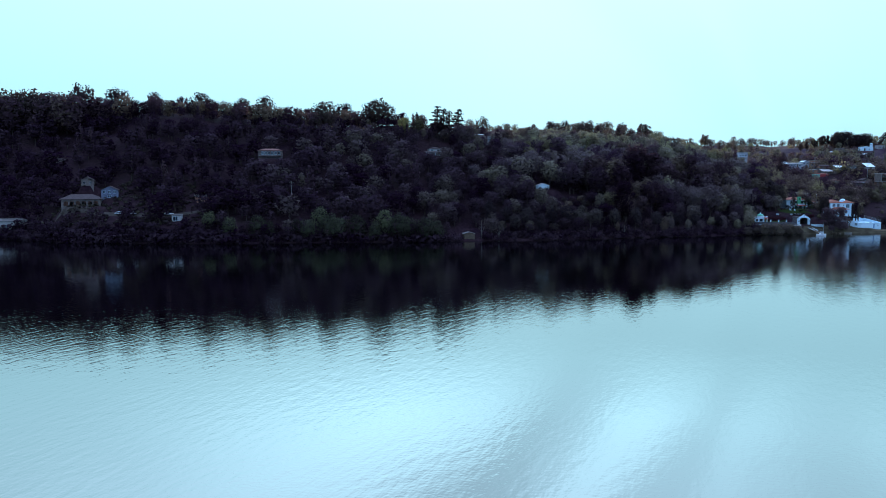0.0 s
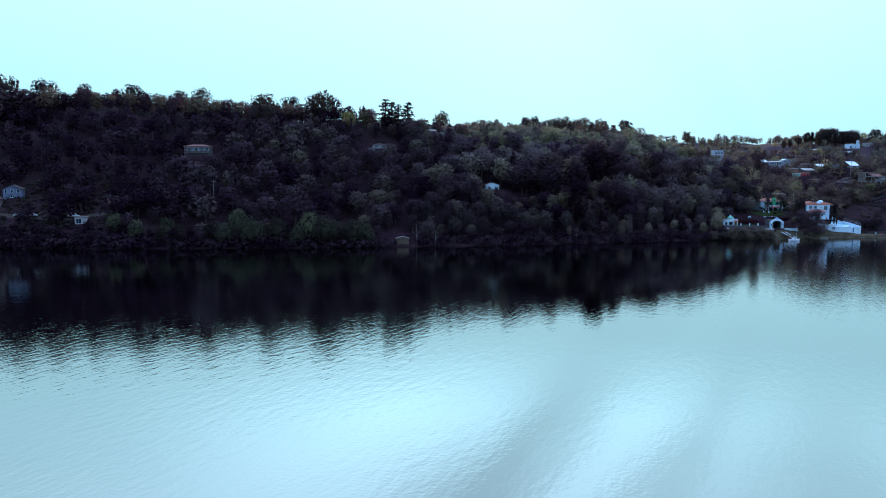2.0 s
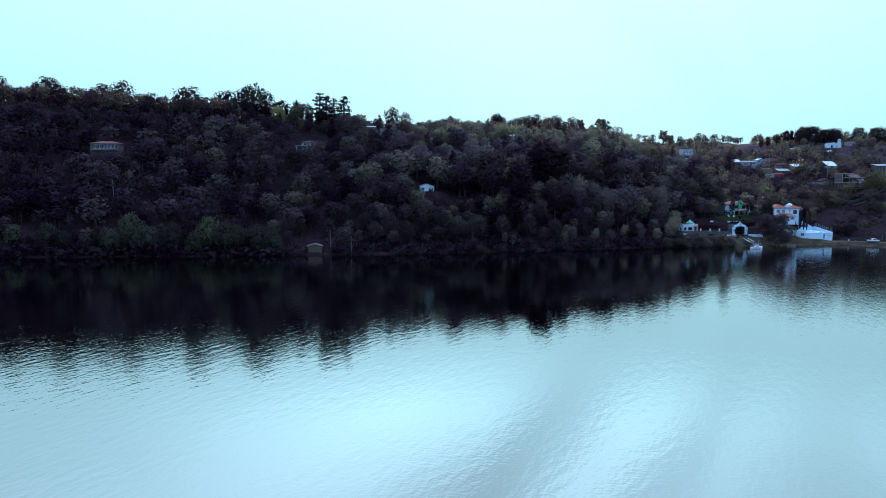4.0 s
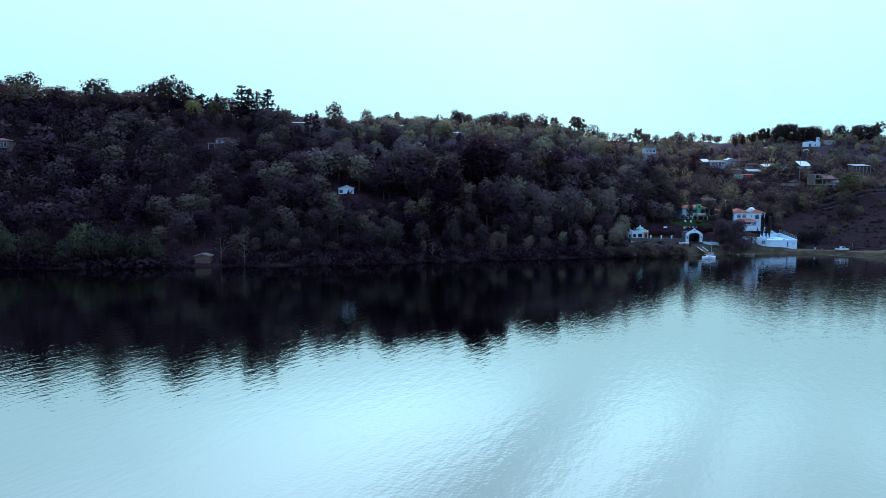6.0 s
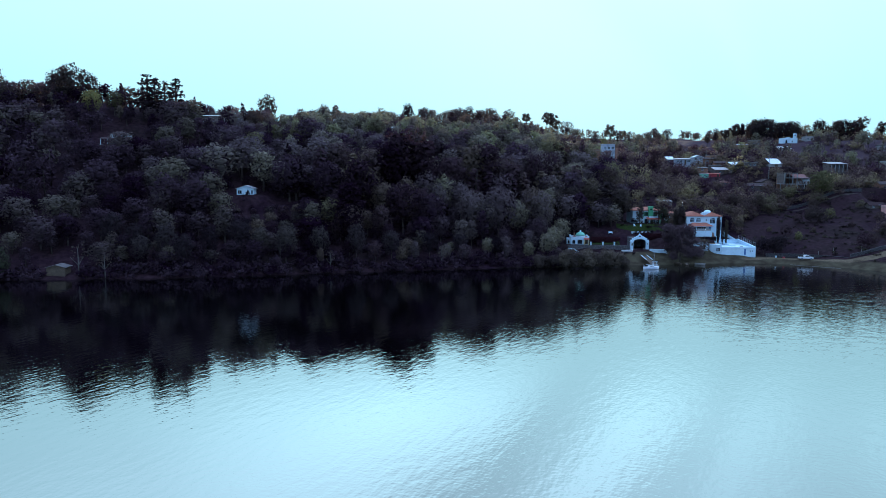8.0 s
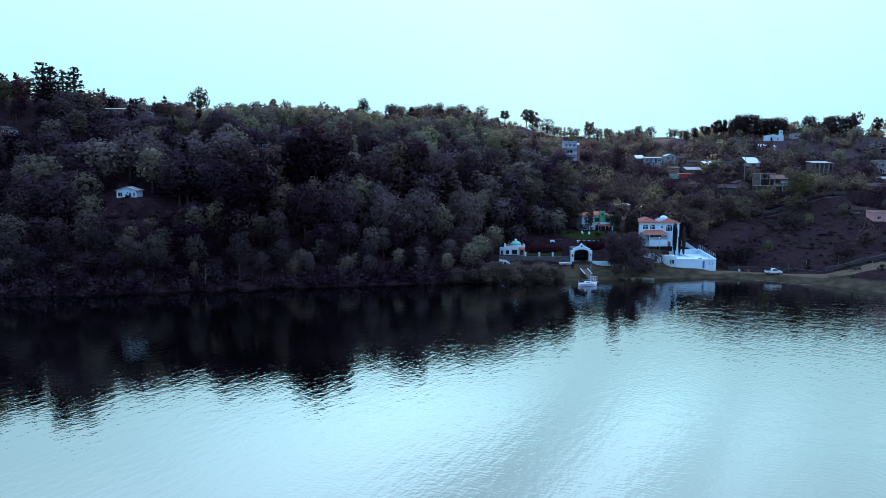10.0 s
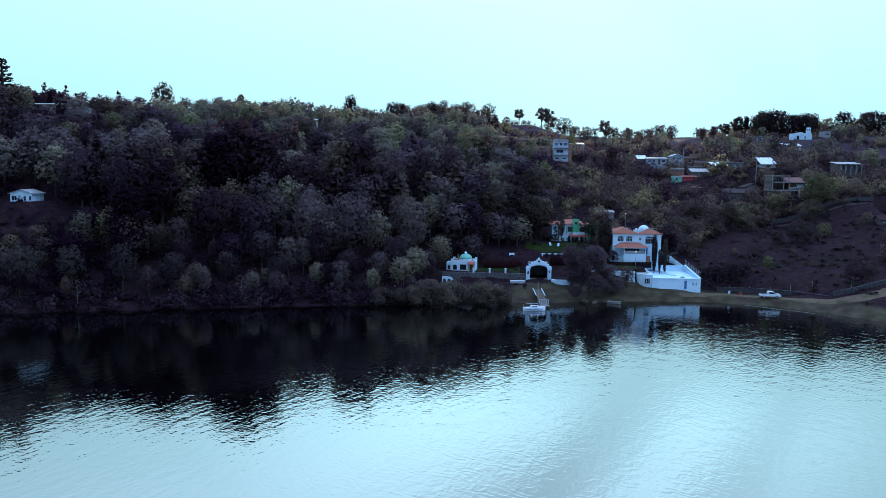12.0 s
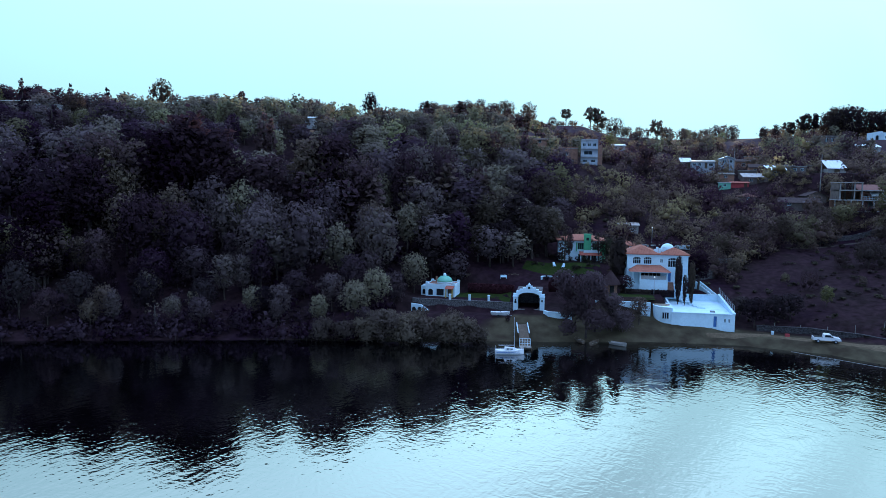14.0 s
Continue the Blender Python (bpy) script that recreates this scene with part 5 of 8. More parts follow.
    part("porch_roof", r, TERRACOTTA, t)
    part("steps", Shape().box(1.95, 3.4, -0.9, -0.02, 1.0, 2.1).box(1.95, 3.4, -1.5, -0.9, 0.5, 1.5).box(1.95, 3.4, -2.1, -1.5, -0.5, 0.9), BRICK, t)
    # tile courses on the roofs
    return t


def tile_courses(parent, x0, x1, y0, y1, z, rise, over, mat, count):
    """Raised rows of cover tiles running down the front slope of a hip roof."""
    w, l = x1 - x0 + 2 * over, y1 - y0 + 2 * over
    run = min(w, l) / 2
    for i in range(count):
        u = (i + 0.5) / count
        x = x0 - over + w * u
        side = min(u, 1 - u) * w
        k = min(1.0, side / run)
        part("tile_row", Shape().tube((x, y0 - over - 0.03, z + 0.02), (x, y0 - over + run * k, z + rise * k + 0.02), 0.07, 0.07, 5), mat, parent)


wh = white_house()
tile_courses(wh, -6.4, 0.2, 0.0, 9.5, 8.1, 1.55, 0.35, TERRACOTTA, 22)
tile_courses(wh, 0.8, 6.4, 0.0, 7.5, 8.1, 1.35, 0.35, TERRACOTTA, 18)


def slope_box(x0, x1, y0, y1, z0, front, back):
    """A box whose top runs from one level at the front to another at the back."""
    return Shape().put([(x0, y0, z0), (x1, y0, z0), (x1, y1, z0), (x0, y1, z0), (x0, y0, front), (x1, y0, front), (x1, y1, back), (x0, y1, back)],
                       [(0, 3, 2, 1), (4, 5, 6, 7), (0, 1, 5, 4), (1, 2, 6, 5), (2, 3, 7, 6), (3, 0, 4, 7)])


def lakeside_hall():
    t = thing("lakeside_hall", 225.8, 381.8, 2.7, 0, "long white lakeside building with a walled roof terrace and blue door", "building")
    a, b, d = -6.0, 6.0, 15.6
    dr, w1, w2 = (2.0, 2.6, -0.35, 1.75), (3.95, 4.35, 0.55, 1.35), (4.75, 5.15, 0.55, 1.35)
    w = Shape().wall(a, b, -1.2, 2.15, 0, 0.3, [dr, w1, w2])
    for o in (w1, w2):
        arch_corners(w, o[0], o[1], o[3] - 0.2, o[3], 0, 0.3)
    part("front_wall", w, WHITE, t)
    part("front_coping", Shape().box(a, b + 0.02, -0.10, 0.40, 2.15, 2.32), WHITE, t)
    door(t, *dr, BLUE, y=0.05)
    window(t, *w1, y=0.1, bars=1)
    window(t, *w2, y=0.1, bars=1)
    part("plinth", Shape().box(a, dr[0] - 0.09, -0.05, -0.003, -1.2, -0.3).box(dr[1] + 0.09, b, -0.05, -0.003, -1.2, -0.3), WHITE, t)
    part("pilaster", Shape().box(-2.1, -1.95, -0.04, -0.003, -0.3, 2.15).box(2.9, 3.05, -0.04, -0.003, -0.3, 2.15), WHITE, t)
    part("roof_deck", slope_box(a, b - 0.3, 0.3, d - 0.3, 1.6, 1.9, 2.25), WHITE, t)
    part("side_wall", slope_box(b - 0.3, b, 0.003, d, -1.2, 2.35, 3.75), WHITE, t)
    part("side_coping", Shape().put([(b - 0.38, -0.06, 2.36), (b + 0.08, -0.06, 2.36), (b + 0.08, d + 0.06, 3.76), (b - 0.38, d + 0.06, 3.76), (b - 0.38, -0.06, 2.48), (b + 0.08, -0.06, 2.48), (b + 0.08, d + 0.06, 3.88), (b - 0.38, d + 0.06, 3.88)],
                                    [(0, 3, 2, 1), (4, 5, 6, 7), (0, 1, 5, 4), (1, 2, 6, 5), (2, 3, 7, 6), (3, 0, 4, 7)]), WHITE, t)
    part("back_wall", Shape().box(a + 1.3, b - 0.3, d - 0.3, d, -1.2, 3.55), WHITE, t)
    part("back_coping", Shape().box(a + 1.2, b - 0.38, d - 0.38, d + 0.08, 3.55, 3.68), WHITE, t)
    part("back_step", Shape().box(a, a + 1.3, d - 0.9, d - 0.3, -1.2, 3.2), WHITE, t)
    part("inner_wall", slope_box(a - 0.02, a + 0.28, 0.42, d - 0.91, 1.6, 3.0, 3.6), WHITE, t)
    # rounded wing beside the garden, with a pale terrace on its roof
    out = [(a - 0.021, 0.15), (a - 0.021, 6.0), (a - 3.2, 6.0), (a - 3.2, 3.0)]
    out += [(a - 3.2 + 2.6 * (1 - math.cos(q)), 3.0 - 2.75 * math.sin(q)) for q in (math.pi / 2 * i / 6 for i in range(1, 7))]
    part("rounded_wing", Shape().slab(out[::-1], -1.2, 3.0), WHITE, t)
    part("wing_coping", Shape().slab([(x - 0.03, y - 0.06) for x, y in out[::-1]], 3.0, 3.14), WHITE, t)
    part("wing_terrace", Shape().lathe([(1.6, 3.14), (1.6, 3.2)], 18, a - 1.5, 3.3), GRAVEL, t, "round patch of pale gravel")
    ww = part("wing_window", Shape().box(a - 1.8, a - 0.5, 0.0, 0.22, 0.9, 2.1), GLASS, t, "dark barred window")
    for i in range(4):
        part("window_bar", Shape().box(a - 1.8 + 0.42 * i, a - 1.74 + 0.42 * i, -0.05, -0.002, 0.9, 2.1), WHITE, ww)
    # white steps slanting across the terrace past the cypresses
    for i in range(6):
        x, y = -3.0 + 0.62 * i, 14.1 - 1.35 * i
        part("step", Shape().box(x, x + 1.5, y - 0.65, y + 0.65, 1.9, 2.95 - 0.13 * i), WHITE, t)
    part("planter", Shape().box(1.9, 2.8, 3.1, 3.6, 1.9, 2.3), GREY, t)
    # wire fence on the sloping side wall
    for i in range(10):
        y = 0.3 + i * (d - 0.6) / 9
        z = 2.47 + 1.4 * y / d
        part("fence_post", Shape().tube((b - 0.15, y, z), (b - 0.15, y, z + 1.5), 0.035), STEEL, t)
    for k in (0.35, 0.75, 1.15, 1.48):
        part("fence_wire", Shape().tube((b - 0.15, 0.3, 2.5 + k), (b - 0.15, d - 0.3, 3.84 + k), 0.012, 0.012, 4), STEEL, t)
    return t


lakeside_hall()
st = thing("garden_stair", 231.0, 398.6, 5.6, 40, "narrow outdoor stair with pale sloping side walls beside the white house", "stair")
for i in range(9):
    part("step", Shape().box(-0.55, 0.55, 0.55 * i, 0.55 * i + 0.55, -1.2, 0.1 + 0.3 * i), GREY, st)
for x in (-0.75, 0.55):
    part("side_wall", slope_box(x, x + 0.2, 0.0, 5.0, -1.2, 0.65, 3.2), WHITE, st)


def gateway():
    t = thing("gateway", 191.5, 383.0, 4.1, 0, "white stepped-gable archway over a dark boat garage", "gateway")
    for x in (-3.2, 2.25):
        p = part("pillar", Shape().box(x, x + 0.95, -0.15, 1.0, -0.6, 2.5), WHITE, t)
        part("pillar_cap", Shape().box(x - 0.1, x + 1.05, -0.25, 1.1, 2.5, 2.68), WHITE, p)
    a = Shape()
    arch_corners(a, -2.25, 2.25, 2.55, 3.5, 0.0, 0.8, 10)
    outer = [(-2.25, 3.5), (2.25, 3.5), (2.25, 3.62), (1.7, 3.92), (1.0, 4.15), (0.0, 4.25), (-1.0, 4.15), (-1.7, 3.92), (-2.25, 3.62)]
    a.prism(outer, 0.0, 0.8)
    a.box(-3.2, -2.25, 0.0, 0.8, 2.68, 3.2).box(2.25, 3.2, 0.0, 0.8, 2.68, 3.2)
    part("arch", a, WHITE, t)
    g = Shape()
    for i, (w0, w1, z0, z1) in enumerate([(2.0, 2.6, 3.2, 3.75), (1.35, 1.95, 3.8, 4.15), (0.7, 1.3, 4.0, 4.5)]):
        for sgn in (-1, 1):
            g.box(min(sgn * w0, sgn * w1), max(sgn * w0, sgn * w1), 0.06, 0.74, z0, z1)
    g.box(-0.65, 0.65, 0.06, 0.74, 4.15, 4.85)
    g.box(-0.32, 0.32, 0.08, 0.72, 4.85, 5.1)
    part("stepped_gable", g, WHITE, t)
    # no recess here: a black plate paints the niche's shade
    part("niche", Shape().prism([(-0.25, 4.25), (0.25, 4.25), (0.25, 4.55), (0.12, 4.72), (-0.12, 4.72), (-0.25, 4.55)], 0.0, 0.06), BLACK, t, "black plate standing for the shade of a bell niche")
    part("finial", Shape().lathe([(0.16, 5.1), (0.2, 5.2), (0.08, 5.4), (0.03, 5.5)], 8, 0, 0.4), WHITE, t)
    for x in (-2.72, 2.72):
        part("wall_lantern", Shape().lathe([(0.04, 1.6), (0.14, 1.72), (0.16, 2.0), (0.05, 2.12)], 6, x, -0.35), BLACK, t, "black iron lantern")
    part("plaque", Shape().box(-2.95, -2.5, -0.19, -0.15, 1.25, 1.65), BLACK, t)
    # garage cut into the terrace
    part("garage", Shape().box(-2.6, -2.3, 0.8, 7.0, -0.6, 3.5).box(2.3, 2.6, 0.8, 7.0, -0.6, 3.5).box(-2.6, 2.6, 7.0, 7.3, -0.6, 3.5).box(-2.6, 2.6, 0.8, 7.3, 3.5, 3.7), STONE, t)
    part("floor_slab", Shape().box(-2.3, 2.3, -0.2, 7.0, -0.3, 0.0), GREY, t)
    return t


gateway()


def pavilion():
    t = thing("garden_pavilion", 171.6, 389.6, 5.0, -4, "white garden pavilion with a pale green tiled dome", "pavilion")
    a, b, h, d = -3.9, 4.1, 3.3, 6.5
    o1, o2, o3 = (-3.2, -1.9, 0.2, 1.9), (-0.9, 1.1, 0.2, 2.0), (2.2, 3.6, 0.0, 2.2)
    w = Shape().wall(a, b, -1.0, h, 0, 0.25, [o1, o2, o3])
    arch_corners(w, o1[0], o1[1], o1[3] - 0.5, o1[3], 0, 0.25)
    part("front_wall", w, WHITE, t)
    part("back_wall", Shape().box(a, b, d - 0.25, d, -1.0, h), WHITE, t)
    for x in (a, b - 0.25):
        part("side_wall", Shape().box(x, x + 0.25, 0.25, d - 0.25, -1.0, h), WHITE, t)
    part("floor_slab", Shape().box(a + 0.25, b - 0.25, 0.25, d - 0.25, -0.2, 0.0), GREY, t)
    part("roof", Shape().box(a + 0.25, b - 0.25, 0.25, d - 0.25, h - 0.4, h - 0.15), BRICK, t)
    c = Shape()
    for x in (a - 0.02, b - 0.68):
        for y in (-0.02, d - 0.68):
            c.box(x, x + 0.7, y, y + 0.7, h, h + 0.45)
    part("corner_merlon", c, WHITE, t)
    part("drum", Shape().lathe([(2.1, h - 0.15), (2.1, h + 0.35)], 20, 0.6, 3.2), WHITE, t, smooth=True)
    part("dome", Shape().lathe([(2.15, h + 0.35), (2.05, h + 0.8), (1.8, h + 1.2), (1.4, h + 1.55), (0.9, h + 1.8), (0.4, h + 1.92)], 20, 0.6, 3.2), DOME_GREEN, t, "pale green tiled dome", smooth=True)
    part("lantern", Shape().lathe([(0.4, h + 1.9), (0.4, h + 2.2), (0.48, h + 2.25), (0.3, h + 2.5), (0.05, h + 2.7)], 8, 0.6, 3.2), WHITE, t)
    part("chimney", Shape().box(-2.2, -1.8, 4.2, 4.6, h, h + 1.5), BRICK, t)
    part("pane", Shape().box(o2[0], o2[1], 0.14, 0.16, o2[2], o2[3]), GLASS, t)
    part("pane", Shape().box(o1[0], o1[1], 0.14, 0.16, o1[2], o1[3]), GLASS, t)
    door(t, *o3, WOOD, y=0.1)
    part("porch_roof", shed_roof(1.9, 3.9, -1.6, -0.05, 2.35, 3.0, 0.15), RED_TILE, t)
    for x in (2.05, 3.75):
        part("porch_column", Shape().lathe([(0.16, -0.4), (0.13, 0.1), (0.12, 2.1), (0.17, 2.25)], 8, x, -1.45), YELLOW, t, "yellow painted column")
    part("side_room", Shape().box(a - 1.6, a - 0.01, 1.2, 5.0, -1.0, 2.5), WHITE, t)
    part("side_arch", Shape().prism([(a - 1.2, 0.2), (a - 0.4, 0.2), (a - 0.4, 1.2), (a - 0.6, 1.6), (a - 1.0, 1.6), (a - 1.2, 1.2)], 1.15, 1.2), GLASS, t)
    t.matrix_basis = t.matrix_basis @ Matrix.Scale(0.82, 4)
    return t


pavilion()


def green_villa():
    t = thing("green_villa", 202.5, 415.0, 10.5, 3, "white and green two-storey villa with a terracotta roof", "house")
    a, b, h, d = -5.6, 5.6, 5.6, 8.0
    ws = [(-1.0, 0.5, 3.3, 4.9), (2.6, 4.2, 3.2, 4.9), (-3.4, -2.2, 3.4, 4.7)]
    lows = [(-0.8, 0.9, 0.2, 2.2), (1.6, 3.6, 0.2, 2.2)]
    part("front_wall", Shape().wall(a, b, -1.5, h, 0, 0.3, ws + lows), WHITE, t)
    part("back_wall", Shape().box(a, b, d - 0.3, d, -1.5, h), WHITE, t)
    for x in (a, b - 0.3):
        part("side_wall", Shape().box(x, x + 0.3, 0.3, d - 0.3, -1.5, h), WHITE, t)
    part("floor_slab", Shape().box(a + 0.3, b - 0.3, 0.3, d - 0.3, 2.6, 2.8), GREY, t)
    part("roof", hip_roof(a, b, 0, d, h, 1.2, 0.5), TERRACOTTA, t)
    for o in ws + lows:
        window(t, *o, y=0.1, bars=2, frame_mat=GREEN)
    tw = part("stair_tower", Shape().wall(0.5, 2.2, 2.6, 7.0, -1.0, -0.7, [(1.0, 1.7, 5.6, 6.3)]).box(0.5, 0.8, -0.7, 0.6, 2.6, 7.0).box(1.9, 2.2, -0.7, 0.6, 2.6, 7.0).box(0.5, 2.2, -1.0, 0.6, 7.0, 7.15), GREEN, t, "bright green stair tower")
    part("tower_pane", Shape().box(1.0, 1.7, -0.82, -0.8, 5.6, 6.3), GLASS, tw)
    part("green_bay", Shape().box(4.4, 5.75, -0.5, -0.01, 0.0, 5.2), GREEN, t, "green painted bay")
    part("green_bay", Shape().box(-1.4, -1.1, -0.12, -0.01, 2.8, 5.0), GREEN, t)
    part("balcony", Shape().box(0.4, 4.3, -1.5, -1.01, 2.5, 2.7).box(0.4, 4.3, -1.5, -1.4, 2.7, 3.3), WHITE, t)
    part("porch_roof", shed_roof(-0.4, 4.6, -2.6, -1.02, 2.2, 2.9, 0.2), RED_TILE, t)
    for x in (-0.3, 2.1, 4.5):
        part("porch_column", Shape().lathe([(0.14, -0.8), (0.12, 0.2), (0.12, 2.2)], 8, x, -2.5), WHITE, t)
    part("terrace_wall", Shape().box(0.0, 5.2, -4.2, -4.0, -1.6, 0.3), WHITE, t)
    part("lamp_globe", Shape().lathe([(0.05, 5.3), (0.16, 5.45), (0.05, 5.6)], 8, -2.0, -0.3), WHITE, t)
    return t


green_villa()
house("guest_house", "small white house with a terracotta roof behind cypresses", "house", 213.9, 421, 12.2, 0, 4.4, 5, 2.4, "hip", WHITE, TERRACOTTA, [(0.5, 1.5, 0.8, 1.8)], [(-1.4, -0.6, 0.02, 1.9)], 1.0)
house("tin_shed", "grey shed with a dark tin roof among trees", "shed", 215.0, 432, 16.4, 0, 5, 4, 2.4, "shed", GREY, RUSTY, [(0.4, 1.4, 0.8, 1.7)], [(-1.6, -0.7, 0.02, 1.9)], 0.5)


def wall_run(name, pts, z0, z1, thick, mat, label, group=""):
    """A free-standing wall along a line of (x, y), with a coping."""
    s, c = Shape(), Shape()
    ob = thing(name, pts[0][0], pts[0][1], 0, 0, label, "wall", group)
    ox, oy = pts[0]
    for (xa, ya), (xb, yb) in zip(pts, pts[1:]):
        l = math.hypot(xb - xa, yb - ya)
        nx, ny = -(yb - ya) / l * thick / 2, (xb - xa) / l * thick / 2
        o = [(xa - nx - ox, ya - ny - oy), (xb - nx - ox, yb - ny - oy), (xb + nx - ox, yb + ny - oy), (xa + nx - ox, ya + ny - oy)]
        s.slab(o, z0, z1)
        o2 = [(xa - nx * 1.25 - ox, ya - ny * 1.25 - oy), (xb - nx * 1.25 - ox, yb - ny * 1.25 - oy), (xb + nx * 1.25 - ox, yb + ny * 1.25 - oy), (xa + nx * 1.25 - ox, ya + ny * 1.25 - oy)]
        c.slab(o2, z1, z1 + 0.1)
    part("wall_body", s, mat, ob)
    part("coping", c, mat, ob)
    return ob


wall_run("garden_wall", [(166.5, 385.0), (172, 384.8), (180, 384.7), (188.4, 384.2)], 2.2, 5.1, 0.5, STONE, "grey rubble stone retaining wall below the lawn")
wall_run("white_wall", [(194.7, 381.6), (195.6, 380.2), (200.3, 380.0)], 2.2, 4.2, 0.35, WHITE, "low white wall curving away from the gateway")
wall_run("white_wall", [(205.0, 384.2), (210, 384.6), (216.0, 384.2)], 3.0, 6.2, 0.4, WHITE, "white retaining wall under the garden lawn")
wall_run("white_wall", [(193.4, 400.8), (193.4, 402.4), (200.8, 403.6)], 7.0, 8.5, 0.35, WHITE, "low white terrace wall with planters")
wall_run("white_wall", [(217.6, 426), (230, 427)], 12.4, 14.3, 0.3, WHITE, "white garden wall behind the white house")
wall_run("stone_wall", [(236.5, 384.2), (246, 384.0), (254, 379.8), (259.9, 373.4)], 0.8, 2.5, 0.5, DARK_STONE, "dull grey rubble stone wall beside the dirt track")


def climbing_wall(pts, tall, thick, mat, label):
    """A wall along a line of (x, y) whose top follows the ground."""
    sh = Shape()
    ob = thing("stone_wall", pts[0][0], pts[0][1], 0, 0, label, "wall")
    ox, oy = pts[0]
    for (xa, ya), (xb, yb) in zip(pts, pts[1:]):
        l = math.hypot(xb - xa, yb - ya)
        nx, ny = -(yb - ya) / l * thick / 2, (xb - xa) / l * thick / 2
        za, zb = height_at(xa, ya), height_at(xb, yb)
        base = [(xa - nx - ox, ya - ny - oy, za), (xb - nx - ox, yb - ny - oy, zb), (xb + nx - ox, yb + ny - oy, zb), (xa + nx - ox, ya + ny - oy, za)]
        sh.put([(x, y, z - 0.8) for x, y, z in base] + [(x, y, z + tall) for x, y, z in base], [(3, 2, 1, 0), (4, 5, 6, 7), (0, 1, 5, 4), (1, 2, 6, 5), (2, 3, 7, 6), (3, 0, 4, 7)])
    part("wall", sh, mat, ob)
    return ob


climbing_wall([(260.2, 373.2), (262.8, 372.9), (265.4, 372.9), (268, 373.5), (270.6, 374.3), (273.2, 375), (275.8, 375.8), (281, 377), (287, 378), (292, 378.8)], 1.1, 0.5, DARK_STONE, "low dark rubble wall climbing beside the dirt track")
climbing_wall([(262.5, 437.6), (266, 439.2), (269, 440.6), (273, 440.4), (277, 440.2), (282.5, 440.1), (288, 440), (294, 439.5), (300, 439)], 1.2, 0.5, DARK_STONE, "dull grey retaining wall on the slope below the village")
wall_run("stone_wall", [(234, 419.6), (242.5, 421.2)], 9.5, 12.0, 0.5, STONE, "grey retaining wall below the shrubs on the slope")
wall_run("stone_wall", [(226, 408), (233, 411)], 7.5, 10.4, 0.5, STONE, "grey retaining wall beside the white house")

wp = thing("wall_post", 174.7, 384.8, 5.0, 0, "white square post on the stone garden wall", "post", "posts along the garden wall")
part("shaft", Shape().box(-0.22, 0.22, -0.22, 0.22, -0.2, 1.25), WHITE, wp)
part("cap", Shape().box(-0.28, 0.28, -0.28, 0.28, 1.25, 1.38), WHITE, wp)
for x in (178.9, 183.0):
    copy_thing(wp, pose(x, 384.7, 5.0))

ar = thing("arched_steps", 168.4, 383.2, 2.6, 0, "white garden stair wall with two small arches", "stair")
s = Shape().prism([(-1.8, 0), (2.0, 0), (2.0, 0.35), (0.4, 1.5), (-1.8, 1.75)], 0.0, 0.4)
part("stair_wall", s, WHITE, ar)
for x in (-1.2, 0.0):
    # solid wall behind; the shade inside each arch is a black plate
    part("arch_shade_plate", Shape().prism([(x - 0.4, 0.05), (x + 0.4, 0.05), (x + 0.4, 0.7), (x + 0.2, 1.0), (x - 0.2, 1.0), (x - 0.4, 0.7)], -0.02, 0.0), BLACK, ar)


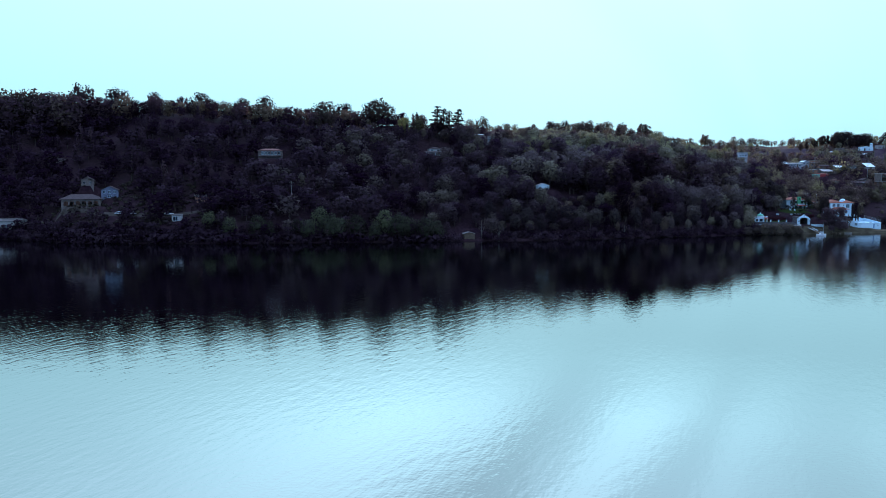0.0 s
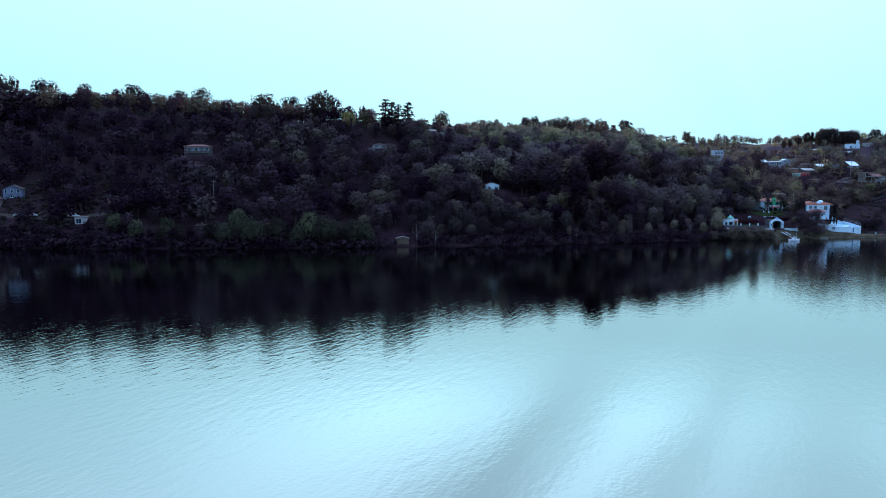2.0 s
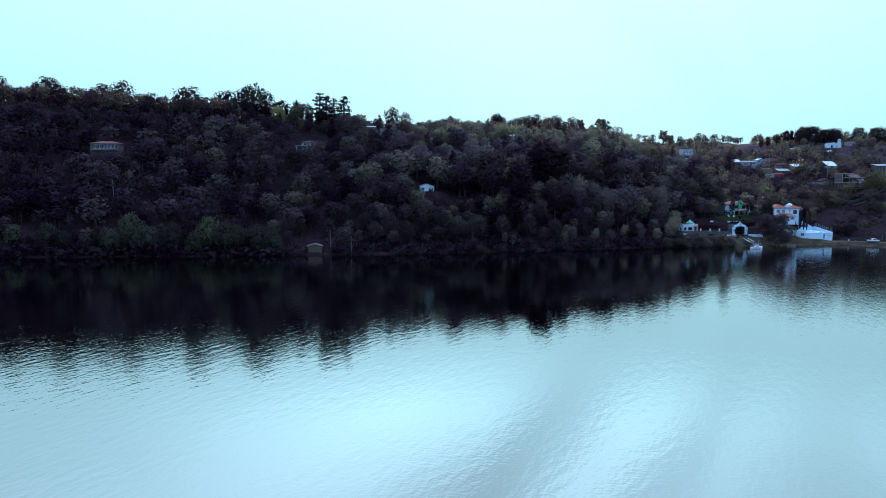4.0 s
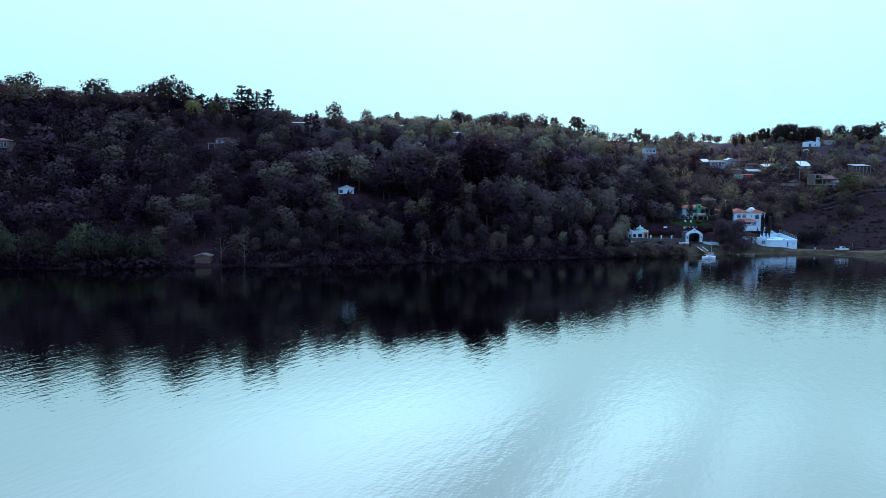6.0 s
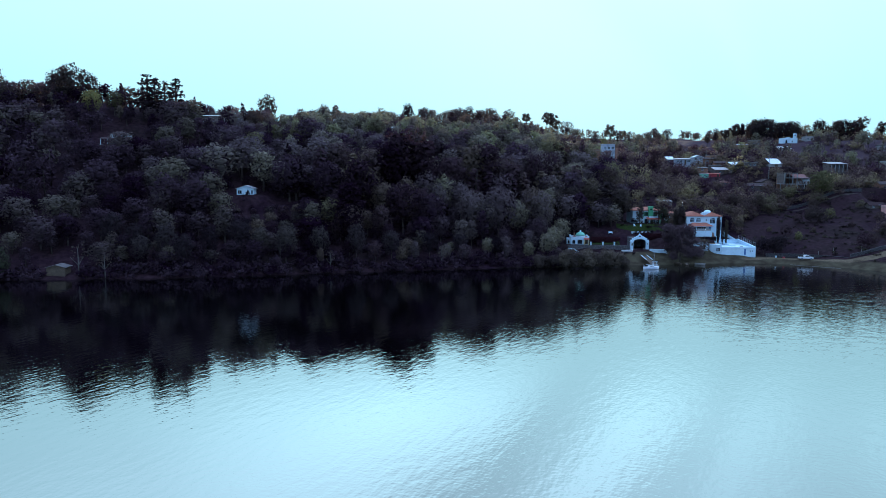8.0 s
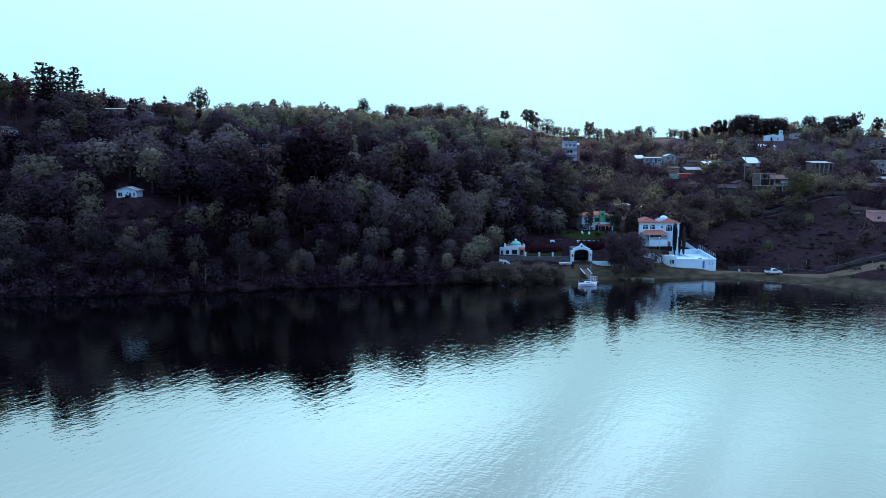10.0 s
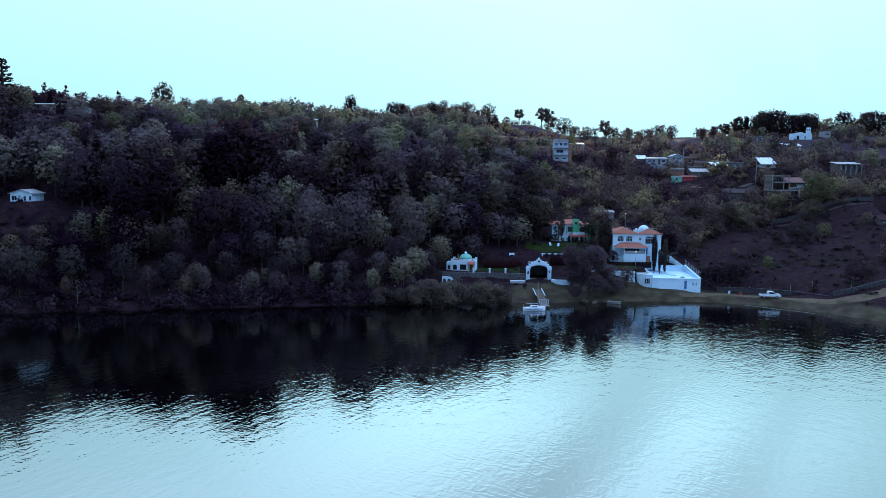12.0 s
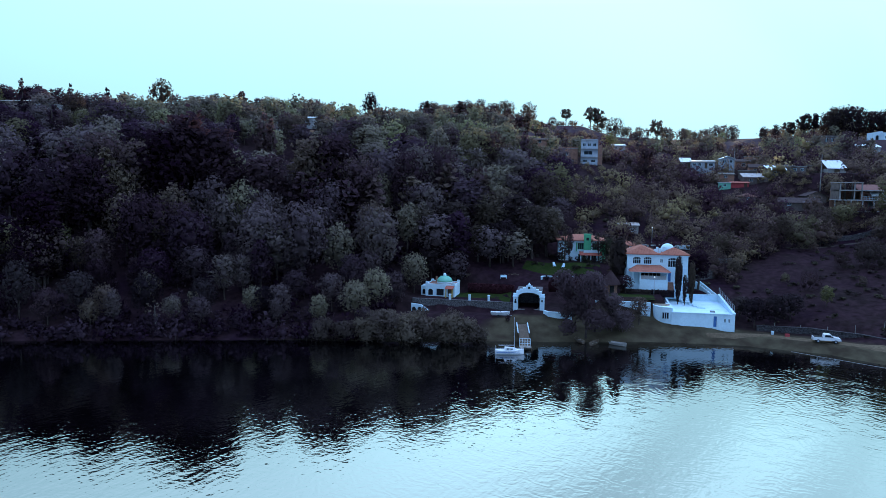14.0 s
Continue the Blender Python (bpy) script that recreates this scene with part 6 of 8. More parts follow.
def sailboat():
    t = thing("sailboat", 189.4, 360.6, 0.0, 8, "small white sailing boat with a bare mast, moored at the jetty", "boat")
    stations = [(-2.5, 0.55, 0.75), (-1.6, 0.82, 0.72), (-0.4, 0.95, 0.72), (0.9, 0.85, 0.78), (1.9, 0.50, 0.88), (2.6, 0.04, 1.0)]
    s = Shape()
    v = []
    for x, w, z in stations:
        v += [(x, -w, z), (x, -w * 0.85, 0.25), (x * 0.95, -w * 0.3, -0.3), (x * 0.95, w * 0.3, -0.3), (x, w * 0.85, 0.25), (x, w, z)]
    f = [(i * 6 + j, i * 6 + j + 1, i * 6 + j + 7, i * 6 + j + 6) for i in range(5) for j in range(5)]
    f += [(i * 6 + 5, i * 6, i * 6 + 6, i * 6 + 11) for i in range(5)] + [(0, 5, 4, 3, 2, 1), (30, 31, 32, 33, 34, 35)]
    s.put(v, [q[::-1] for q in f])
    part("hull", s, GELCOAT, t)
    part("hull_stripe", Shape().box(-2.3, 1.6, -0.985, -0.96, 0.42, 0.50), BLUE, t, "thin blue stripe")
    part("cabin", Shape().put([(-0.9, -0.6, 0.75), (1.5, -0.35, 0.8), (1.5, 0.35, 0.8), (-0.9, 0.6, 0.75), (-0.8, -0.5, 1.25), (1.0, -0.28, 1.12), (1.0, 0.28, 1.12), (-0.8, 0.5, 1.25)],
                              [(0, 3, 2, 1), (4, 5, 6, 7), (0, 1, 5, 4), (1, 2, 6, 5), (2, 3, 7, 6), (3, 0, 4, 7)]), GELCOAT, t)
    part("cabin_window", Shape().box(-0.5, 0.0, -0.60, -0.555, 0.92, 1.12).box(0.15, 0.6, -0.56, -0.48, 0.92, 1.08), GLASS, t)
    part("mast", Shape().tube((0.9, 0, 0.8), (0.8, 0, 6.6), 0.06, 0.035), STEEL, t)
    part("boom", Shape().tube((0.85, 0, 1.6), (-1.9, 0, 1.55), 0.045), STEEL, t)
    for p in ((2.5, 0, 1.0), (-2.4, 0, 0.8), (0.8, -0.85, 0.8), (0.8, 0.85, 0.8)):
        part("stay", Shape().tube(p, (0.8, 0, 6.5), 0.005, 0.005, 4), BLACK, t)
    part("pulpit", Shape().tube((-2.4, -0.5, 0.75), (-2.45, -0.5, 1.35), 0.025).tube((-2.45, -0.5, 1.35), (-2.45, 0.5, 1.35), 0.025).tube((-2.45, 0.5, 1.35), (-2.4, 0.5, 0.75), 0.025), STEEL, t)
    return t


sailboat()

dock = thing("jetty", 191.4, 369.6, 0.0, 8, "dark boarded boat ramp with white rails down to a small jetty", "jetty")
for i in range(24):
    u, v = i / 24, (i + 0.86) / 24
    y0, y1, z0, z1 = -4.6 + 9.2 * u, -4.6 + 9.2 * v, 0.55 + 2.2 * u, 0.55 + 2.2 * v
    part("plank", Shape().put([(-0.95, y0, z0), (0.95, y0, z0), (0.95, y1, z1), (-0.95, y1, z1), (-0.95, y0, z0 - 0.08), (0.95, y0, z0 - 0.08), (0.95, y1, z1 - 0.08), (-0.95, y1, z1 - 0.08)],
                              [(0, 1, 2, 3), (7, 6, 5, 4), (4, 5, 1, 0), (5, 6, 2, 1), (6, 7, 3, 2), (7, 4, 0, 3)]), WOOD, dock)
part("bearer", Shape().tube((-0.7, -4.6, 0.38), (-0.7, 4.6, 2.58), 0.1).tube((0.7, -4.6, 0.38), (0.7, 4.6, 2.58), 0.1), WOOD, dock)
for x in (-1.05, 1.05):
    part("side_rail", Shape().tube((x, 0.2, 1.95), (x, 4.8, 2.95), 0.10, 0.10, 6), WHITE, dock, "white painted rail")
part("landing", Shape().box(-1.2, 0.9, -5.9, -4.5, 0.45, 0.6), PALE_WOOD, dock)
for x in (-1.15, -0.65, -0.15, 0.35, 0.85):
    part("railing_post", Shape().tube((x, -4.55, 0.6), (x, -4.55, 1.9), 0.035), WHITE, dock)
for z in (1.0, 1.45, 1.9):
    part("railing_bar", Shape().tube((-1.15, -4.55, z), (0.85, -4.55, z), 0.03), WHITE, dock)
for x, y in ((-1.4, -5.8), (1.0, -5.8), (-1.4, -4.6), (1.0, -4.6)):
    part("pile", Shape().tube((x, y, -2.0), (x, y, 0.5), 0.09), WOOD, dock)
part("gangplank", Shape().put([(-1.3, -7.2, 0.85), (-0.7, -7.2, 0.85), (0.2, -5.2, 0.75), (-0.5, -5.2, 0.75), (-1.3, -7.2, 0.78), (-0.7, -7.2, 0.78), (0.2, -5.2, 0.68), (-0.5, -5.2, 0.68)],
                              [(0, 1, 2, 3), (7, 6, 5, 4), (4, 5, 1, 0), (5, 6, 2, 1), (6, 7, 3, 2), (7, 4, 0, 3)]), PALE_WOOD, dock)


def skiff(x, y, z, rz, scale, label, mat, pitch=0):
    t = thing("rowing_boat", x, y, z, rz, label, "boat")
    t.matrix_basis = pose(x, y, z, pitch, 0, rz) @ Matrix.Diagonal((scale, scale, scale, 1))
    st = [(-1.9, 0.5, 0.62), (-0.8, 0.72, 0.58), (0.6, 0.70, 0.62), (1.5, 0.4, 0.72), (2.0, 0.04, 0.82)]
    v = []
    for px, w, pz in st:
        v += [(px, -w, pz), (px * 0.95, -w * 0.55, 0.05), (px * 0.95, w * 0.55, 0.05), (px, w, pz), (px * 0.96, w * 0.88, pz - 0.02), (px * 0.9, w * 0.45, 0.16), (px * 0.9, -w * 0.45, 0.16), (px * 0.96, -w * 0.88, pz - 0.02)]
    f = [(i * 8 + j, i * 8 + (j + 1) % 8, (i + 1) * 8 + (j + 1) % 8, (i + 1) * 8 + j) for i in range(4) for j in range(8)] + [tuple(range(8)), tuple(range(39, 31, -1))]
    part("hull", Shape().put(v, [q[::-1] for q in f]), mat, t)
    for px in (-1.0, 0.3):
        part("thwart", Shape().box(px - 0.12, px + 0.12, -0.6, 0.6, 0.42, 0.46), PALE_WOOD, t)
    return t


motor = skiff(186.0, 378.4, height_at(186, 378.4) + 0.45, 4, 1.0, "white motor boat on a trailer on the shore", GELCOAT)
part("windscreen", Shape().put([(0.2, -0.5, 0.62), (0.2, 0.5, 0.62), (-0.1, 0.45, 1.0), (-0.1, -0.45, 1.0)], [(0, 1, 2, 3)]), GLASS, motor)
for y in (-0.6, 0.6):
    part("trailer_wheel", Shape().lathe([(0.0, -0.09), (0.28, -0.09), (0.28, 0.09), (0.0, 0.09)], 10), BLACK, motor, at=pose(-0.3, y, -0.17, 90))
part("trailer_frame", Shape().box(-1.6, 2.4, -0.06, 0.06, -0.12, 0.0).box(-0.4, -0.2, -0.6, 0.6, -0.2, -0.1), STEEL, motor)
tree(187.8, 376.4, 1.7, "shrub", LEAF_TREE, "small dark bush beside the motor boat", "bush", seed=1, name="bush", width=0.7, leaves=300, size=0.09)
skiff(204.6, 371.4, 0.02, 65, 0.9, "old dark rowing boat drawn up under the willow", WOOD)
skiff(208.9, 371.6, 0.02, -30, 0.9, "old wooden rowing boat afloat beside the shore", PALE_WOOD)
skiff(201.8, 372.6, 0.05, 115, 0.9, "dark weathered rowing boat under the willow branches", WOOD)

hut = thing("garden_hut", 208.3, 391.0, 7.0, 10, "round garden hut with a pointed brown shingle roof", "hut")
part("hut_wall", Shape().lathe([(1.5, -0.5), (1.5, 2.0)], 8), BRICK, hut)
part("roof", Shape().lathe([(2.4, 1.9), (2.35, 2.05), (1.2, 3.4), (0.05, 4.8)], 8), HUT_ROOF, hut)
# closed wall with a black panel for the dark of the doorway
part("doorway_shade", Shape().box(-0.45, 0.45, -1.56, -1.40, -0.1, 1.7), BLACK, hut)


def lamp_post(x, y, z, h, lit=True):
    t = thing("lamp_post", x, y, z, 0, "slim garden lamp post with a round lit globe", "lamp post", "garden lamps")
    part("pole", Shape().tube((0, 0, -0.3), (0, 0, h), 0.06, 0.045), STEEL, t)
    part("globe", Shape().lathe([(0.04, h), (0.13, h + 0.08), (0.15, h + 0.17), (0.09, h + 0.28), (0.02, h + 0.31)], 10), LAMP_GLOW, t, smooth=True)


lamp_post(217.4, 391.6, 7.0, 3.4)
lamp_post(220.6, 428.0, 14.0, 4.6)

lc = thing("lawn_chair", 196.1, 408.0, height_at(196.1, 408) + 0.12, 20, "white wooden lawn chair on the green lawn", "chair", "lawn chairs")
part("seat", Shape().box(-0.4, 0.4, -0.5, 0.35, 0.32, 0.42), WHITE, lc)
part("backrest", Shape().put([(-0.42, 0.3, 0.4), (0.42, 0.3, 0.4), (0.36, 0.75, 1.35), (-0.36, 0.75, 1.35), (-0.42, 0.38, 0.36), (0.42, 0.38, 0.36), (0.36, 0.83, 1.33), (-0.36, 0.83, 1.33)],
                             [(0, 1, 2, 3), (7, 6, 5, 4), (4, 5, 1, 0), (5, 6, 2, 1), (6, 7, 3, 2), (7, 4, 0, 3)]), WHITE, lc)
for x in (-0.38, 0.3):
    part("armrest", Shape().box(x, x + 0.1, -0.55, 0.4, 0.58, 0.64), WHITE, lc)
    for y in (-0.5, 0.3):
        part("leg", Shape().box(x, x + 0.08, y, y + 0.08, -0.05, 0.58), WHITE, lc)
copy_thing(lc, pose(198.2, 407.4, height_at(198.2, 407.4) + 0.05, 0, 0, -15) @ Matrix.Scale(0.75, 4))
lc.matrix_basis = lc.matrix_basis @ Matrix.Scale(0.75, 4)
bn = thing("garden_bench", 184.8, 399.0, height_at(184.8, 399) + 0.02, 4, "white garden bench on the upper lawn", "bench")
part("seat", Shape().box(-1.0, 1.0, -0.25, 0.25, 0.42, 0.5), WHITE, bn)
part("backrest", Shape().box(-1.0, 1.0, 0.25, 0.32, 0.5, 1.1), WHITE, bn)
for x in (-0.95, 0.83):
    part("leg", Shape().box(x, x + 0.12, -0.25, 0.3, -0.1, 0.42), WHITE, bn)
bn.matrix_basis = bn.matrix_basis @ Matrix.Scale(0.72, 4)


def pickup():
    t = thing("pickup_truck", 246.9, 376.7, height_at(246.9, 376.7) + 0.16, -6, "white double-cab pickup truck parked on the dirt track", "truck")
    prof = [(-2.6, 0.45), (-2.2, 0.42), (2.2, 0.42), (2.6, 0.5), (2.62, 0.85), (2.45, 1.02), (1.35, 1.12), (0.75, 1.68), (0.55, 1.74), (-0.35, 1.74), (-0.55, 1.68), (-0.7, 1.12), (-0.72, 1.05), (-2.62, 1.05)]
    part("body", Shape().prism(prof, -0.88, 0.88), CAR_WHITE, t)
    part("load_bed", Shape().box(-2.5, -0.78, -0.78, 0.78, 1.05, 1.09), BLACK, t, "black lined load bed")
    part("tailgate", Shape().box(-2.68, -2.62, -0.8, 0.8, 0.6, 1.05), CAR_WHITE, t)
    for y in (-0.9, 0.88):
        part("side_window", Shape().prism([(-0.5, 1.15), (0.95, 1.15), (0.62, 1.62), (-0.4, 1.62)], y, y + 0.02), GLASS, t)
    part("windscreen", Shape().put([(1.34, -0.78, 1.14), (1.34, 0.78, 1.14), (0.80, 0.72, 1.66), (0.80, -0.72, 1.66)], [(0, 1, 2, 3)]), GLASS, t, at=pose(0.02, 0, 0.01))
    for y in (-0.65, 0.65):
        part("headlight", Shape().box(2.56, 2.64, y - 0.18, y + 0.18, 0.72, 0.9), GLASS, t)
    part("bumper", Shape().box(2.6, 2.72, -0.85, 0.85, 0.42, 0.62), STEEL, t)
    part("bumper", Shape().box(-2.76, -2.66, -0.85, 0.85, 0.42, 0.58), STEEL, t)
    for x in (-1.7, 1.65):
        for y in (-0.8, 0.8):
            w = part("wheel", Shape().lathe([(0.0, -0.12), (0.36, -0.12), (0.39, -0.06), (0.39, 0.06), (0.36, 0.12), (0.0, 0.12)], 14), BLACK, t, at=pose(x, y, 0.23, 90))
            part("rim", Shape().lathe([(0.0, 0.121), (0.2, 0.121), (0.2, 0.14), (0.0, 0.14)] if y < 0 else [(0.0, -0.14), (0.2, -0.14), (0.2, -0.121), (0.0, -0.121)], 10), STEEL, w)
    for y in (-1.0, 0.88):
        part("mirror", Shape().box(0.9, 1.05, y, y + 0.12, 1.15, 1.35), BLACK, t)
    return t


wall_run("pebble_edge", [(240.0, 373.5), (243.9, 370.5), (247.6, 367.9), (252.3, 364.3)], -1.2, -0.075, 0.10, GREY, "thin pale line of pebbles along the waterline")
truck = pickup()
truck.matrix_basis = truck.matrix_basis @ Matrix.Scale(0.88, 4)
bk = thing("bucket", 238.6, 381.0, height_at(238.6, 381.0), 0, "white plastic bucket standing beside the track", "bucket")
part("body", Shape().lathe([(0.22, 0.0), (0.3, 0.75), (0.26, 0.75), (0.2, 0.1)], 10), WHITE, bk)
bx = thing("crate", 241.2, 380.6, height_at(241.2, 380.6), 20, "red plastic crate on the grass near the truck", "crate")
part("body", Shape().box(-0.35, 0.35, -0.25, 0.25, 0.0, 0.06).box(-0.35, -0.3, -0.25, 0.25, 0.06, 0.55).box(0.3, 0.35, -0.25, 0.25, 0.06, 0.55).box(-0.3, 0.3, -0.25, -0.2, 0.06, 0.55).box(-0.3, 0.3, 0.2, 0.25, 0.06, 0.55), RED, bx)
for i in range(11):
    u = i / 10
    x, y = float(np.interp(u, [0, 0.4, 1], [240, 258, 300])), float(np.interp(u, [0, 0.4, 1], [385.2, 380.0, 351.5]))
    fp = thing("fence_post", x, y, height_at(x, y), 0, "thin grey wooden fence post behind the stone wall", "fence post", "posts of the field fence")
    part("stake", Shape().tube((0, 0, -0.3), (0.03 * (-1) ** i, 0.02, 1.5 + 0.2 * (i % 3)), 0.06, 0.05), PALE_WOOD, fp)


# ---- the village on the slope ----
G = "village houses"
tw = house("tower_house", "narrow three-storey pale blue and grey concrete house", "house", 205.8, 499.5, 36.0, 0, 5.9, 6.5, 8.4, "flat", PALE_BLUE, GREY,
      [(-2.4, -1.3, 6.4, 7.6), (-0.6, 0.5, 6.4, 7.6), (1.2, 2.4, 6.4, 7.6), (-1.9, 1.1, 3.5, 4.9), (-2.2, -0.6, 0.9, 1.7), (0.6, 2.2, 0.9, 1.7)], [], 0.35, G, 2.5)
for z in (2.5, 5.4):
    part("floor_band", Shape().box(-3.1, 3.1, -0.5, -0.002, z, z + 0.22), GREY, tw)
part("side_room", Shape().box(2.97, 4.6, 1.5, 6.0, -2.5, 7.0), BRICK, tw, "bare brick side room")
house("concrete_house", "unplastered brick house beside the tower house", "house", 199.0, 502, 36.0, 0, 5.5, 6, 5.6, "flat", BRICK, GREY, [(-1.8, -0.6, 3.2, 4.3)], [(0.6, 1.5, 0.02, 2.0)], 0.5, G, 2.5)
tk = thing("water_tank", 220.7, 560.5, 40.5, 0, "round blue plastic water tank on a low roof", "tank")
part("body", Shape().lathe([(1.6, 0.0), (1.7, 0.3), (1.7, 2.2), (1.2, 2.7), (0.4, 2.9)], 14), PLASTIC_BLUE, tk, smooth=True)
part("lid", Shape().lathe([(0.42, 2.88), (0.42, 3.05), (0.1, 3.1)], 10), PLASTIC_BLUE, tk)
house("low_house", "low grey house with a tin roof below the ridge", "house", 226.5, 561, 39.8, 0, 9, 6, 2.4, "flat", DIM_PLASTER, RUSTY, [(-2.5, -1.2, 0.8, 1.8), (1.0, 2.2, 0.8, 1.8)], [], 0.0, G)
house("tin_house", "small house with a bright tin roof on the ridge", "house", 221, 585, 44.6, 0, 7, 5, 2.2, "shed", OFFWHITE, TIN, [(-1.5, -0.4, 0.8, 1.6)], [(0.8, 1.7, 0.02, 1.9)], 0.8, G)
house("long_house", "long pale blue house with a flat tin roof", "house", 246.0, 507, 35.3, -6, 8, 6, 2.4, "shed", BLUEGREY, RUSTY, [(-3.4, -2.3, 0.9, 1.9), (-1.6, -0.5, 0.9, 1.9), (2.0, 3.4, 0.9, 1.9)], [(0.6, 1.5, 0.02, 2.1)], 0.6, G)
house("tin_house", "small house with a bright tin roof among shrubs", "house", 241.0, 512, 35.6, 0, 3.4, 4, 2.0, "shed", DIM_PLASTER, TIN, [(-1.5, -0.4, 0.8, 1.6)], [(0.8, 1.7, 0.02, 1.9)], 1.6, G)
house("upper_house", "white house with an upper room and tin awning", "house", 255.4, 512, 35.0, 0, 4.6, 5, 3.9, "front_gable", BLUEGREY, TIN, [(-1.7, -0.6, 2.5, 3.5), (0.6, 1.7, 2.5, 3.5)], [(-0.4, 0.5, 0.02, 2.0)], 1.0, G)
house("lean_to", "brick lean-to with a dark sloping roof", "shed", 262.6, 516, 35.6, 0, 6.5, 5, 2.4, "shed", BRICK, BROWN_TILE, [(-1.5, -0.2, 0.8, 1.8)], [], 1.0, G)
house("brick_house", "plain brick house with a flat concrete roof", "house", 268.5, 520, 36.8, 0, 9, 6, 2.8, "flat", BRICK, GREY, [(-3, -1.8, 0.9, 1.9), (1.6, 2.8, 0.9, 1.9)], [(-0.5, 0.4, 0.02, 2.0)], 0.0, G)
house("green_shop", "low green and red painted building with a flat roof", "house", 249.2, 484, 28.6, -6, 3.6, 4, 1.7, "flat", DOME_GREEN, TIN, [(-0.5, 0.5, 0.6, 1.3)], [], 0.0, G)
house("red_shed", "red painted shed with a low tin roof", "shed", 254.0, 484.4, 29.0, -6, 5.4, 4, 1.3, "shed", RED, RED_TILE, [], [(1.2, 2.2, 0.02, 1.3)], 0.4, G)
house("tin_house", "small house with a patched tin roof", "house", 259.4, 489, 30.2, 0, 6.5, 5, 2.0, "shed", DIM_PLASTER, RUSTY, [(-1.5, -0.4, 0.8, 1.6)], [(0.8, 1.7, 0.02, 1.9)], 1.3, G)
house("tin_house", "low house with a bright white tin roof", "house", 265.6, 485, 32.4, 6, 5.4, 4.4, 2.0, "shed", DIM_PLASTER, TIN, [(-1.5, -0.4, 0.8, 1.6)], [(0.8, 1.7, 0.02, 1.9)], 1.5, G)
house("tin_barn", "barn with a large bright tin roof", "barn", 280.6, 477, 33.9, 3, 5.2, 5, 1.2, "shed", GREY, TIN, [], [(-0.8, 0.8, 0.02, 1.1)], 2.6, G)
house("block_house", "grey concrete block house", "house", 270.0, 479, 29.6, 0, 4.6, 4, 2.2, "flat", DIM_PLASTER, GREY, [(-1.6, -0.6, 0.8, 1.7), (0.6, 1.6, 0.8, 1.7)], [], 0.0, G)
house("block_house", "small grey concrete block house beside shrubs", "house", 277.5, 489, 33.0, 0, 4.5, 4, 2.6, "flat", DIM_PLASTER, GREY, [(-0.6, 0.6, 1.0, 2.0)], [], 0.3, G)
house("block_house", "small grey hut among the village shrubs", "house", 259.5, 497, 32.0, 4, 5, 4, 2.4, "flat", DIM_PLASTER, GREY, [(-1.4, -0.4, 0.8, 1.7)], [(0.6, 1.5, 0.02, 1.9)], 0.2, G)
house("tile_roof_house", "brown hut with a dark tile roof among shrubs", "house", 264.0, 503.5, 33.6, -4, 6, 4, 2.2, "gable", BRICK, BROWN_TILE, [(-1.6, -0.6, 0.8, 1.6)], [], 1.1, G)
house("lean_to", "low grey shed with a blackened tin roof", "shed", 271.5, 497, 34.2, 5, 5.5, 4, 1.9, "shed", DIM_PLASTER, OLD_TIN, [], [(-0.5, 0.5, 0.02, 1.8)], 0.6, G)
house("lean_to", "small brick shed with a blackened roof", "shed", 251.6, 493, 31.2, -5, 4.5, 4, 1.9, "shed", BRICK, OLD_TIN, [(-1.0, 0.0, 0.8, 1.6)], [], 0.6, G)
house("tile_roof_house", "old low house with a sagging brown tile roof", "house", 265.5, 460, 23.2, -4, 11, 6, 1.7, "gable", DIM_PLASTER, BROWN_TILE, [(-3.5, -2.4, 0.8, 1.7)], [(0.5, 1.4, 0.02, 1.9)], 1.4, G)
house("tile_roof_house", "old low house with a brown tile gable roof", "house", 271.0, 464, 24.8, 8, 6, 6, 2.0, "front_gable", DIM_PLASTER, BROWN_TILE, [(-1.5, -0.5, 0.8, 1.7)], [(0.6, 1.5, 0.02, 1.9)], 1.4, G)
house("tile_roof_house", "small hut with a faded pink tile roof", "house", 252.4, 466, 24.6, 0, 4.5, 4, 1.8, "hip", DIM_PLASTER, FADED_TILE, [(-0.5, 0.5, 0.8, 1.5)], [], 0.9, G)


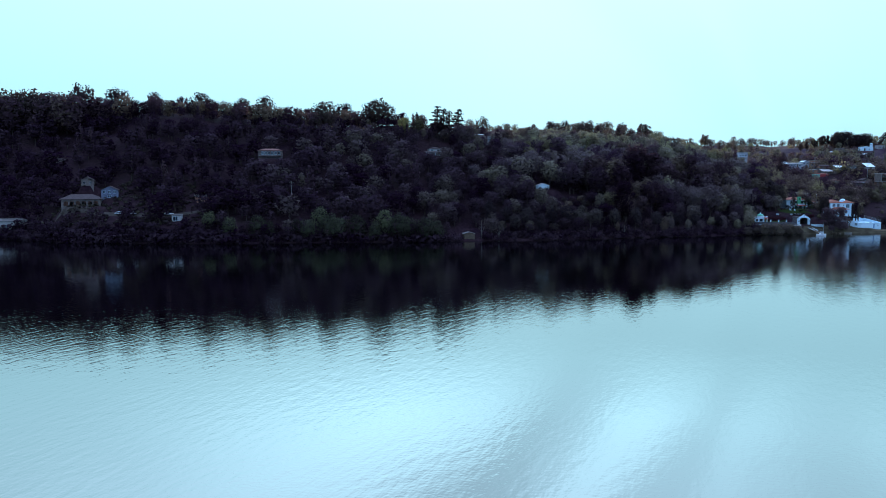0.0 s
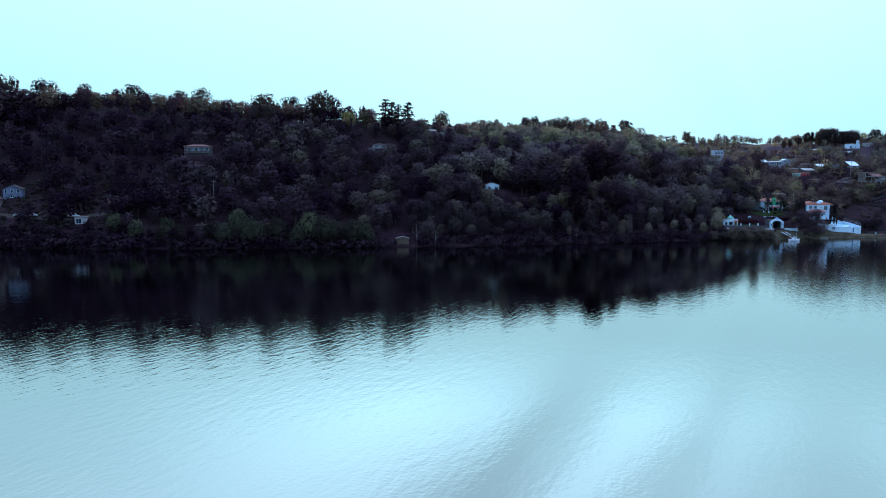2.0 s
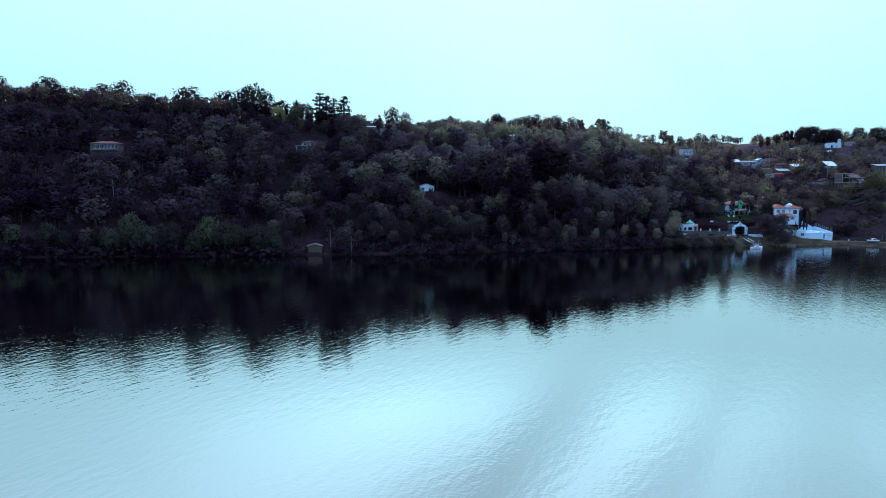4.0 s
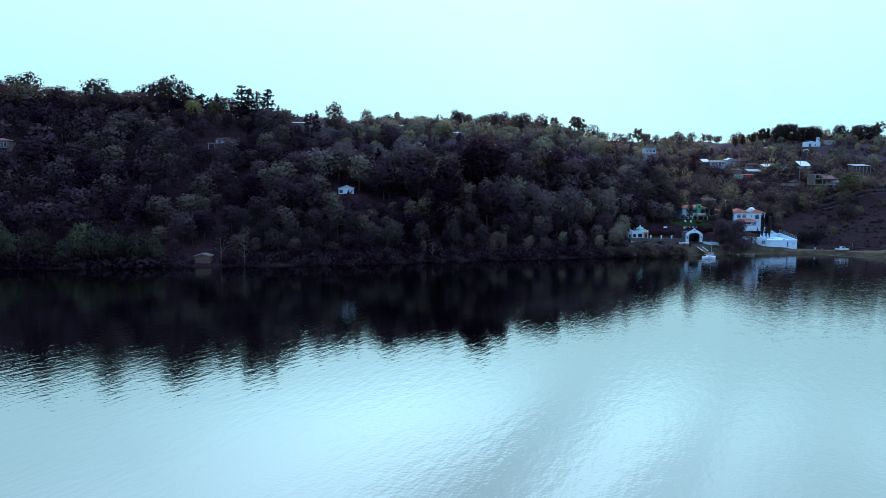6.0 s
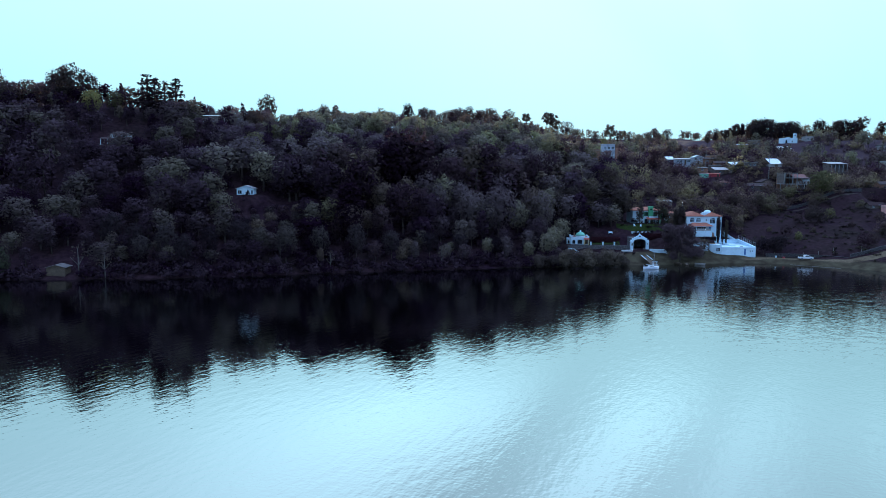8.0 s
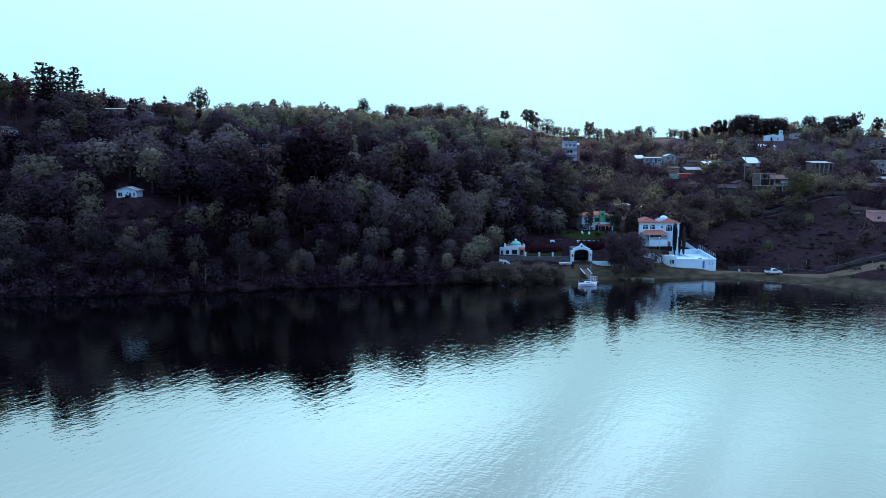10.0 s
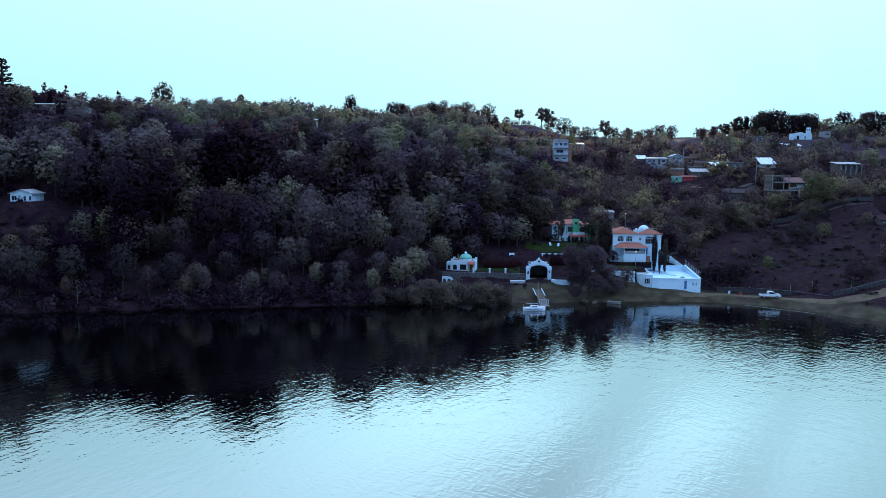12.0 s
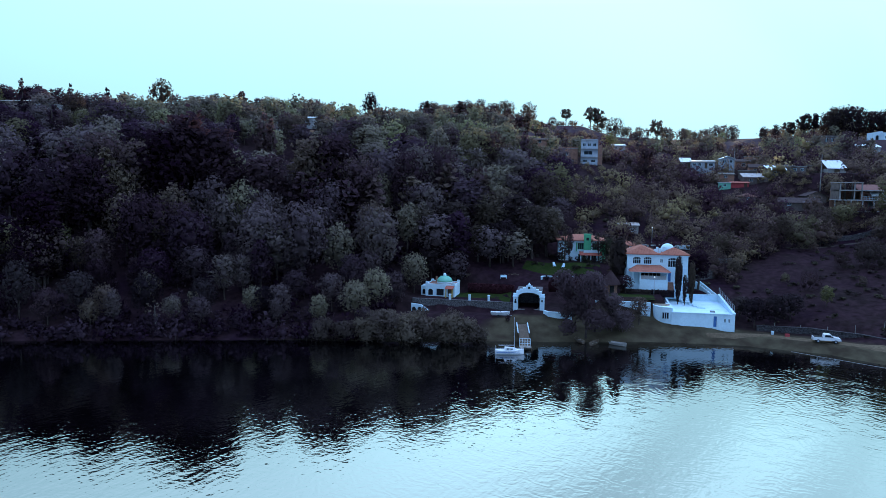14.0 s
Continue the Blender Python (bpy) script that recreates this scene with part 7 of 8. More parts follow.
def shell_house():
    t = thing("unfinished_house", 279.6, 453.0, 23.0, 0, "unfinished concrete frame house with a brick upper floor", "house", G)
    w, d = 12.0, 8.0
    for i, z in enumerate((-0.2, 2.9, 5.6)):
        part("floor_slab", Shape().box(-w / 2 + (0 if i else 2.0), w / 2, 0, d, z, z + 0.25), OFFWHITE if i < 2 else GREY, t)
    for x in (-5.9, -3.0, 0.0, 2.9, 5.7):
        for y in (0.05, 3.8, 7.6):
            if x > -4 or y > 1:
                part("column", Shape().box(x, x + 0.28, y, y + 0.28, 0.05, 2.9), OFFWHITE, t)
    for x in (-5.9, -2.2, -0.3):
        for y in (0.3, 7.4):
            part("column", Shape().box(x, x + 0.3, y, y + 0.3, 3.15, 5.6), GREY, t)
            part("column", Shape().box(x, x + 0.3, y, y + 0.3, 5.85, 7.8), GREY, t)
    part("lower_slab", Shape().box(-1.6, w / 2 + 0.4, -1.4, -0.02, -0.2, 0.05), OFFWHITE, t)
    for x in (-1.5, 1.0, 3.5, 6.0):
        part("lower_post", Shape().box(x, x + 0.26, -1.35, -1.09, -2.4, -0.2), OFFWHITE, t)
    part("lower_wall", Shape().box(-1.6, w / 2, 0.1, 0.35, -2.6, -0.22), DIM_PLASTER, t)
    part("back_wall", Shape().box(-w / 2, w / 2, d - 0.5, d - 0.25, 0.05, 5.6), BRICK, t)
    part("side_wall", Shape().box(-w / 2, -w / 2 + 0.3, 0.7, 7.3, 3.15, 7.6), DIM_PLASTER, t)
    part("upper_wall", Shape().wall(0.2, w / 2, 3.15, 5.2, 2.6, 2.85, [(1.2, 2.2, 3.9, 4.8), (3.2, 4.4, 3.2, 5.0)]), BRICK, t)
    part("upper_side_wall", Shape().box(w / 2 - 0.3, w / 2, 2.86, 7.4, 3.15, 5.2), BRICK, t)
    part("tile_roof", shed_roof(0.2, w / 2, 2.3, 7.4, 5.4, 7.4, 0.3), FADED_TILE, t)
    part("top_slab", Shape().box(-w / 2 - 0.1, 0.1, 0.1, d, 7.8, 8.0), RUSTY, t)
    for x in np.arange(0.4, 6.0, 0.7):
        part("railing_post", Shape().tube((x, 0.15, 3.15), (x, 0.15, 4.05), 0.03), WHITE, t)
    part("railing_bar", Shape().tube((0.0, 0.15, 4.05), (6.0, 0.15, 4.05), 0.035).tube((0.0, 0.15, 3.6), (6.0, 0.15, 3.6), 0.025), WHITE, t)
    part("awning", shed_roof(2.6, 5.9, 0.6, 2.2, 4.4, 5.3, 0.1), TIN, t)
    part("stair", Shape().put([(3.0, 0.5, 0.05), (4.0, 0.5, 0.05), (4.0, 5.0, 2.9), (3.0, 5.0, 2.9), (3.0, 1.0, 0.05), (4.0, 1.0, 0.05), (4.0, 5.3, 2.7), (3.0, 5.3, 2.7)],
                              [(0, 1, 2, 3), (7, 6, 5, 4), (4, 5, 1, 0), (5, 6, 2, 1), (6, 7, 3, 2), (7, 4, 0, 3)]), GREY, t)
    return t


shell_house()


def church():
    t = thing("chapel", 323.4, 555.0, 48.0, 0, "white chapel with an arched porch and a twin-arched bell wall", "chapel")
    w = Shape().wall(-5.0, 5.2, -1.5, 3.9, 0, 0.4, [(-3.9, -2.3, 0.2, 2.6), (0.8, 1.8, 0.8, 2.2)])
    arch_corners(w, -3.9, -2.3, 1.8, 2.6, 0, 0.4)
    part("front_wall", w, WHITE, t)
    part("back_wall", Shape().box(-5.0, 5.2, 8.6, 9.0, -1.5, 3.9), WHITE, t)
    for x in (-5.0, 4.8):
        part("side_wall", Shape().box(x, x + 0.4, 0.4, 8.6, -1.5, 3.9), WHITE, t)
    part("roof", Shape().box(-5.0, 5.2, 0.0, 9.0, 3.9, 4.1), WHITE, t)
    part("shoulder", Shape().prism([(-5.0, 4.1), (-0.5, 4.1), (-0.5, 4.7), (-2.6, 4.6), (-4.2, 4.25)], 0.0, 0.4), WHITE, t)
    b = Shape().wall(1.9, 4.4, 4.1, 7.2, 0.0, 0.6, [(2.2, 2.95, 5.7, 6.8), (3.35, 4.1, 5.7, 6.8)])
    arch_corners(b, 2.2, 2.95, 6.4, 6.8, 0, 0.6)
    arch_corners(b, 3.35, 4.1, 6.4, 6.8, 0, 0.6)
    bt = part("bell_wall", b, WHITE, t)
    for x in (2.57, 3.72):
        part("bell", Shape().lathe([(0.24, 5.85), (0.18, 6.0), (0.12, 6.25), (0.03, 6.32)], 8, x, 0.3), BLACK, bt)
        part("bell_gable", Shape().prism([(x - 0.62, 7.2), (x + 0.62, 7.2), (x + 0.35, 7.65), (x - 0.35, 7.65)], 0.0, 0.6), WHITE, bt)
    # black panel added behind the arch as the porch's shade
    part("porch_shade", Shape().box(-3.9, -2.3, 0.6, 0.7, 0.2, 2.6), BLACK, t)
    window(t, 0.8, 1.8, 0.8, 2.2, y=0.15)
    t.matrix_basis = t.matrix_basis @ Matrix.Scale(0.76, 4)
    return t


church()
house("white_house_by_chapel", "small pale flat-roofed house near the chapel", "house", 338.5, 563, 49.4, 0, 5, 5, 2.4, "flat", OFFWHITE, GREY, [(-1.5, -0.4, 0.9, 1.9)], [(0.8, 1.7, 0.02, 2.0)], 0.3, G)
house("tin_house", "white house with stepped tin roofs below the chapel", "house", 312.0, 538, 39.0, 0, 8, 5, 2.2, "shed", OFFWHITE, TIN, [(-3, -1.8, 0.9, 1.8), (1.6, 2.8, 0.9, 1.8)], [(-0.5, 0.4, 0.02, 1.9)], 1.4, G)
house("tin_house", "small house with a flat bright tin roof", "house", 294.5, 548, 43.6, 0, 6.5, 5, 2.0, "shed", BRICK, TIN, [(-1.5, -0.4, 0.8, 1.5)], [(0.8, 1.7, 0.02, 1.8)], 0.5, G)
house("block_house", "grey concrete frame house below the pines", "house", 304, 557, 45.4, 0, 5.5, 4, 2.8, "flat", DIM_PLASTER, GREY, [(-1.8, -0.7, 0.6, 2.2), (0.5, 1.6, 0.6, 2.2)], [], 0.3, G)
arc = house("arcade_house", "long grey house with a row of porch columns", "house", 307.5, 473, 32.6, 4, 8.4, 5, 2.7, "shed", DIM_PLASTER, RUSTY, [(-3.6, -2.6, 0.6, 2.1), (-1.7, -0.7, 0.6, 2.1), (0.2, 1.2, 0.6, 2.1), (2.2, 3.2, 0.6, 2.1)], [], 0.8, G)
for x in (-4.0, -2.1, -0.2, 1.7, 3.7):
    part("porch_column", Shape().box(x, x + 0.25, -1.6, -1.35, -1.2, 2.7), GREY, arc)
part("porch_roof", shed_roof(-4.2, 4.2, -1.8, -0.37, 2.75, 2.8, 0.1), RUSTY, arc)
house("pink_house", "pink plastered house with dark windows near the lake", "house", 297.0, 407.5, 14.2, -8, 8, 6, 3.2, "flat", PINK, GREY, [(-2.8, -1.6, 1.0, 2.1), (0.2, 1.4, 1.0, 2.1)], [(2.2, 3.1, 0.02, 2.0)], 0.4, G)
house("brown_hut", "low brown hut with a dark tile roof beside the pink house", "hut", 295.0, 418.5, 16.2, -6, 5.5, 4, 1.5, "gable", DIM_PLASTER, HUT_ROOF, [(-1.8, -0.8, 0.7, 1.4)], [(0.6, 1.5, 0.02, 1.7)], 1.2, G)
house("concrete_house", "grey two-storey concrete house at the village edge", "house", 340, 480, 29.5, -6, 10, 7, 5.6, "flat", GREY, GREY, [(-3.6, -2.2, 3.2, 4.6), (-0.6, 0.8, 3.2, 4.6), (2.2, 3.6, 3.2, 4.6), (-3.6, -2.2, 0.6, 1.8)], [], 0.4, G)
house("low_house", "low grey house with a blue tarpaulin on the roof", "house", 331, 462, 23.5, -4, 9, 6, 2.6, "shed", DIM_PLASTER, RUSTY, [(-2.8, -1.6, 0.8, 1.8), (1.2, 2.4, 0.8, 1.8)], [], 0.8, G)
house("white_house_far", "small pale house on the far slope", "house", 362, 528, 40.6, -8, 5, 5, 3.4, "hip", OFFWHITE, BROWN_TILE, [(-1.2, -0.2, 1.2, 2.2)], [], 1.2, G)
house("tile_roof_house", "old house with dark tile roof on the slope", "house", 318, 448, 18.4, -6, 9, 6, 2.4, "gable", BRICK, BROWN_TILE, [(-2.8, -1.6, 0.8, 1.8)], [(1.0, 1.9, 0.02, 1.9)], 1.3, G)


def utility_pole(x, y, h):
    z = height_at(x, y)
    t = thing("utility_pole", x, y, z, 8, "tall grey concrete utility pole with a crossarm", "pole", "village power poles")
    part("shaft", Shape().tube((0, 0, -0.5), (0, 0, h), 0.16, 0.10), GREY, t)
    part("crossarm", Shape().box(-0.9, 0.9, -0.06, 0.06, h - 0.8, h - 0.66), WOOD, t)
    for q in (-0.8, 0.0, 0.8):
        part("insulator", Shape().lathe([(0.05, h - 0.66), (0.07, h - 0.55), (0.03, h - 0.48)], 6, q, 0), WHITE, t)


for x, y, h in ((255.2, 500.3, 10.5), (273.0, 467.5, 10.5), (-75.9, 363.0, 9.0)):
    utility_pole(x, y, h)


# ---- the wooded hillside ----
ct = house("cottage", "small white cottage with two dark doorways in the woods", "cottage", 53.2, 382.5, 22.7, 6, 5.8, 6, 2.0, "front_gable", WHITE, OFFWHITE, [(-2.6, -1.2, 0.1, 1.4), (0.6, 1.3, 0.1, 1.4), (1.9, 2.6, 0.1, 1.4)], [], 1.1, "", 2.5)
rh = house("ridge_house", "two-level house with dark tile roofs on the wooded slope", "house", -4.2, 414.5, 40.6, 12, 7.0, 6, 4.4, "hip", OFFWHITE, BROWN_TILE, [(-2.6, -1.2, 2.9, 3.9), (0.8, 2.2, 2.9, 3.9)], [], 0.8, "", 3.0)
part("lower_roof", shed_roof(-6.5, 2.0, -4.2, -0.05, 2.2, 2.8, 0.2), BROWN_TILE, rh)
for x in (-6.2, -3.6, -1.0, 1.6):
    part("porch_post", Shape().box(x, x + 0.2, -4.0, -3.8, -2.0, 2.15), WHITE, rh)
part("deck", Shape().box(-6.5, 2.0, -4.2, -0.05, -0.3, 0.0), GREY, rh)
hh_ = house("hillside_house", "wide pale house with brown tile roof and many windows", "house", -94.0, 396.0, 38.9, 8, 12.4, 7, 4.6, "hip", DIM_PLASTER, FADED_TILE,
            [(-4.6, -3.4, 2.2, 3.9), (-2.9, -1.7, 2.2, 3.9), (-1.2, 0.0, 2.2, 3.9), (0.6, 1.8, 2.2, 3.9), (2.4, 3.6, 2.2, 3.9), (4.2, 5.4, 2.2, 3.9)], [], 1.0, "", 4.0)
part("balcony", Shape().box(-5.8, 5.8, -1.6, -0.02, 1.5, 1.7), GREY, hh_)
part("balcony_rail", Shape().box(-5.8, 5.8, -1.6, -1.5, 1.7, 2.1), BROWN_TILE, hh_)
house("wooded_house", "half hidden brown house among trees on the slope", "house", 82.0, 427, 37.6, 4, 8, 6, 3.6, "flat", DIM_PLASTER, GREY, [(-3.0, -1.4, 1.2, 2.8), (-0.4, 1.2, 1.2, 2.8), (2.0, 3.4, 1.2, 2.8)], [], 0.3, "", 3.0)
house("wooded_house", "grey house with a tin roof on the upper slope", "house", 20.0, 443, 50.8, 6, 10, 6, 3.2, "shed", DIM_PLASTER, RUSTY, [(-3.8, -2.4, 0.9, 2.2), (-0.8, 0.8, 0.9, 2.2), (2.4, 3.8, 0.9, 2.2)], [], 0.8, "", 2.5)
house("wooded_house", "pale two-storey house below the ridge trees", "house", 30.0, 447, 50.0, -4, 6.5, 6, 3.0, "flat", OFFWHITE, GREY, [(-2.2, -0.8, 1.0, 2.2), (0.8, 2.2, 1.0, 2.2)], [], 0.3, "", 2.5)
house("wooded_house", "house with stepped pale roofs near the ridge", "house", 101.5, 488, 48.8, 4, 10, 6, 3.2, "shed", OFFWHITE, TIN, [(-3.8, -2.4, 0.9, 2.2), (-0.8, 0.8, 0.9, 2.2)], [], 0.9, "", 2.5)
house("wooded_house", "long low pale house near the ridge", "house", 95.0, 470, 46.0, 4, 12, 5, 2.6, "flat", OFFWHITE, GREY, [(-4.6, -3.0, 0.8, 1.9), (-1.6, 0.0, 0.8, 1.9), (1.6, 3.2, 0.8, 1.9)], [], 0.2, "", 2.5)
house("wooded_house", "grey roofed house half hidden by trees", "house", 69.0, 506, 49.0, 2, 7, 5, 3.0, "gable", DIM_PLASTER, RUSTY, [(-2.2, -0.9, 0.9, 2.1), (0.8, 2.1, 0.9, 2.1)], [], 1.2, "", 2.5)
house("wooded_house", "brown house with a dark roof on the crest", "house", 165.0, 516, 46.0, -2, 9, 5, 2.8, "shed", DIM_PLASTER, RUSTY, [(-2.8, -1.4, 0.8, 1.9), (0.8, 2.2, 0.8, 1.9)], [], 0.8, "", 2.5)
house("wooded_house", "low brick house with a dark tile roof on the crest", "house", 187.0, 486, 42.4, -2, 8, 5, 1.8, "shed", BRICK, BROWN_TILE, [(-2.8, -1.4, 0.8, 1.9), (0.8, 2.2, 0.8, 1.9)], [], 0.8, "", 2.5)


def boathouse():
    t = thing("boathouse", 12.2, 333.4, 0.7, 6, "dark board boathouse on stilts with a rusty tin roof", "boathouse")
    s = Shape()
    for i in range(16):
        x = -3.0 + i * 0.375
        top = 2.9 + 0.9 * (1 - abs(x + 0.19) / 3.2)
        part("board", Shape().box(x, x + 0.35, 0.0 + 0.015 * (i % 2), 0.06 + 0.015 * (i % 2), 0.0, top), WOOD, t)
    part("side_wall", Shape().box(-3.0, -2.9, 0.08, 5.0, 0.0, 2.9), WOOD, t)
    part("side_wall", Shape().box(2.9, 3.0, 0.08, 5.0, 0.0, 2.9), WOOD, t)
    part("back_wall", Shape().box(-2.9, 2.9, 4.9, 5.0, 0.0, 2.9), WOOD, t)
    part("roof", gable_roof(-3.0, 3.0, 0, 5.0, 2.95, 1.0, 0.45, 0.1, "y"), OLD_TIN, t)
    part("floor_slab", Shape().box(-3.1, 3.1, -0.5, 5.0, -0.2, 0.0), WOOD, t)
    for x in (-2.8, 0.0, 2.8):
        for y in (0.0, 4.6):
            part("stilt", Shape().tube((x, y, -3.0), (x, y, -0.2), 0.12), WOOD, t)
    t.matrix_basis = t.matrix_basis @ Matrix.Scale(0.85, 4)
    return t


boathouse()


# ---- houses at the western end ----
def arcade_villa():
    t = thing("arcaded_villa", -173.5, 347.0, 15.2, 20, "villa with a brown tile roof and a dim plastered arcaded porch", "house")
    a, b, h, d = -8.6, 8.6, 3.6, 8.0
    arches = [(-7.6 + 2.6 * i, -5.6 + 2.6 * i, 0.3, 2.6) for i in range(6)]
    w = Shape().wall(a, b, -2.5, h, 0, 0.35, arches)
    for o in arches:
        arch_corners(w, o[0], o[1], 1.8, 2.6, 0, 0.35)
    part("arcade_wall", w, DIM_PLASTER, t)
    part("inner_wall", Shape().wall(a, b, -2.5, h, 2.4, 2.7, [(-5, -3.8, 0.3, 2.2), (0, 1.2, 0.3, 2.2), (3.6, 5, 0.9, 2.0)]), BRICK, t)
    part("back_wall", Shape().box(a, b, d - 0.3, d, -2.5, h), DIM_PLASTER, t)
    for x in (a, b - 0.35):
        part("side_wall", Shape().box(x, x + 0.35, 0.35, d - 0.3, -2.5, h), DIM_PLASTER, t)
    part("floor_slab", Shape().box(a + 0.35, b - 0.35, 0.35, d - 0.3, -0.2, 0.0), GREY, t)
    part("roof", hip_roof(a, b, 0, d, h, 2.2, 0.7), BROWN_TILE, t)
    return t


arcade_villa()
house("blue_house", "dim blue two-storey house with white window frames", "house", -163.4, 355.0, 18.8, 18, 7.4, 6, 4.2, "front_gable", BLUE_DIM, BROWN_TILE, [(-2.9, -1.7, 2.5, 3.9), (-0.6, 0.6, 2.5, 3.9), (1.7, 2.9, 2.5, 3.9), (-0.9, 0.9, 0.4, 1.6)], [], 1.9, "", 2.5, frame_mat=WHITE)
house("gabled_house", "small upper house with a steep tile gable", "house", -177.4, 362.0, 25.0, 20, 5.6, 5, 2.6, "front_gable", DIM_PLASTER, BROWN_TILE, [(-2.0, -0.9, 0.8, 2.0), (-0.5, 0.5, 2.65, 3.3), (0.9, 2.0, 0.8, 2.0)], [], 1.8, "", 2.0, frame_mat=OFFWHITE)
house("lake_house", "grey house close to the water behind shrubs", "house", -206.0, 347.0, 4.0, 24, 14, 7, 4.2, "shed", GREY, OLD_TIN, [(-4.0, -2.8, 1.2, 2.4), (1.0, 2.2, 1.2, 2.4)], [], 1.0, "", 3.0)
house("carport", "open carport with a rough rusty roof", "carport", -123.5, 335.0, 9.0, 14, 4.4, 4, 2.6, "shed", OFFWHITE, OLD_TIN, [(-1.7, 0.4, 0.1, 2.2)], [], 0.4, "", 2.5)
house("roadside_house", "low house with a long slanting pale roof", "house", -116.5, 358.0, 17.2, 30, 10, 5, 2.2, "shed", BRICK, OLD_TIN, [(-3.2, -1.8, 0.6, 1.7)], [(1.0, 1.9, 0.02, 1.9)], 1.0, "", 2.5)
house("tin_house", "dark roofed house high in the western woods", "house", -219.5, 415.5, 36.9, 24, 11, 5, 1.8, "shed", DIM_PLASTER, BROWN_TILE, [(-3.2, -1.8, 0.6, 1.7)], [], 0.8, "", 3.0)


def car(x, y, z, rz, mat, label):
    t = thing("parked_car", x, y, z, rz, label, "car", "cars parked on the western road")
    part("body", Shape().prism([(-2.1, 0.35), (2.1, 0.35), (2.15, 0.75), (1.2, 0.95), (0.6, 1.42), (-1.0, 1.45), (-1.7, 1.0), (-2.1, 0.9)], -0.8, 0.8), mat, t)
    for s0 in (-0.82, 0.8):
        part("side_window", Shape().prism([(-1.35, 0.98), (0.95, 0.98), (0.5, 1.36), (-0.95, 1.38)], s0, s0 + 0.02), GLASS, t)
    for px in (-1.3, 1.35):
        for py in (-0.74, 0.74):
            w = part("wheel", Shape().lathe([(0.0, -0.1), (0.31, -0.1), (0.31, 0.1), (0.0, 0.1)], 12), BLACK, t, at=pose(px, py, 0.3, 90))
            part("rim", Shape().lathe([(0.0, -0.12), (0.18, -0.12), (0.18, 0.12), (0.0, 0.12)], 8), STEEL, w)


road_z = lambda x, y: height_at(x, y) + 0.12
ribbon("road", [(-230, 352), (-190, 344), (-150, 341), (-128, 341.5), (-112, 349), (-100, 356)], [4, 4, 5, 6, 4, 3], PATH, "dull dirt road past the western houses", "road", 0.1, 4)
car(-129.5, 341.5, road_z(-129.5, 341.5), 12, CAR_WHITE, "white saloon car parked on the dirt road")
car(-152.5, 340.9, road_z(-152.5, 340.9), -4, CAR_GREY, "silver car parked on the dirt road")
car(-147.0, 341.0, road_z(-147.0, 341.0), 2, CAR_GREY, "silver car parked nose to tail on the dirt road")
# ---- single trees ----
def stand(rows, group, kind, leaf, label, tops=False, **more):
    """Rows of x, y and the height, or with tops the level of the tree's top."""
    for i, (x, y, h) in enumerate(rows):
        if tops:
            g = height_at(x, y)
            full = max(5.0, h - g) * (1.2 if kind == "broad" else 1.0)
            tree(x, y, full, kind, leaf, label, group=group, seed=i % 4, z=max(h, g + 5.0) - full, **more)
        else:
            tree(x, y, h, kind, leaf, label, group=group, seed=i % 4, **more)


# along the crest
stand([(-39, 447, 77), (-45, 449, 75), (-70.6, 440, 75.5), (-66, 490, 79), (-34, 452, 74), (-110, 452, 79), (-150, 455, 82), (-205, 462, 86), (-225, 458, 87), (-185, 470, 83), (-128, 470, 80), (-263, 455, 82.5), (-257, 457, 84), (-251, 455, 81.5), (-244, 456, 83), (-236, 455, 81), (-270, 456, 83.5), (-279, 455, 83)], "dark crest trees", "broad", LEAF_DARK,
      "large dark tree standing on the crest", True, width=0.95)
rng_c = np.random.default_rng(31)
stand([(float(x), 446 + float(rng_c.uniform(0, 12)), float(np.interp(x, [-285, -225, -150, -110, -70, -36], [80, 82.5, 78, 76, 73, 71.5]) - rng_c.uniform(0.5, 4.5))) for x in np.arange(-285, -36, 6.8)], "dense crest trees", "broad", LEAF_TREE,
      "dark tree in the closed row along the crest", True, width=1.15, leaves=800, size=0.040)
stand([(0.6, 439, 70), (4.0, 441, 69), (-3.5, 440, 71.5), (9.5, 439, 69.5)], "pines on the crest", "pine", LEAF_DARK, "tall feathery pine standing on the crest", True, leaves=700, size=0.034, width=1.6)
stand([(28.1, 520, 71.8), (99, 593, 74), (60, 505, 64)], "round crest trees", "broad", LEAF_DARK, "round dark tree standing on the crest", True, width=0.75)
stand([(26, 712, 84), (105.7, 727, 83), (112, 730, 82), (-40, 690, 81), (134, 700, 81), (141, 705, 82), (150, 700, 80), (158, 702, 82), (172, 705, 80)], "far crest trees", "broad", LEAF_HAZE, "dark tree on the far crest", True, width=0.9)
stand([(104.7, 705, 81), (111.7, 707, 79.7), (125, 704, 79.7), (130.9, 705, 81), (138.2, 706, 79), (149.9, 705, 78.2), (158.8, 704, 76), (144, 707, 77), (118, 708, 76.5)], "trees along the far crest", "broad", LEAF_HAZE, "large tree on the far crest, paled for haze", True, width=0.95)
stand([(169.2, 785, 82.3), (185.2, 785, 78), (231, 785, 77.2), (166, 788, 77)], "dense trees on the bare crest", "shrub", LEAF_HAZE, "dense dark tree on the bare crest", True, width=0.8, leaves=900, size=0.05)
stand([(195.3, 790, 83.4), (213, 783, 83.4), (218.5, 785, 82)], "bare crest trees", "open", LEAF_HAZE, "open-crowned tree on the bare crest", True, leaves=900, size=0.06, width=1.15)
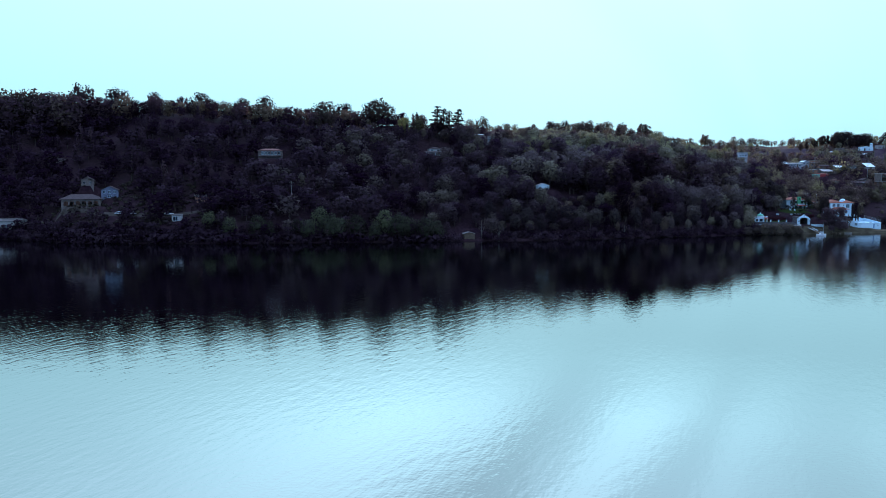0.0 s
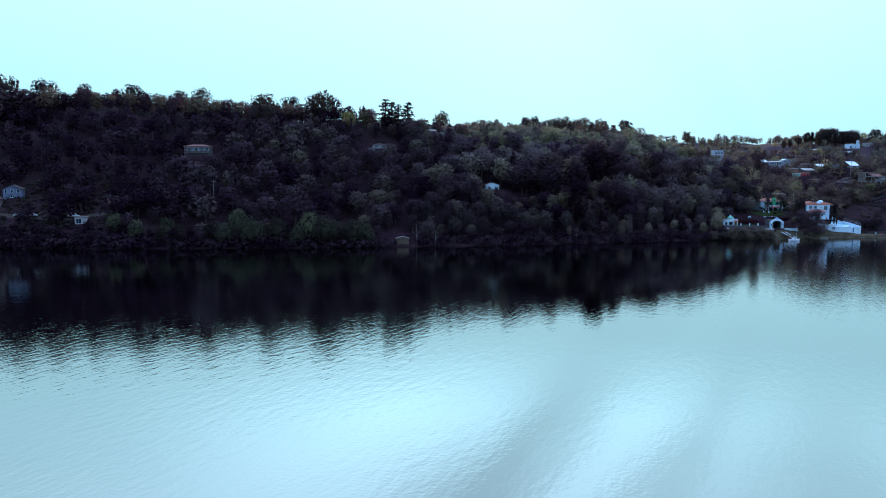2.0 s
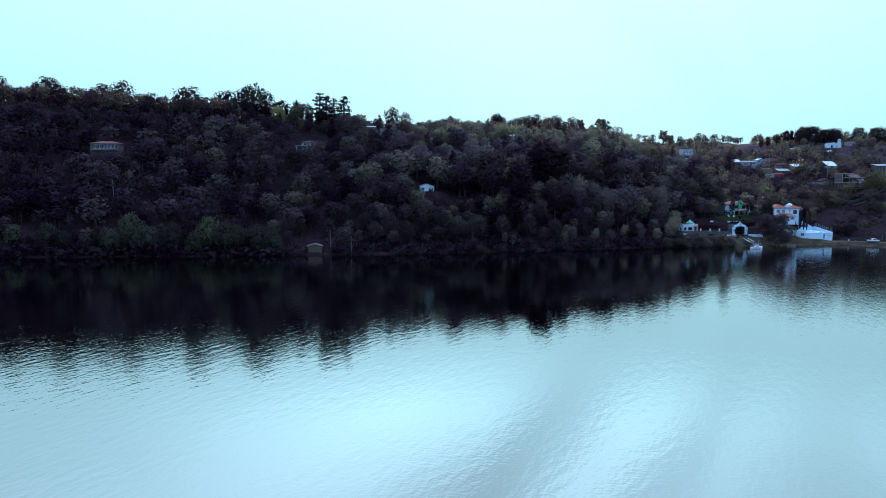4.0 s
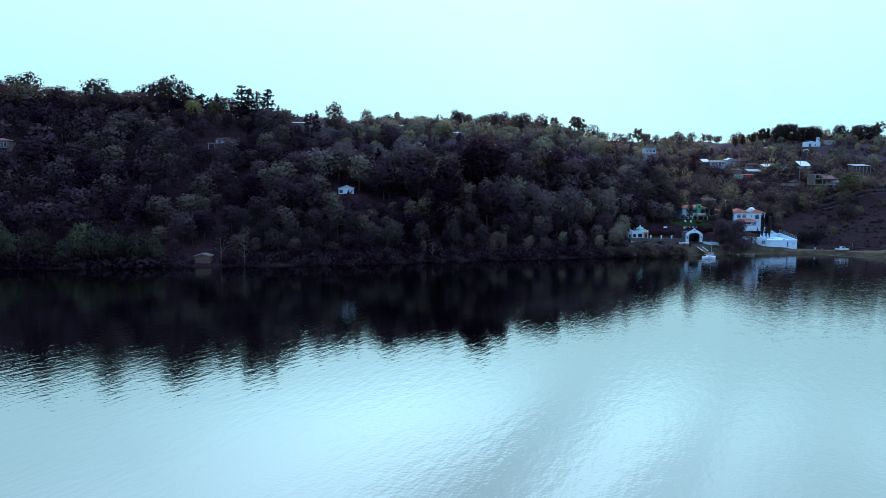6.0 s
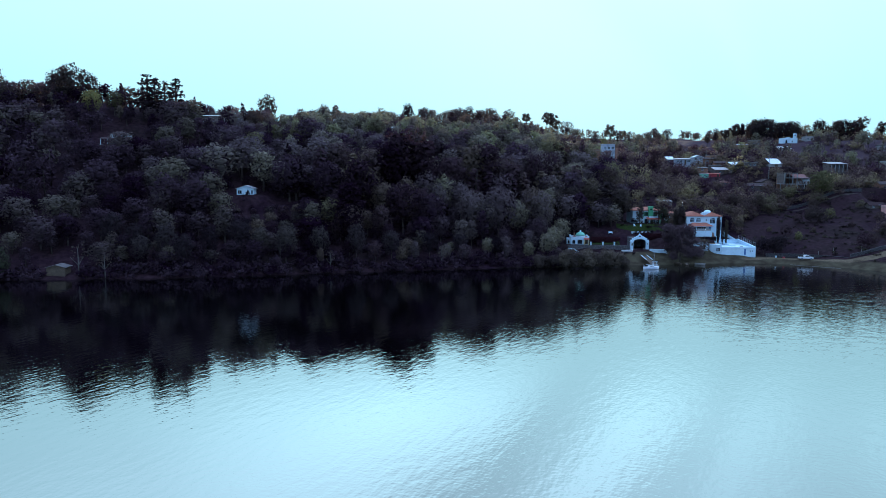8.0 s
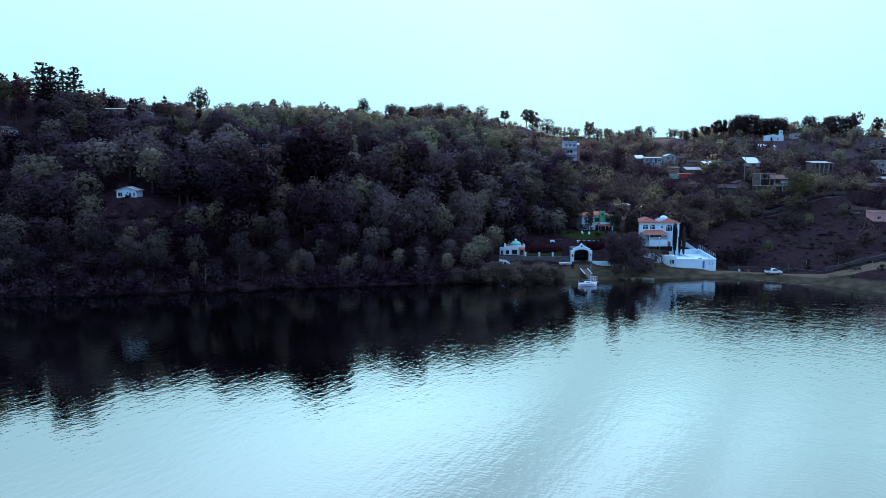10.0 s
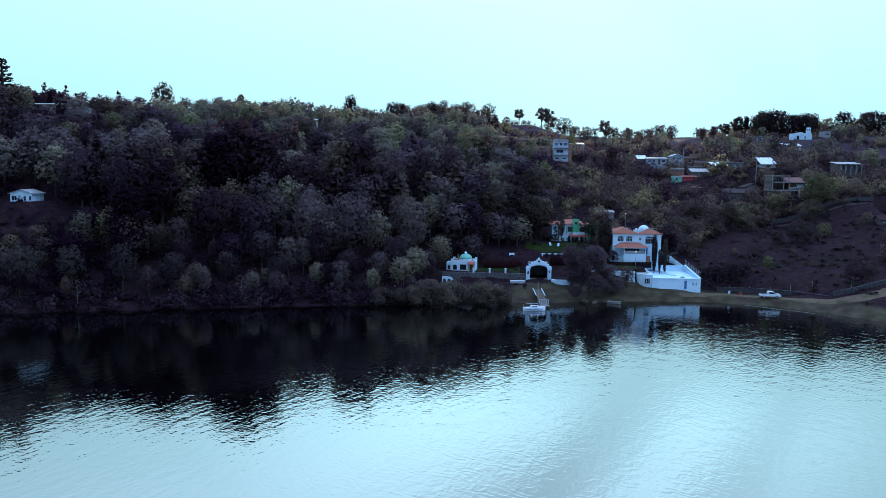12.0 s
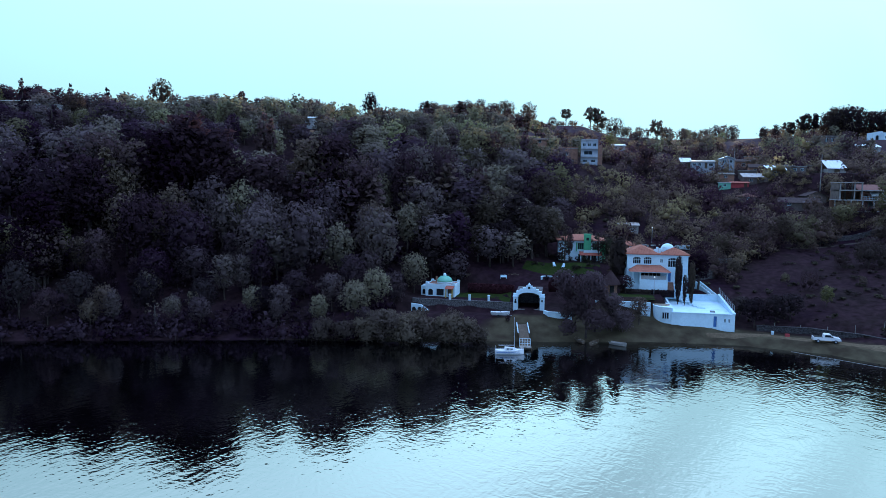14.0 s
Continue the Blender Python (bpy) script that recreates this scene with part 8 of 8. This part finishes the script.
stand([(221.5, 786, 78.5), (199, 786, 71), (239.4, 785, 70.4), (190, 780, 70)], "oaks on the bare crest", "shrub", LEAF_HAZE, "round-crowned tree on the bare crest", True, width=0.9, leaves=700, size=0.055)
stand([(251.4, 700, 68)], "open trees beyond the saddle", "open", LEAF_HAZE, "thin open tree beyond the saddle of the ridge", True, leaves=700, size=0.06)
stand([(258, 704, 64), (266.3, 702, 63), (274, 700, 61), (279, 698, 63.2), (285.6, 700, 65), (290, 702, 62), (296, 702, 65.6), (240, 700, 62)], "trees beyond the saddle", "broad", LEAF_HAZE, "dark tree beyond the saddle of the ridge", True, width=0.85)
stand([(282.9, 577, 55.2), (288.5, 579, 56.3)], "slim trees by the saddle", "tall", LEAF_DARK, "slim dark tree beside the saddle", True, width=1.1)
stand([(294, 577, 57.2), (299.6, 577, 60.2), (304, 578, 60.2)], "pines near the chapel", "open", LEAF_DARK, "open-crowned pine near the chapel", True, leaves=900, size=0.06)
stand([(310, 577, 62), (313, 579, 64.4), (318, 577, 65), (322.5, 580, 64.4), (316, 584, 64), (327.4, 578, 62.2), (332, 580, 63), (335, 578, 63.4), (338, 580, 61)], "grove behind the chapel", "broad", LEAF_DARK, "tall dark tree in the grove behind the chapel", True, width=0.95, leaves=1500, size=0.034)
stand([(352, 579, 63.8), (361.5, 577, 63.5), (366, 579, 64.4), (372, 578, 64), (347, 580, 57)], "round trees past the chapel", "broad", LEAF_DARK, "large round dark tree on the village crest", True, width=1.0, leaves=1500, size=0.034)
stand([(378, 580, 65.6), (390.6, 580, 62.4), (404, 592, 63)], "slender crest pines", "open", LEAF_DARK, "slender open pine on the village crest", True, leaves=600, size=0.055)
# tall trees on the near slope
stand([(102, 407, 20), (139.5, 398, 19), (147, 401, 18), (134, 404, 17), (108, 411, 17), (96, 404, 16), (152, 405, 17), (160, 412, 15), (118, 402, 14), (168, 420, 16), (176, 424, 15), (90, 392, 17), (84, 385, 15), (78, 394, 17), (70, 388, 15)], "tall slope trees", "pine", LEAF_TREE,
      "tall pine rising above the woods", width=1.5, leaves=520, size=0.055)
stand([(180, 412, 14), (186, 414, 15), (190.6, 412, 14), (172, 408, 13), (166, 404, 11), (178, 405, 9), (184, 407, 11), (168, 399, 8), (194, 418, 13)], "tall garden trees", "tall", LEAF_DARK, "tall dark tree above the estate garden", width=1.5)
# pale and bright trees
stand([(195, 467, 8), (252, 393, 4.5), (-22.7, 432, 12), (-15, 435, 11), (90, 375, 8), (142, 478, 8), (51, 437, 9), (12, 447, 9), (183, 478, 7), (216, 560, 9), (168, 450, 8)], "yellow-green trees", "broad", LEAF_LIME,
      "bright yellow-green broadleaf tree", width=1.0)
stand([(-61, 326.5, 9.5), (-52, 327.5, 12.5), (-48, 328.5, 10), (-39, 328.5, 11.5), (-31, 327.5, 8.5), (-20, 329, 13), (-16, 331, 10), (-8, 330.5, 11), (-67, 330, 8), (-79, 326, 8.5), (-27, 333, 12), (-84, 327, 10.5), (-97, 327, 9), (-107, 330, 8), (-3, 331.5, 9), (-57, 334, 11)], "green shore trees", "shrub", LEAF_GREEN, "fresh green bushy tree beside the water", width=0.8, leaves=900, size=0.05)
stand([(40, 344, 12), (52, 346, 11), (60, 350, 12.5), (74, 351, 12), (84, 354, 11), (95, 356, 12), (106, 359, 10.5), (118, 362, 10), (30, 345, 11), (22, 347, 12.5), (66, 352, 10), (128, 366, 9), (34, 340, 10), (46, 341, 10.5), (140, 368, 8)], "grey-green shore trees", "broad", LEAF_GREY, "pale grey-green tree beside the water", width=0.9)
tree(284.4, 441, 13.0, "broad", LEAF_LIME, "large yellow-green tree below the unfinished house", width=1.2, seed=3, z=19.8, leaves=1200, size=0.036)
# undergrowth below the cottage
for i, (x, y, h) in enumerate([(54, 360, 4.2), (58.5, 361.5, 4.6), (63, 360.5, 4.0), (67.5, 362, 4.8), (72, 361, 4.2), (75.5, 363.5, 4.4), (53, 365, 3.8), (57, 366.5, 3.4), (61.5, 365.5, 4.2), (66, 367, 3.6), (70.5, 366.5, 4.4), (75, 368.5, 4.0), (54.5, 370.5, 2.6), (59.5, 371, 2.8), (64.5, 372, 3.4), (69, 371.5, 3.8), (73.5, 373.5, 4.2), (52.5, 375, 1.9), (57.5, 376, 1.8), (63, 377, 2.8), (67.5, 377.5, 3.4), (72, 379, 3.8), (76, 380, 4.4)]):
    tree(x, y, h, "shrub", LEAF_GREY if i % 3 == 1 else LEAF_TREE, "low dark shrub on the slope below the cottage", "bush", group="shrubs below the cottage", width=1.25, seed=i % 4, name="shrub", leaves=420, size=0.075)
for i, (x, y, h) in enumerate([(160.5, 377, 9.5), (162.5, 384.5, 8.5), (157.5, 372, 9.0), (165.2, 392.5, 9.5), (155.0, 380, 10.5)]):
    tree(x, y, h, "broad", LEAF_SLOPE, "dusky tree beside the garden pavilion", group="trees beside the pavilion", seed=i, leaves=1300, size=0.033)
# willows by the estate
stand([(158, 363.6, 5.0), (162, 364.2, 5.6), (165.5, 364.9, 6.0), (169, 365.2, 6.2), (172.5, 365.9, 6.0), (176, 366.7, 6.0), (179.2, 367.6, 5.4), (182, 368.6, 4.6), (164, 369, 5.4), (171, 370.5, 5.0), (177, 371, 4.6), (153, 363.5, 4.6)], "shore willows", "willow", LEAF_WILLOW,
      "rounded grey-green willow bush at the waterline", width=1.0, leaves=1500, size=0.045)
tree(203.0, 374.4, 13.2, "wisp", LEAF_WISP, "large thin-leaved grey willow at the water's edge", width=0.92, leaves=15000, size=0.019, seed=2)
tree(208.0, 377.5, 8.5, "wisp", LEAF_WISP, "thin-leaved grey willow beside the white wall", width=0.9, leaves=9000, size=0.022, seed=3)
tree(213.5, 381.0, 5.6, "broad", LEAF_TREE, "dark bush in front of the garden wall", "bush", width=1.15, seed=1, name="bush")
tree(211.5, 391.5, 4.2, "broad", LEAF_TREE, "dark bush beside the white house terrace", "bush", width=1.3, seed=2, name="bush")
tree(203.0, 388.5, 4.0, "shrub", LEAF_LIME, "light green bush on the garden terrace", "bush", seed=1, name="bush", z=6.0)
stand([(222.4, 392.3, 9.4), (225.0, 391.4, 8.4)], "cypresses by the white house", "cypress", LEAF_DARK, "tall slim dark cypress rising from the roof terrace", leaves=1500, size=0.040, width=0.66, z=4.9)
tree(223.6, 391.2, 6.0, "cypress", LEAF_DARK, "short slim cypress beside the white house", group="cypresses by the white house", leaves=700, size=0.045, width=0.7, z=4.9)
tree(210.6, 397.5, 10.5, "cypress", LEAF_DARK, "tall slim cypress at the house corner", group="cypresses by the white house", leaves=1500, size=0.05)
tree(209.8, 400.6, 9.6, "cypress", LEAF_DARK, "slim dark cypress beside the side wall of the house", group="cypresses by the white house", leaves=1200, size=0.045, width=1.1)
tree(210.4, 403.8, 9.0, "tall", LEAF_TREE, "dark tree beside the side wall of the house", width=1.3, seed=6)
tree(227.5, 399.0, 9.0, "tall", LEAF_TREE, "dark tree close behind the white house", width=1.5)
tree(206.5, 412.6, 7.5, "open", LEAF_WILLOW, "thin young tree in front of the green villa", leaves=300, size=0.05)
tree(199.6, 412.0, 8.5, "tall", LEAF_TREE, "slim tree in front of the green villa", width=0.5)
for i, (x, y, h) in enumerate([(236.5, 386.5, 6.6), (240.5, 386.8, 7.2), (244, 389.0, 6.0), (234.5, 390, 5.0)]):
    tree(x, y, h, "broad", LEAF_GREY, "large dark shrub beside the lakeside building", "bush", group="shrubs beside the hall", width=1.25, seed=i, name="shrub", leaves=1000, size=0.04)
for i, (x, y, h) in enumerate([(266.5, 376.5, 6.6), (271.0, 379.5, 5.2), (267.0, 413, 8.0), (271.5, 415.5, 6.2), (277.5, 420.5, 4.6), (262, 415, 4.6), (251.5, 402, 4.6), (288, 405, 3.6), (268.5, 417.5, 6.0), (290, 421.5, 4.0), (298, 396, 5), (312, 392, 6), (262, 402, 2.2), (248, 408, 2.4), (276, 402, 2.4)]):
    tree(x, y, h, "shrub", (LEAF_DARK if i in (2, 3, 8) else LEAF_OLIVE) if i != 4 else LEAF_LIME, "rounded olive bush on the grassy slope above the track", "bush", group="bushes on the grassy slope", width=0.9, seed=i % 4, name="bush", leaves=900, size=0.045)
tree(279.5, 388.0, 3.6, "pine", LEAF_DARK, "small dark conifer on the grassy slope", width=1.8, seed=2, leaves=500, size=0.06)
for i, (x, y, h) in enumerate([(247, 428.5, 8.0), (252.5, 430.5, 8.8), (257.5, 432.5, 7.4), (243.5, 424.5, 6.4), (262, 439.5, 8.0), (267, 445.5, 8.4), (239.0, 425.5, 6.4), (272.5, 446.5, 7.4), (235, 424.5, 6.6), (252, 437, 7.6), (244, 434, 7.0), (259, 443.5, 7.4), (281, 437.5, 6.0), (277, 433, 5.2), (233.5, 413.5, 6.5), (231, 417, 7.0), (237.5, 411.0, 4.5)]):
    tree(x, y, h, "broad" if i % 3 == 1 else "shrub", LEAF_OLIVE, "large rounded olive bush above the grassy slope", "bush", group="large bushes above the meadow", width=1.25 if i % 3 == 1 else 1.05, seed=i % 5, name="bush", leaves=1100, size=0.040)


def hedge(x0, x1, y0, y1, z, h, leaf, label):
    """A clipped hedge: a leafy block with a ragged surface."""
    rng = np.random.default_rng(int(x0 * 10))
    l = math.hypot(x1 - x0, y1 - y0)
    n = int(l * 60)
    u, v, w = rng.random(n), rng.random(n), rng.random(n)
    face = rng.integers(0, 3, n)
    side = np.where(face == 0, -0.5, np.where(face == 1, 0.5, v - 0.5))
    top = np.where(face == 2, 1.0, w)
    dx, dy = (x1 - x0) / l, (y1 - y0) / l
    c = np.stack([x0 + (x1 - x0) * u - dy * side, y0 + (y1 - y0) * u + dx * side, z + h * top], -1)
    o = np.stack([-dy * np.sign(side) * (face < 2), dx * np.sign(side) * (face < 2), 1.0 * (face == 2)], -1)
    vv = cards(rng, c, o, 0.32)
    k = len(vv)
    core = Shape().slab([(x0 + dy * 0.42, y0 - dx * 0.42), (x1 + dy * 0.42, y1 - dx * 0.42), (x1 - dy * 0.42, y1 + dx * 0.42), (x0 - dy * 0.42, y0 + dx * 0.42)], z - 0.6, z + h * 0.93)
    quads = np.concatenate([np.arange(k).reshape(-1, 4), np.array(core.f) + k])
    me = fast_mesh("hedge", np.concatenate([vv, np.array(core.v)]), quads, np.zeros((0, 3), int), [leaf])
    return tagged(new("hedge", me), label, "hedge", "garden hedges")


hedge(177, 187.5, 396.2, 395.6, 5.4, 1.7, LEAF_RED, "long clipped dark red hedge above the lawn")
hedge(195.2, 203.5, 395.2, 396.4, 6.6, 1.8, LEAF_RED, "long clipped dark red hedge beside the gateway")
hedge(176, 188, 400.4, 402.0, 7.6, 1.2, LEAF_TREE, "clipped green hedge along the upper lawn")
hedge(172, 181, 404, 407.5, 9.0, 2.2, LEAF_TREE, "tall clipped green hedge climbing the slope")
hedge(210.5, 216.8, 392.6, 392.4, 6.9, 0.7, LEAF_DARK, "dark hedge before the terrace of the white house")
hedge(216.9, 221.6, 392.3, 392.2, 6.9, 0.75, LEAF_DARK, "low dark hedge before the terrace of the white house")
for i, (x, y) in enumerate([(194.6, 400.2), (196.2, 400.9), (198.0, 401.4), (199.6, 402.0), (201.2, 403.0)]):
    tree(x, y, 1.5, "shrub", LEAF_RED if i % 2 else LEAF_DARK, "small clipped ball shrub beside the terrace wall", "shrub", group="ball shrubs", seed=i % 3, name="shrub", width=0.8, leaves=200, size=0.12)
for i, (x, y, h) in enumerate([(198.0, 412.6, 1.8), (199.8, 412.3, 1.5), (201.6, 411.2, 1.6), (203.4, 410.6, 1.9), (205.4, 410.4, 1.7), (207.6, 410.6, 2.2), (209.6, 411.4, 2.6), (197.0, 413.8, 2.4)]):
    tree(x, y, h, "shrub", LEAF_DARK if i % 3 else LEAF_GREEN, "dark garden shrub before the green villa", "shrub", group="shrubs before the green villa", seed=i % 3, name="shrub", width=0.9, leaves=200, size=0.10)
tree(208.6, 412.8, 6.4, "broad", LEAF_GREEN, "leafy green garden tree beside the green villa", width=0.9, seed=2)
tree(209.9, 415.5, 7.0, "tall", LEAF_TREE, "slim dark tree at the corner of the green villa", width=1.0, seed=4)
tree(198.4, 410.2, 9.5, "pine", LEAF_WILLOW, "tall thin garden tree with bare lower trunk", width=0.8, seed=5, leaves=420, size=0.045)
for i, (x, y, h) in enumerate([(72, 352, 7), (88, 349.5, 6), (26, 334, 8), (122, 359, 6.5), (18, 335, 9)]):
    tree(x, y, h, "open", LEAF_WILLOW, "bare grey tree leaning over the water", group="bare shore trees", seed=i % 3, bark=PALE_BARK, leaves=60, size=0.05)

stand([(64.4, 520, 66), (127, 600, 69.5), (143.9, 600, 69.5), (149, 604, 68.5), (161, 600, 67.5), (168.2, 600, 66), (178, 600, 63.3)], "pines on the middle crest", "pine", LEAF_PINE_TREE, "dusky pine on the middle of the crest", True, width=1.5, leaves=420, size=0.07)
stand([(136, 603, 68.5), (154, 601, 68), (156, 603, 67.5), (174, 602, 63.5), (184, 602, 60)], "round trees on the middle crest", "broad", LEAF_PINE_TREE, "dusky round tree on the middle of the crest", True, width=0.85)
stand([(170, 456, 15.5), (175, 458, 15), (185, 469, 14), (189.5, 467, 13), (195.3, 447, 13), (192.5, 437, 13.5), (48.5, 413, 12), (85.4, 370.4, 12), (92.4, 367.4, 11), (182, 424, 12), (92.8, 452, 11), (111, 458, 11), (39.6, 449, 11), (62, 430, 11), (128, 440, 11), (150, 447, 11)], "olive crowns in the woods", "broad", LEAF_OLIVE,
      "broad olive green tree standing out of the woods", width=1.15)
stand([(147.7, 410, 21), (158, 417, 20), (164.5, 425, 19), (140.4, 414.6, 19), (155, 395, 16), (115, 381, 16), (94.8, 398.6, 18)], "high crowns in the woods", "broad", LEAF_TREE, "very tall dusky tree rising out of the woods", width=0.8, leaves=1700, size=0.026)
stand([(106.4, 400.3, 47.4), (115, 399.2, 43), (102.8, 395.9, 43), (139, 414.7, 43.5), (133.6, 412.8, 42), (148.7, 407.2, 34.5), (125.1, 404, 37.5), (96.4, 394.3, 40), (93.2, 380, 36), (91.5, 366.1, 28)], "giants of the lower slope", "tall", LEAF_TREE, "very tall soft-crowned tree on the lower slope", True, width=1.25, leaves=1500, size=0.036)
tree(223.7, 481, 16, "tall", LEAF_PINE_TREE, "tall dusky tree standing alone among the village shrubs", width=1.0, seed=3)
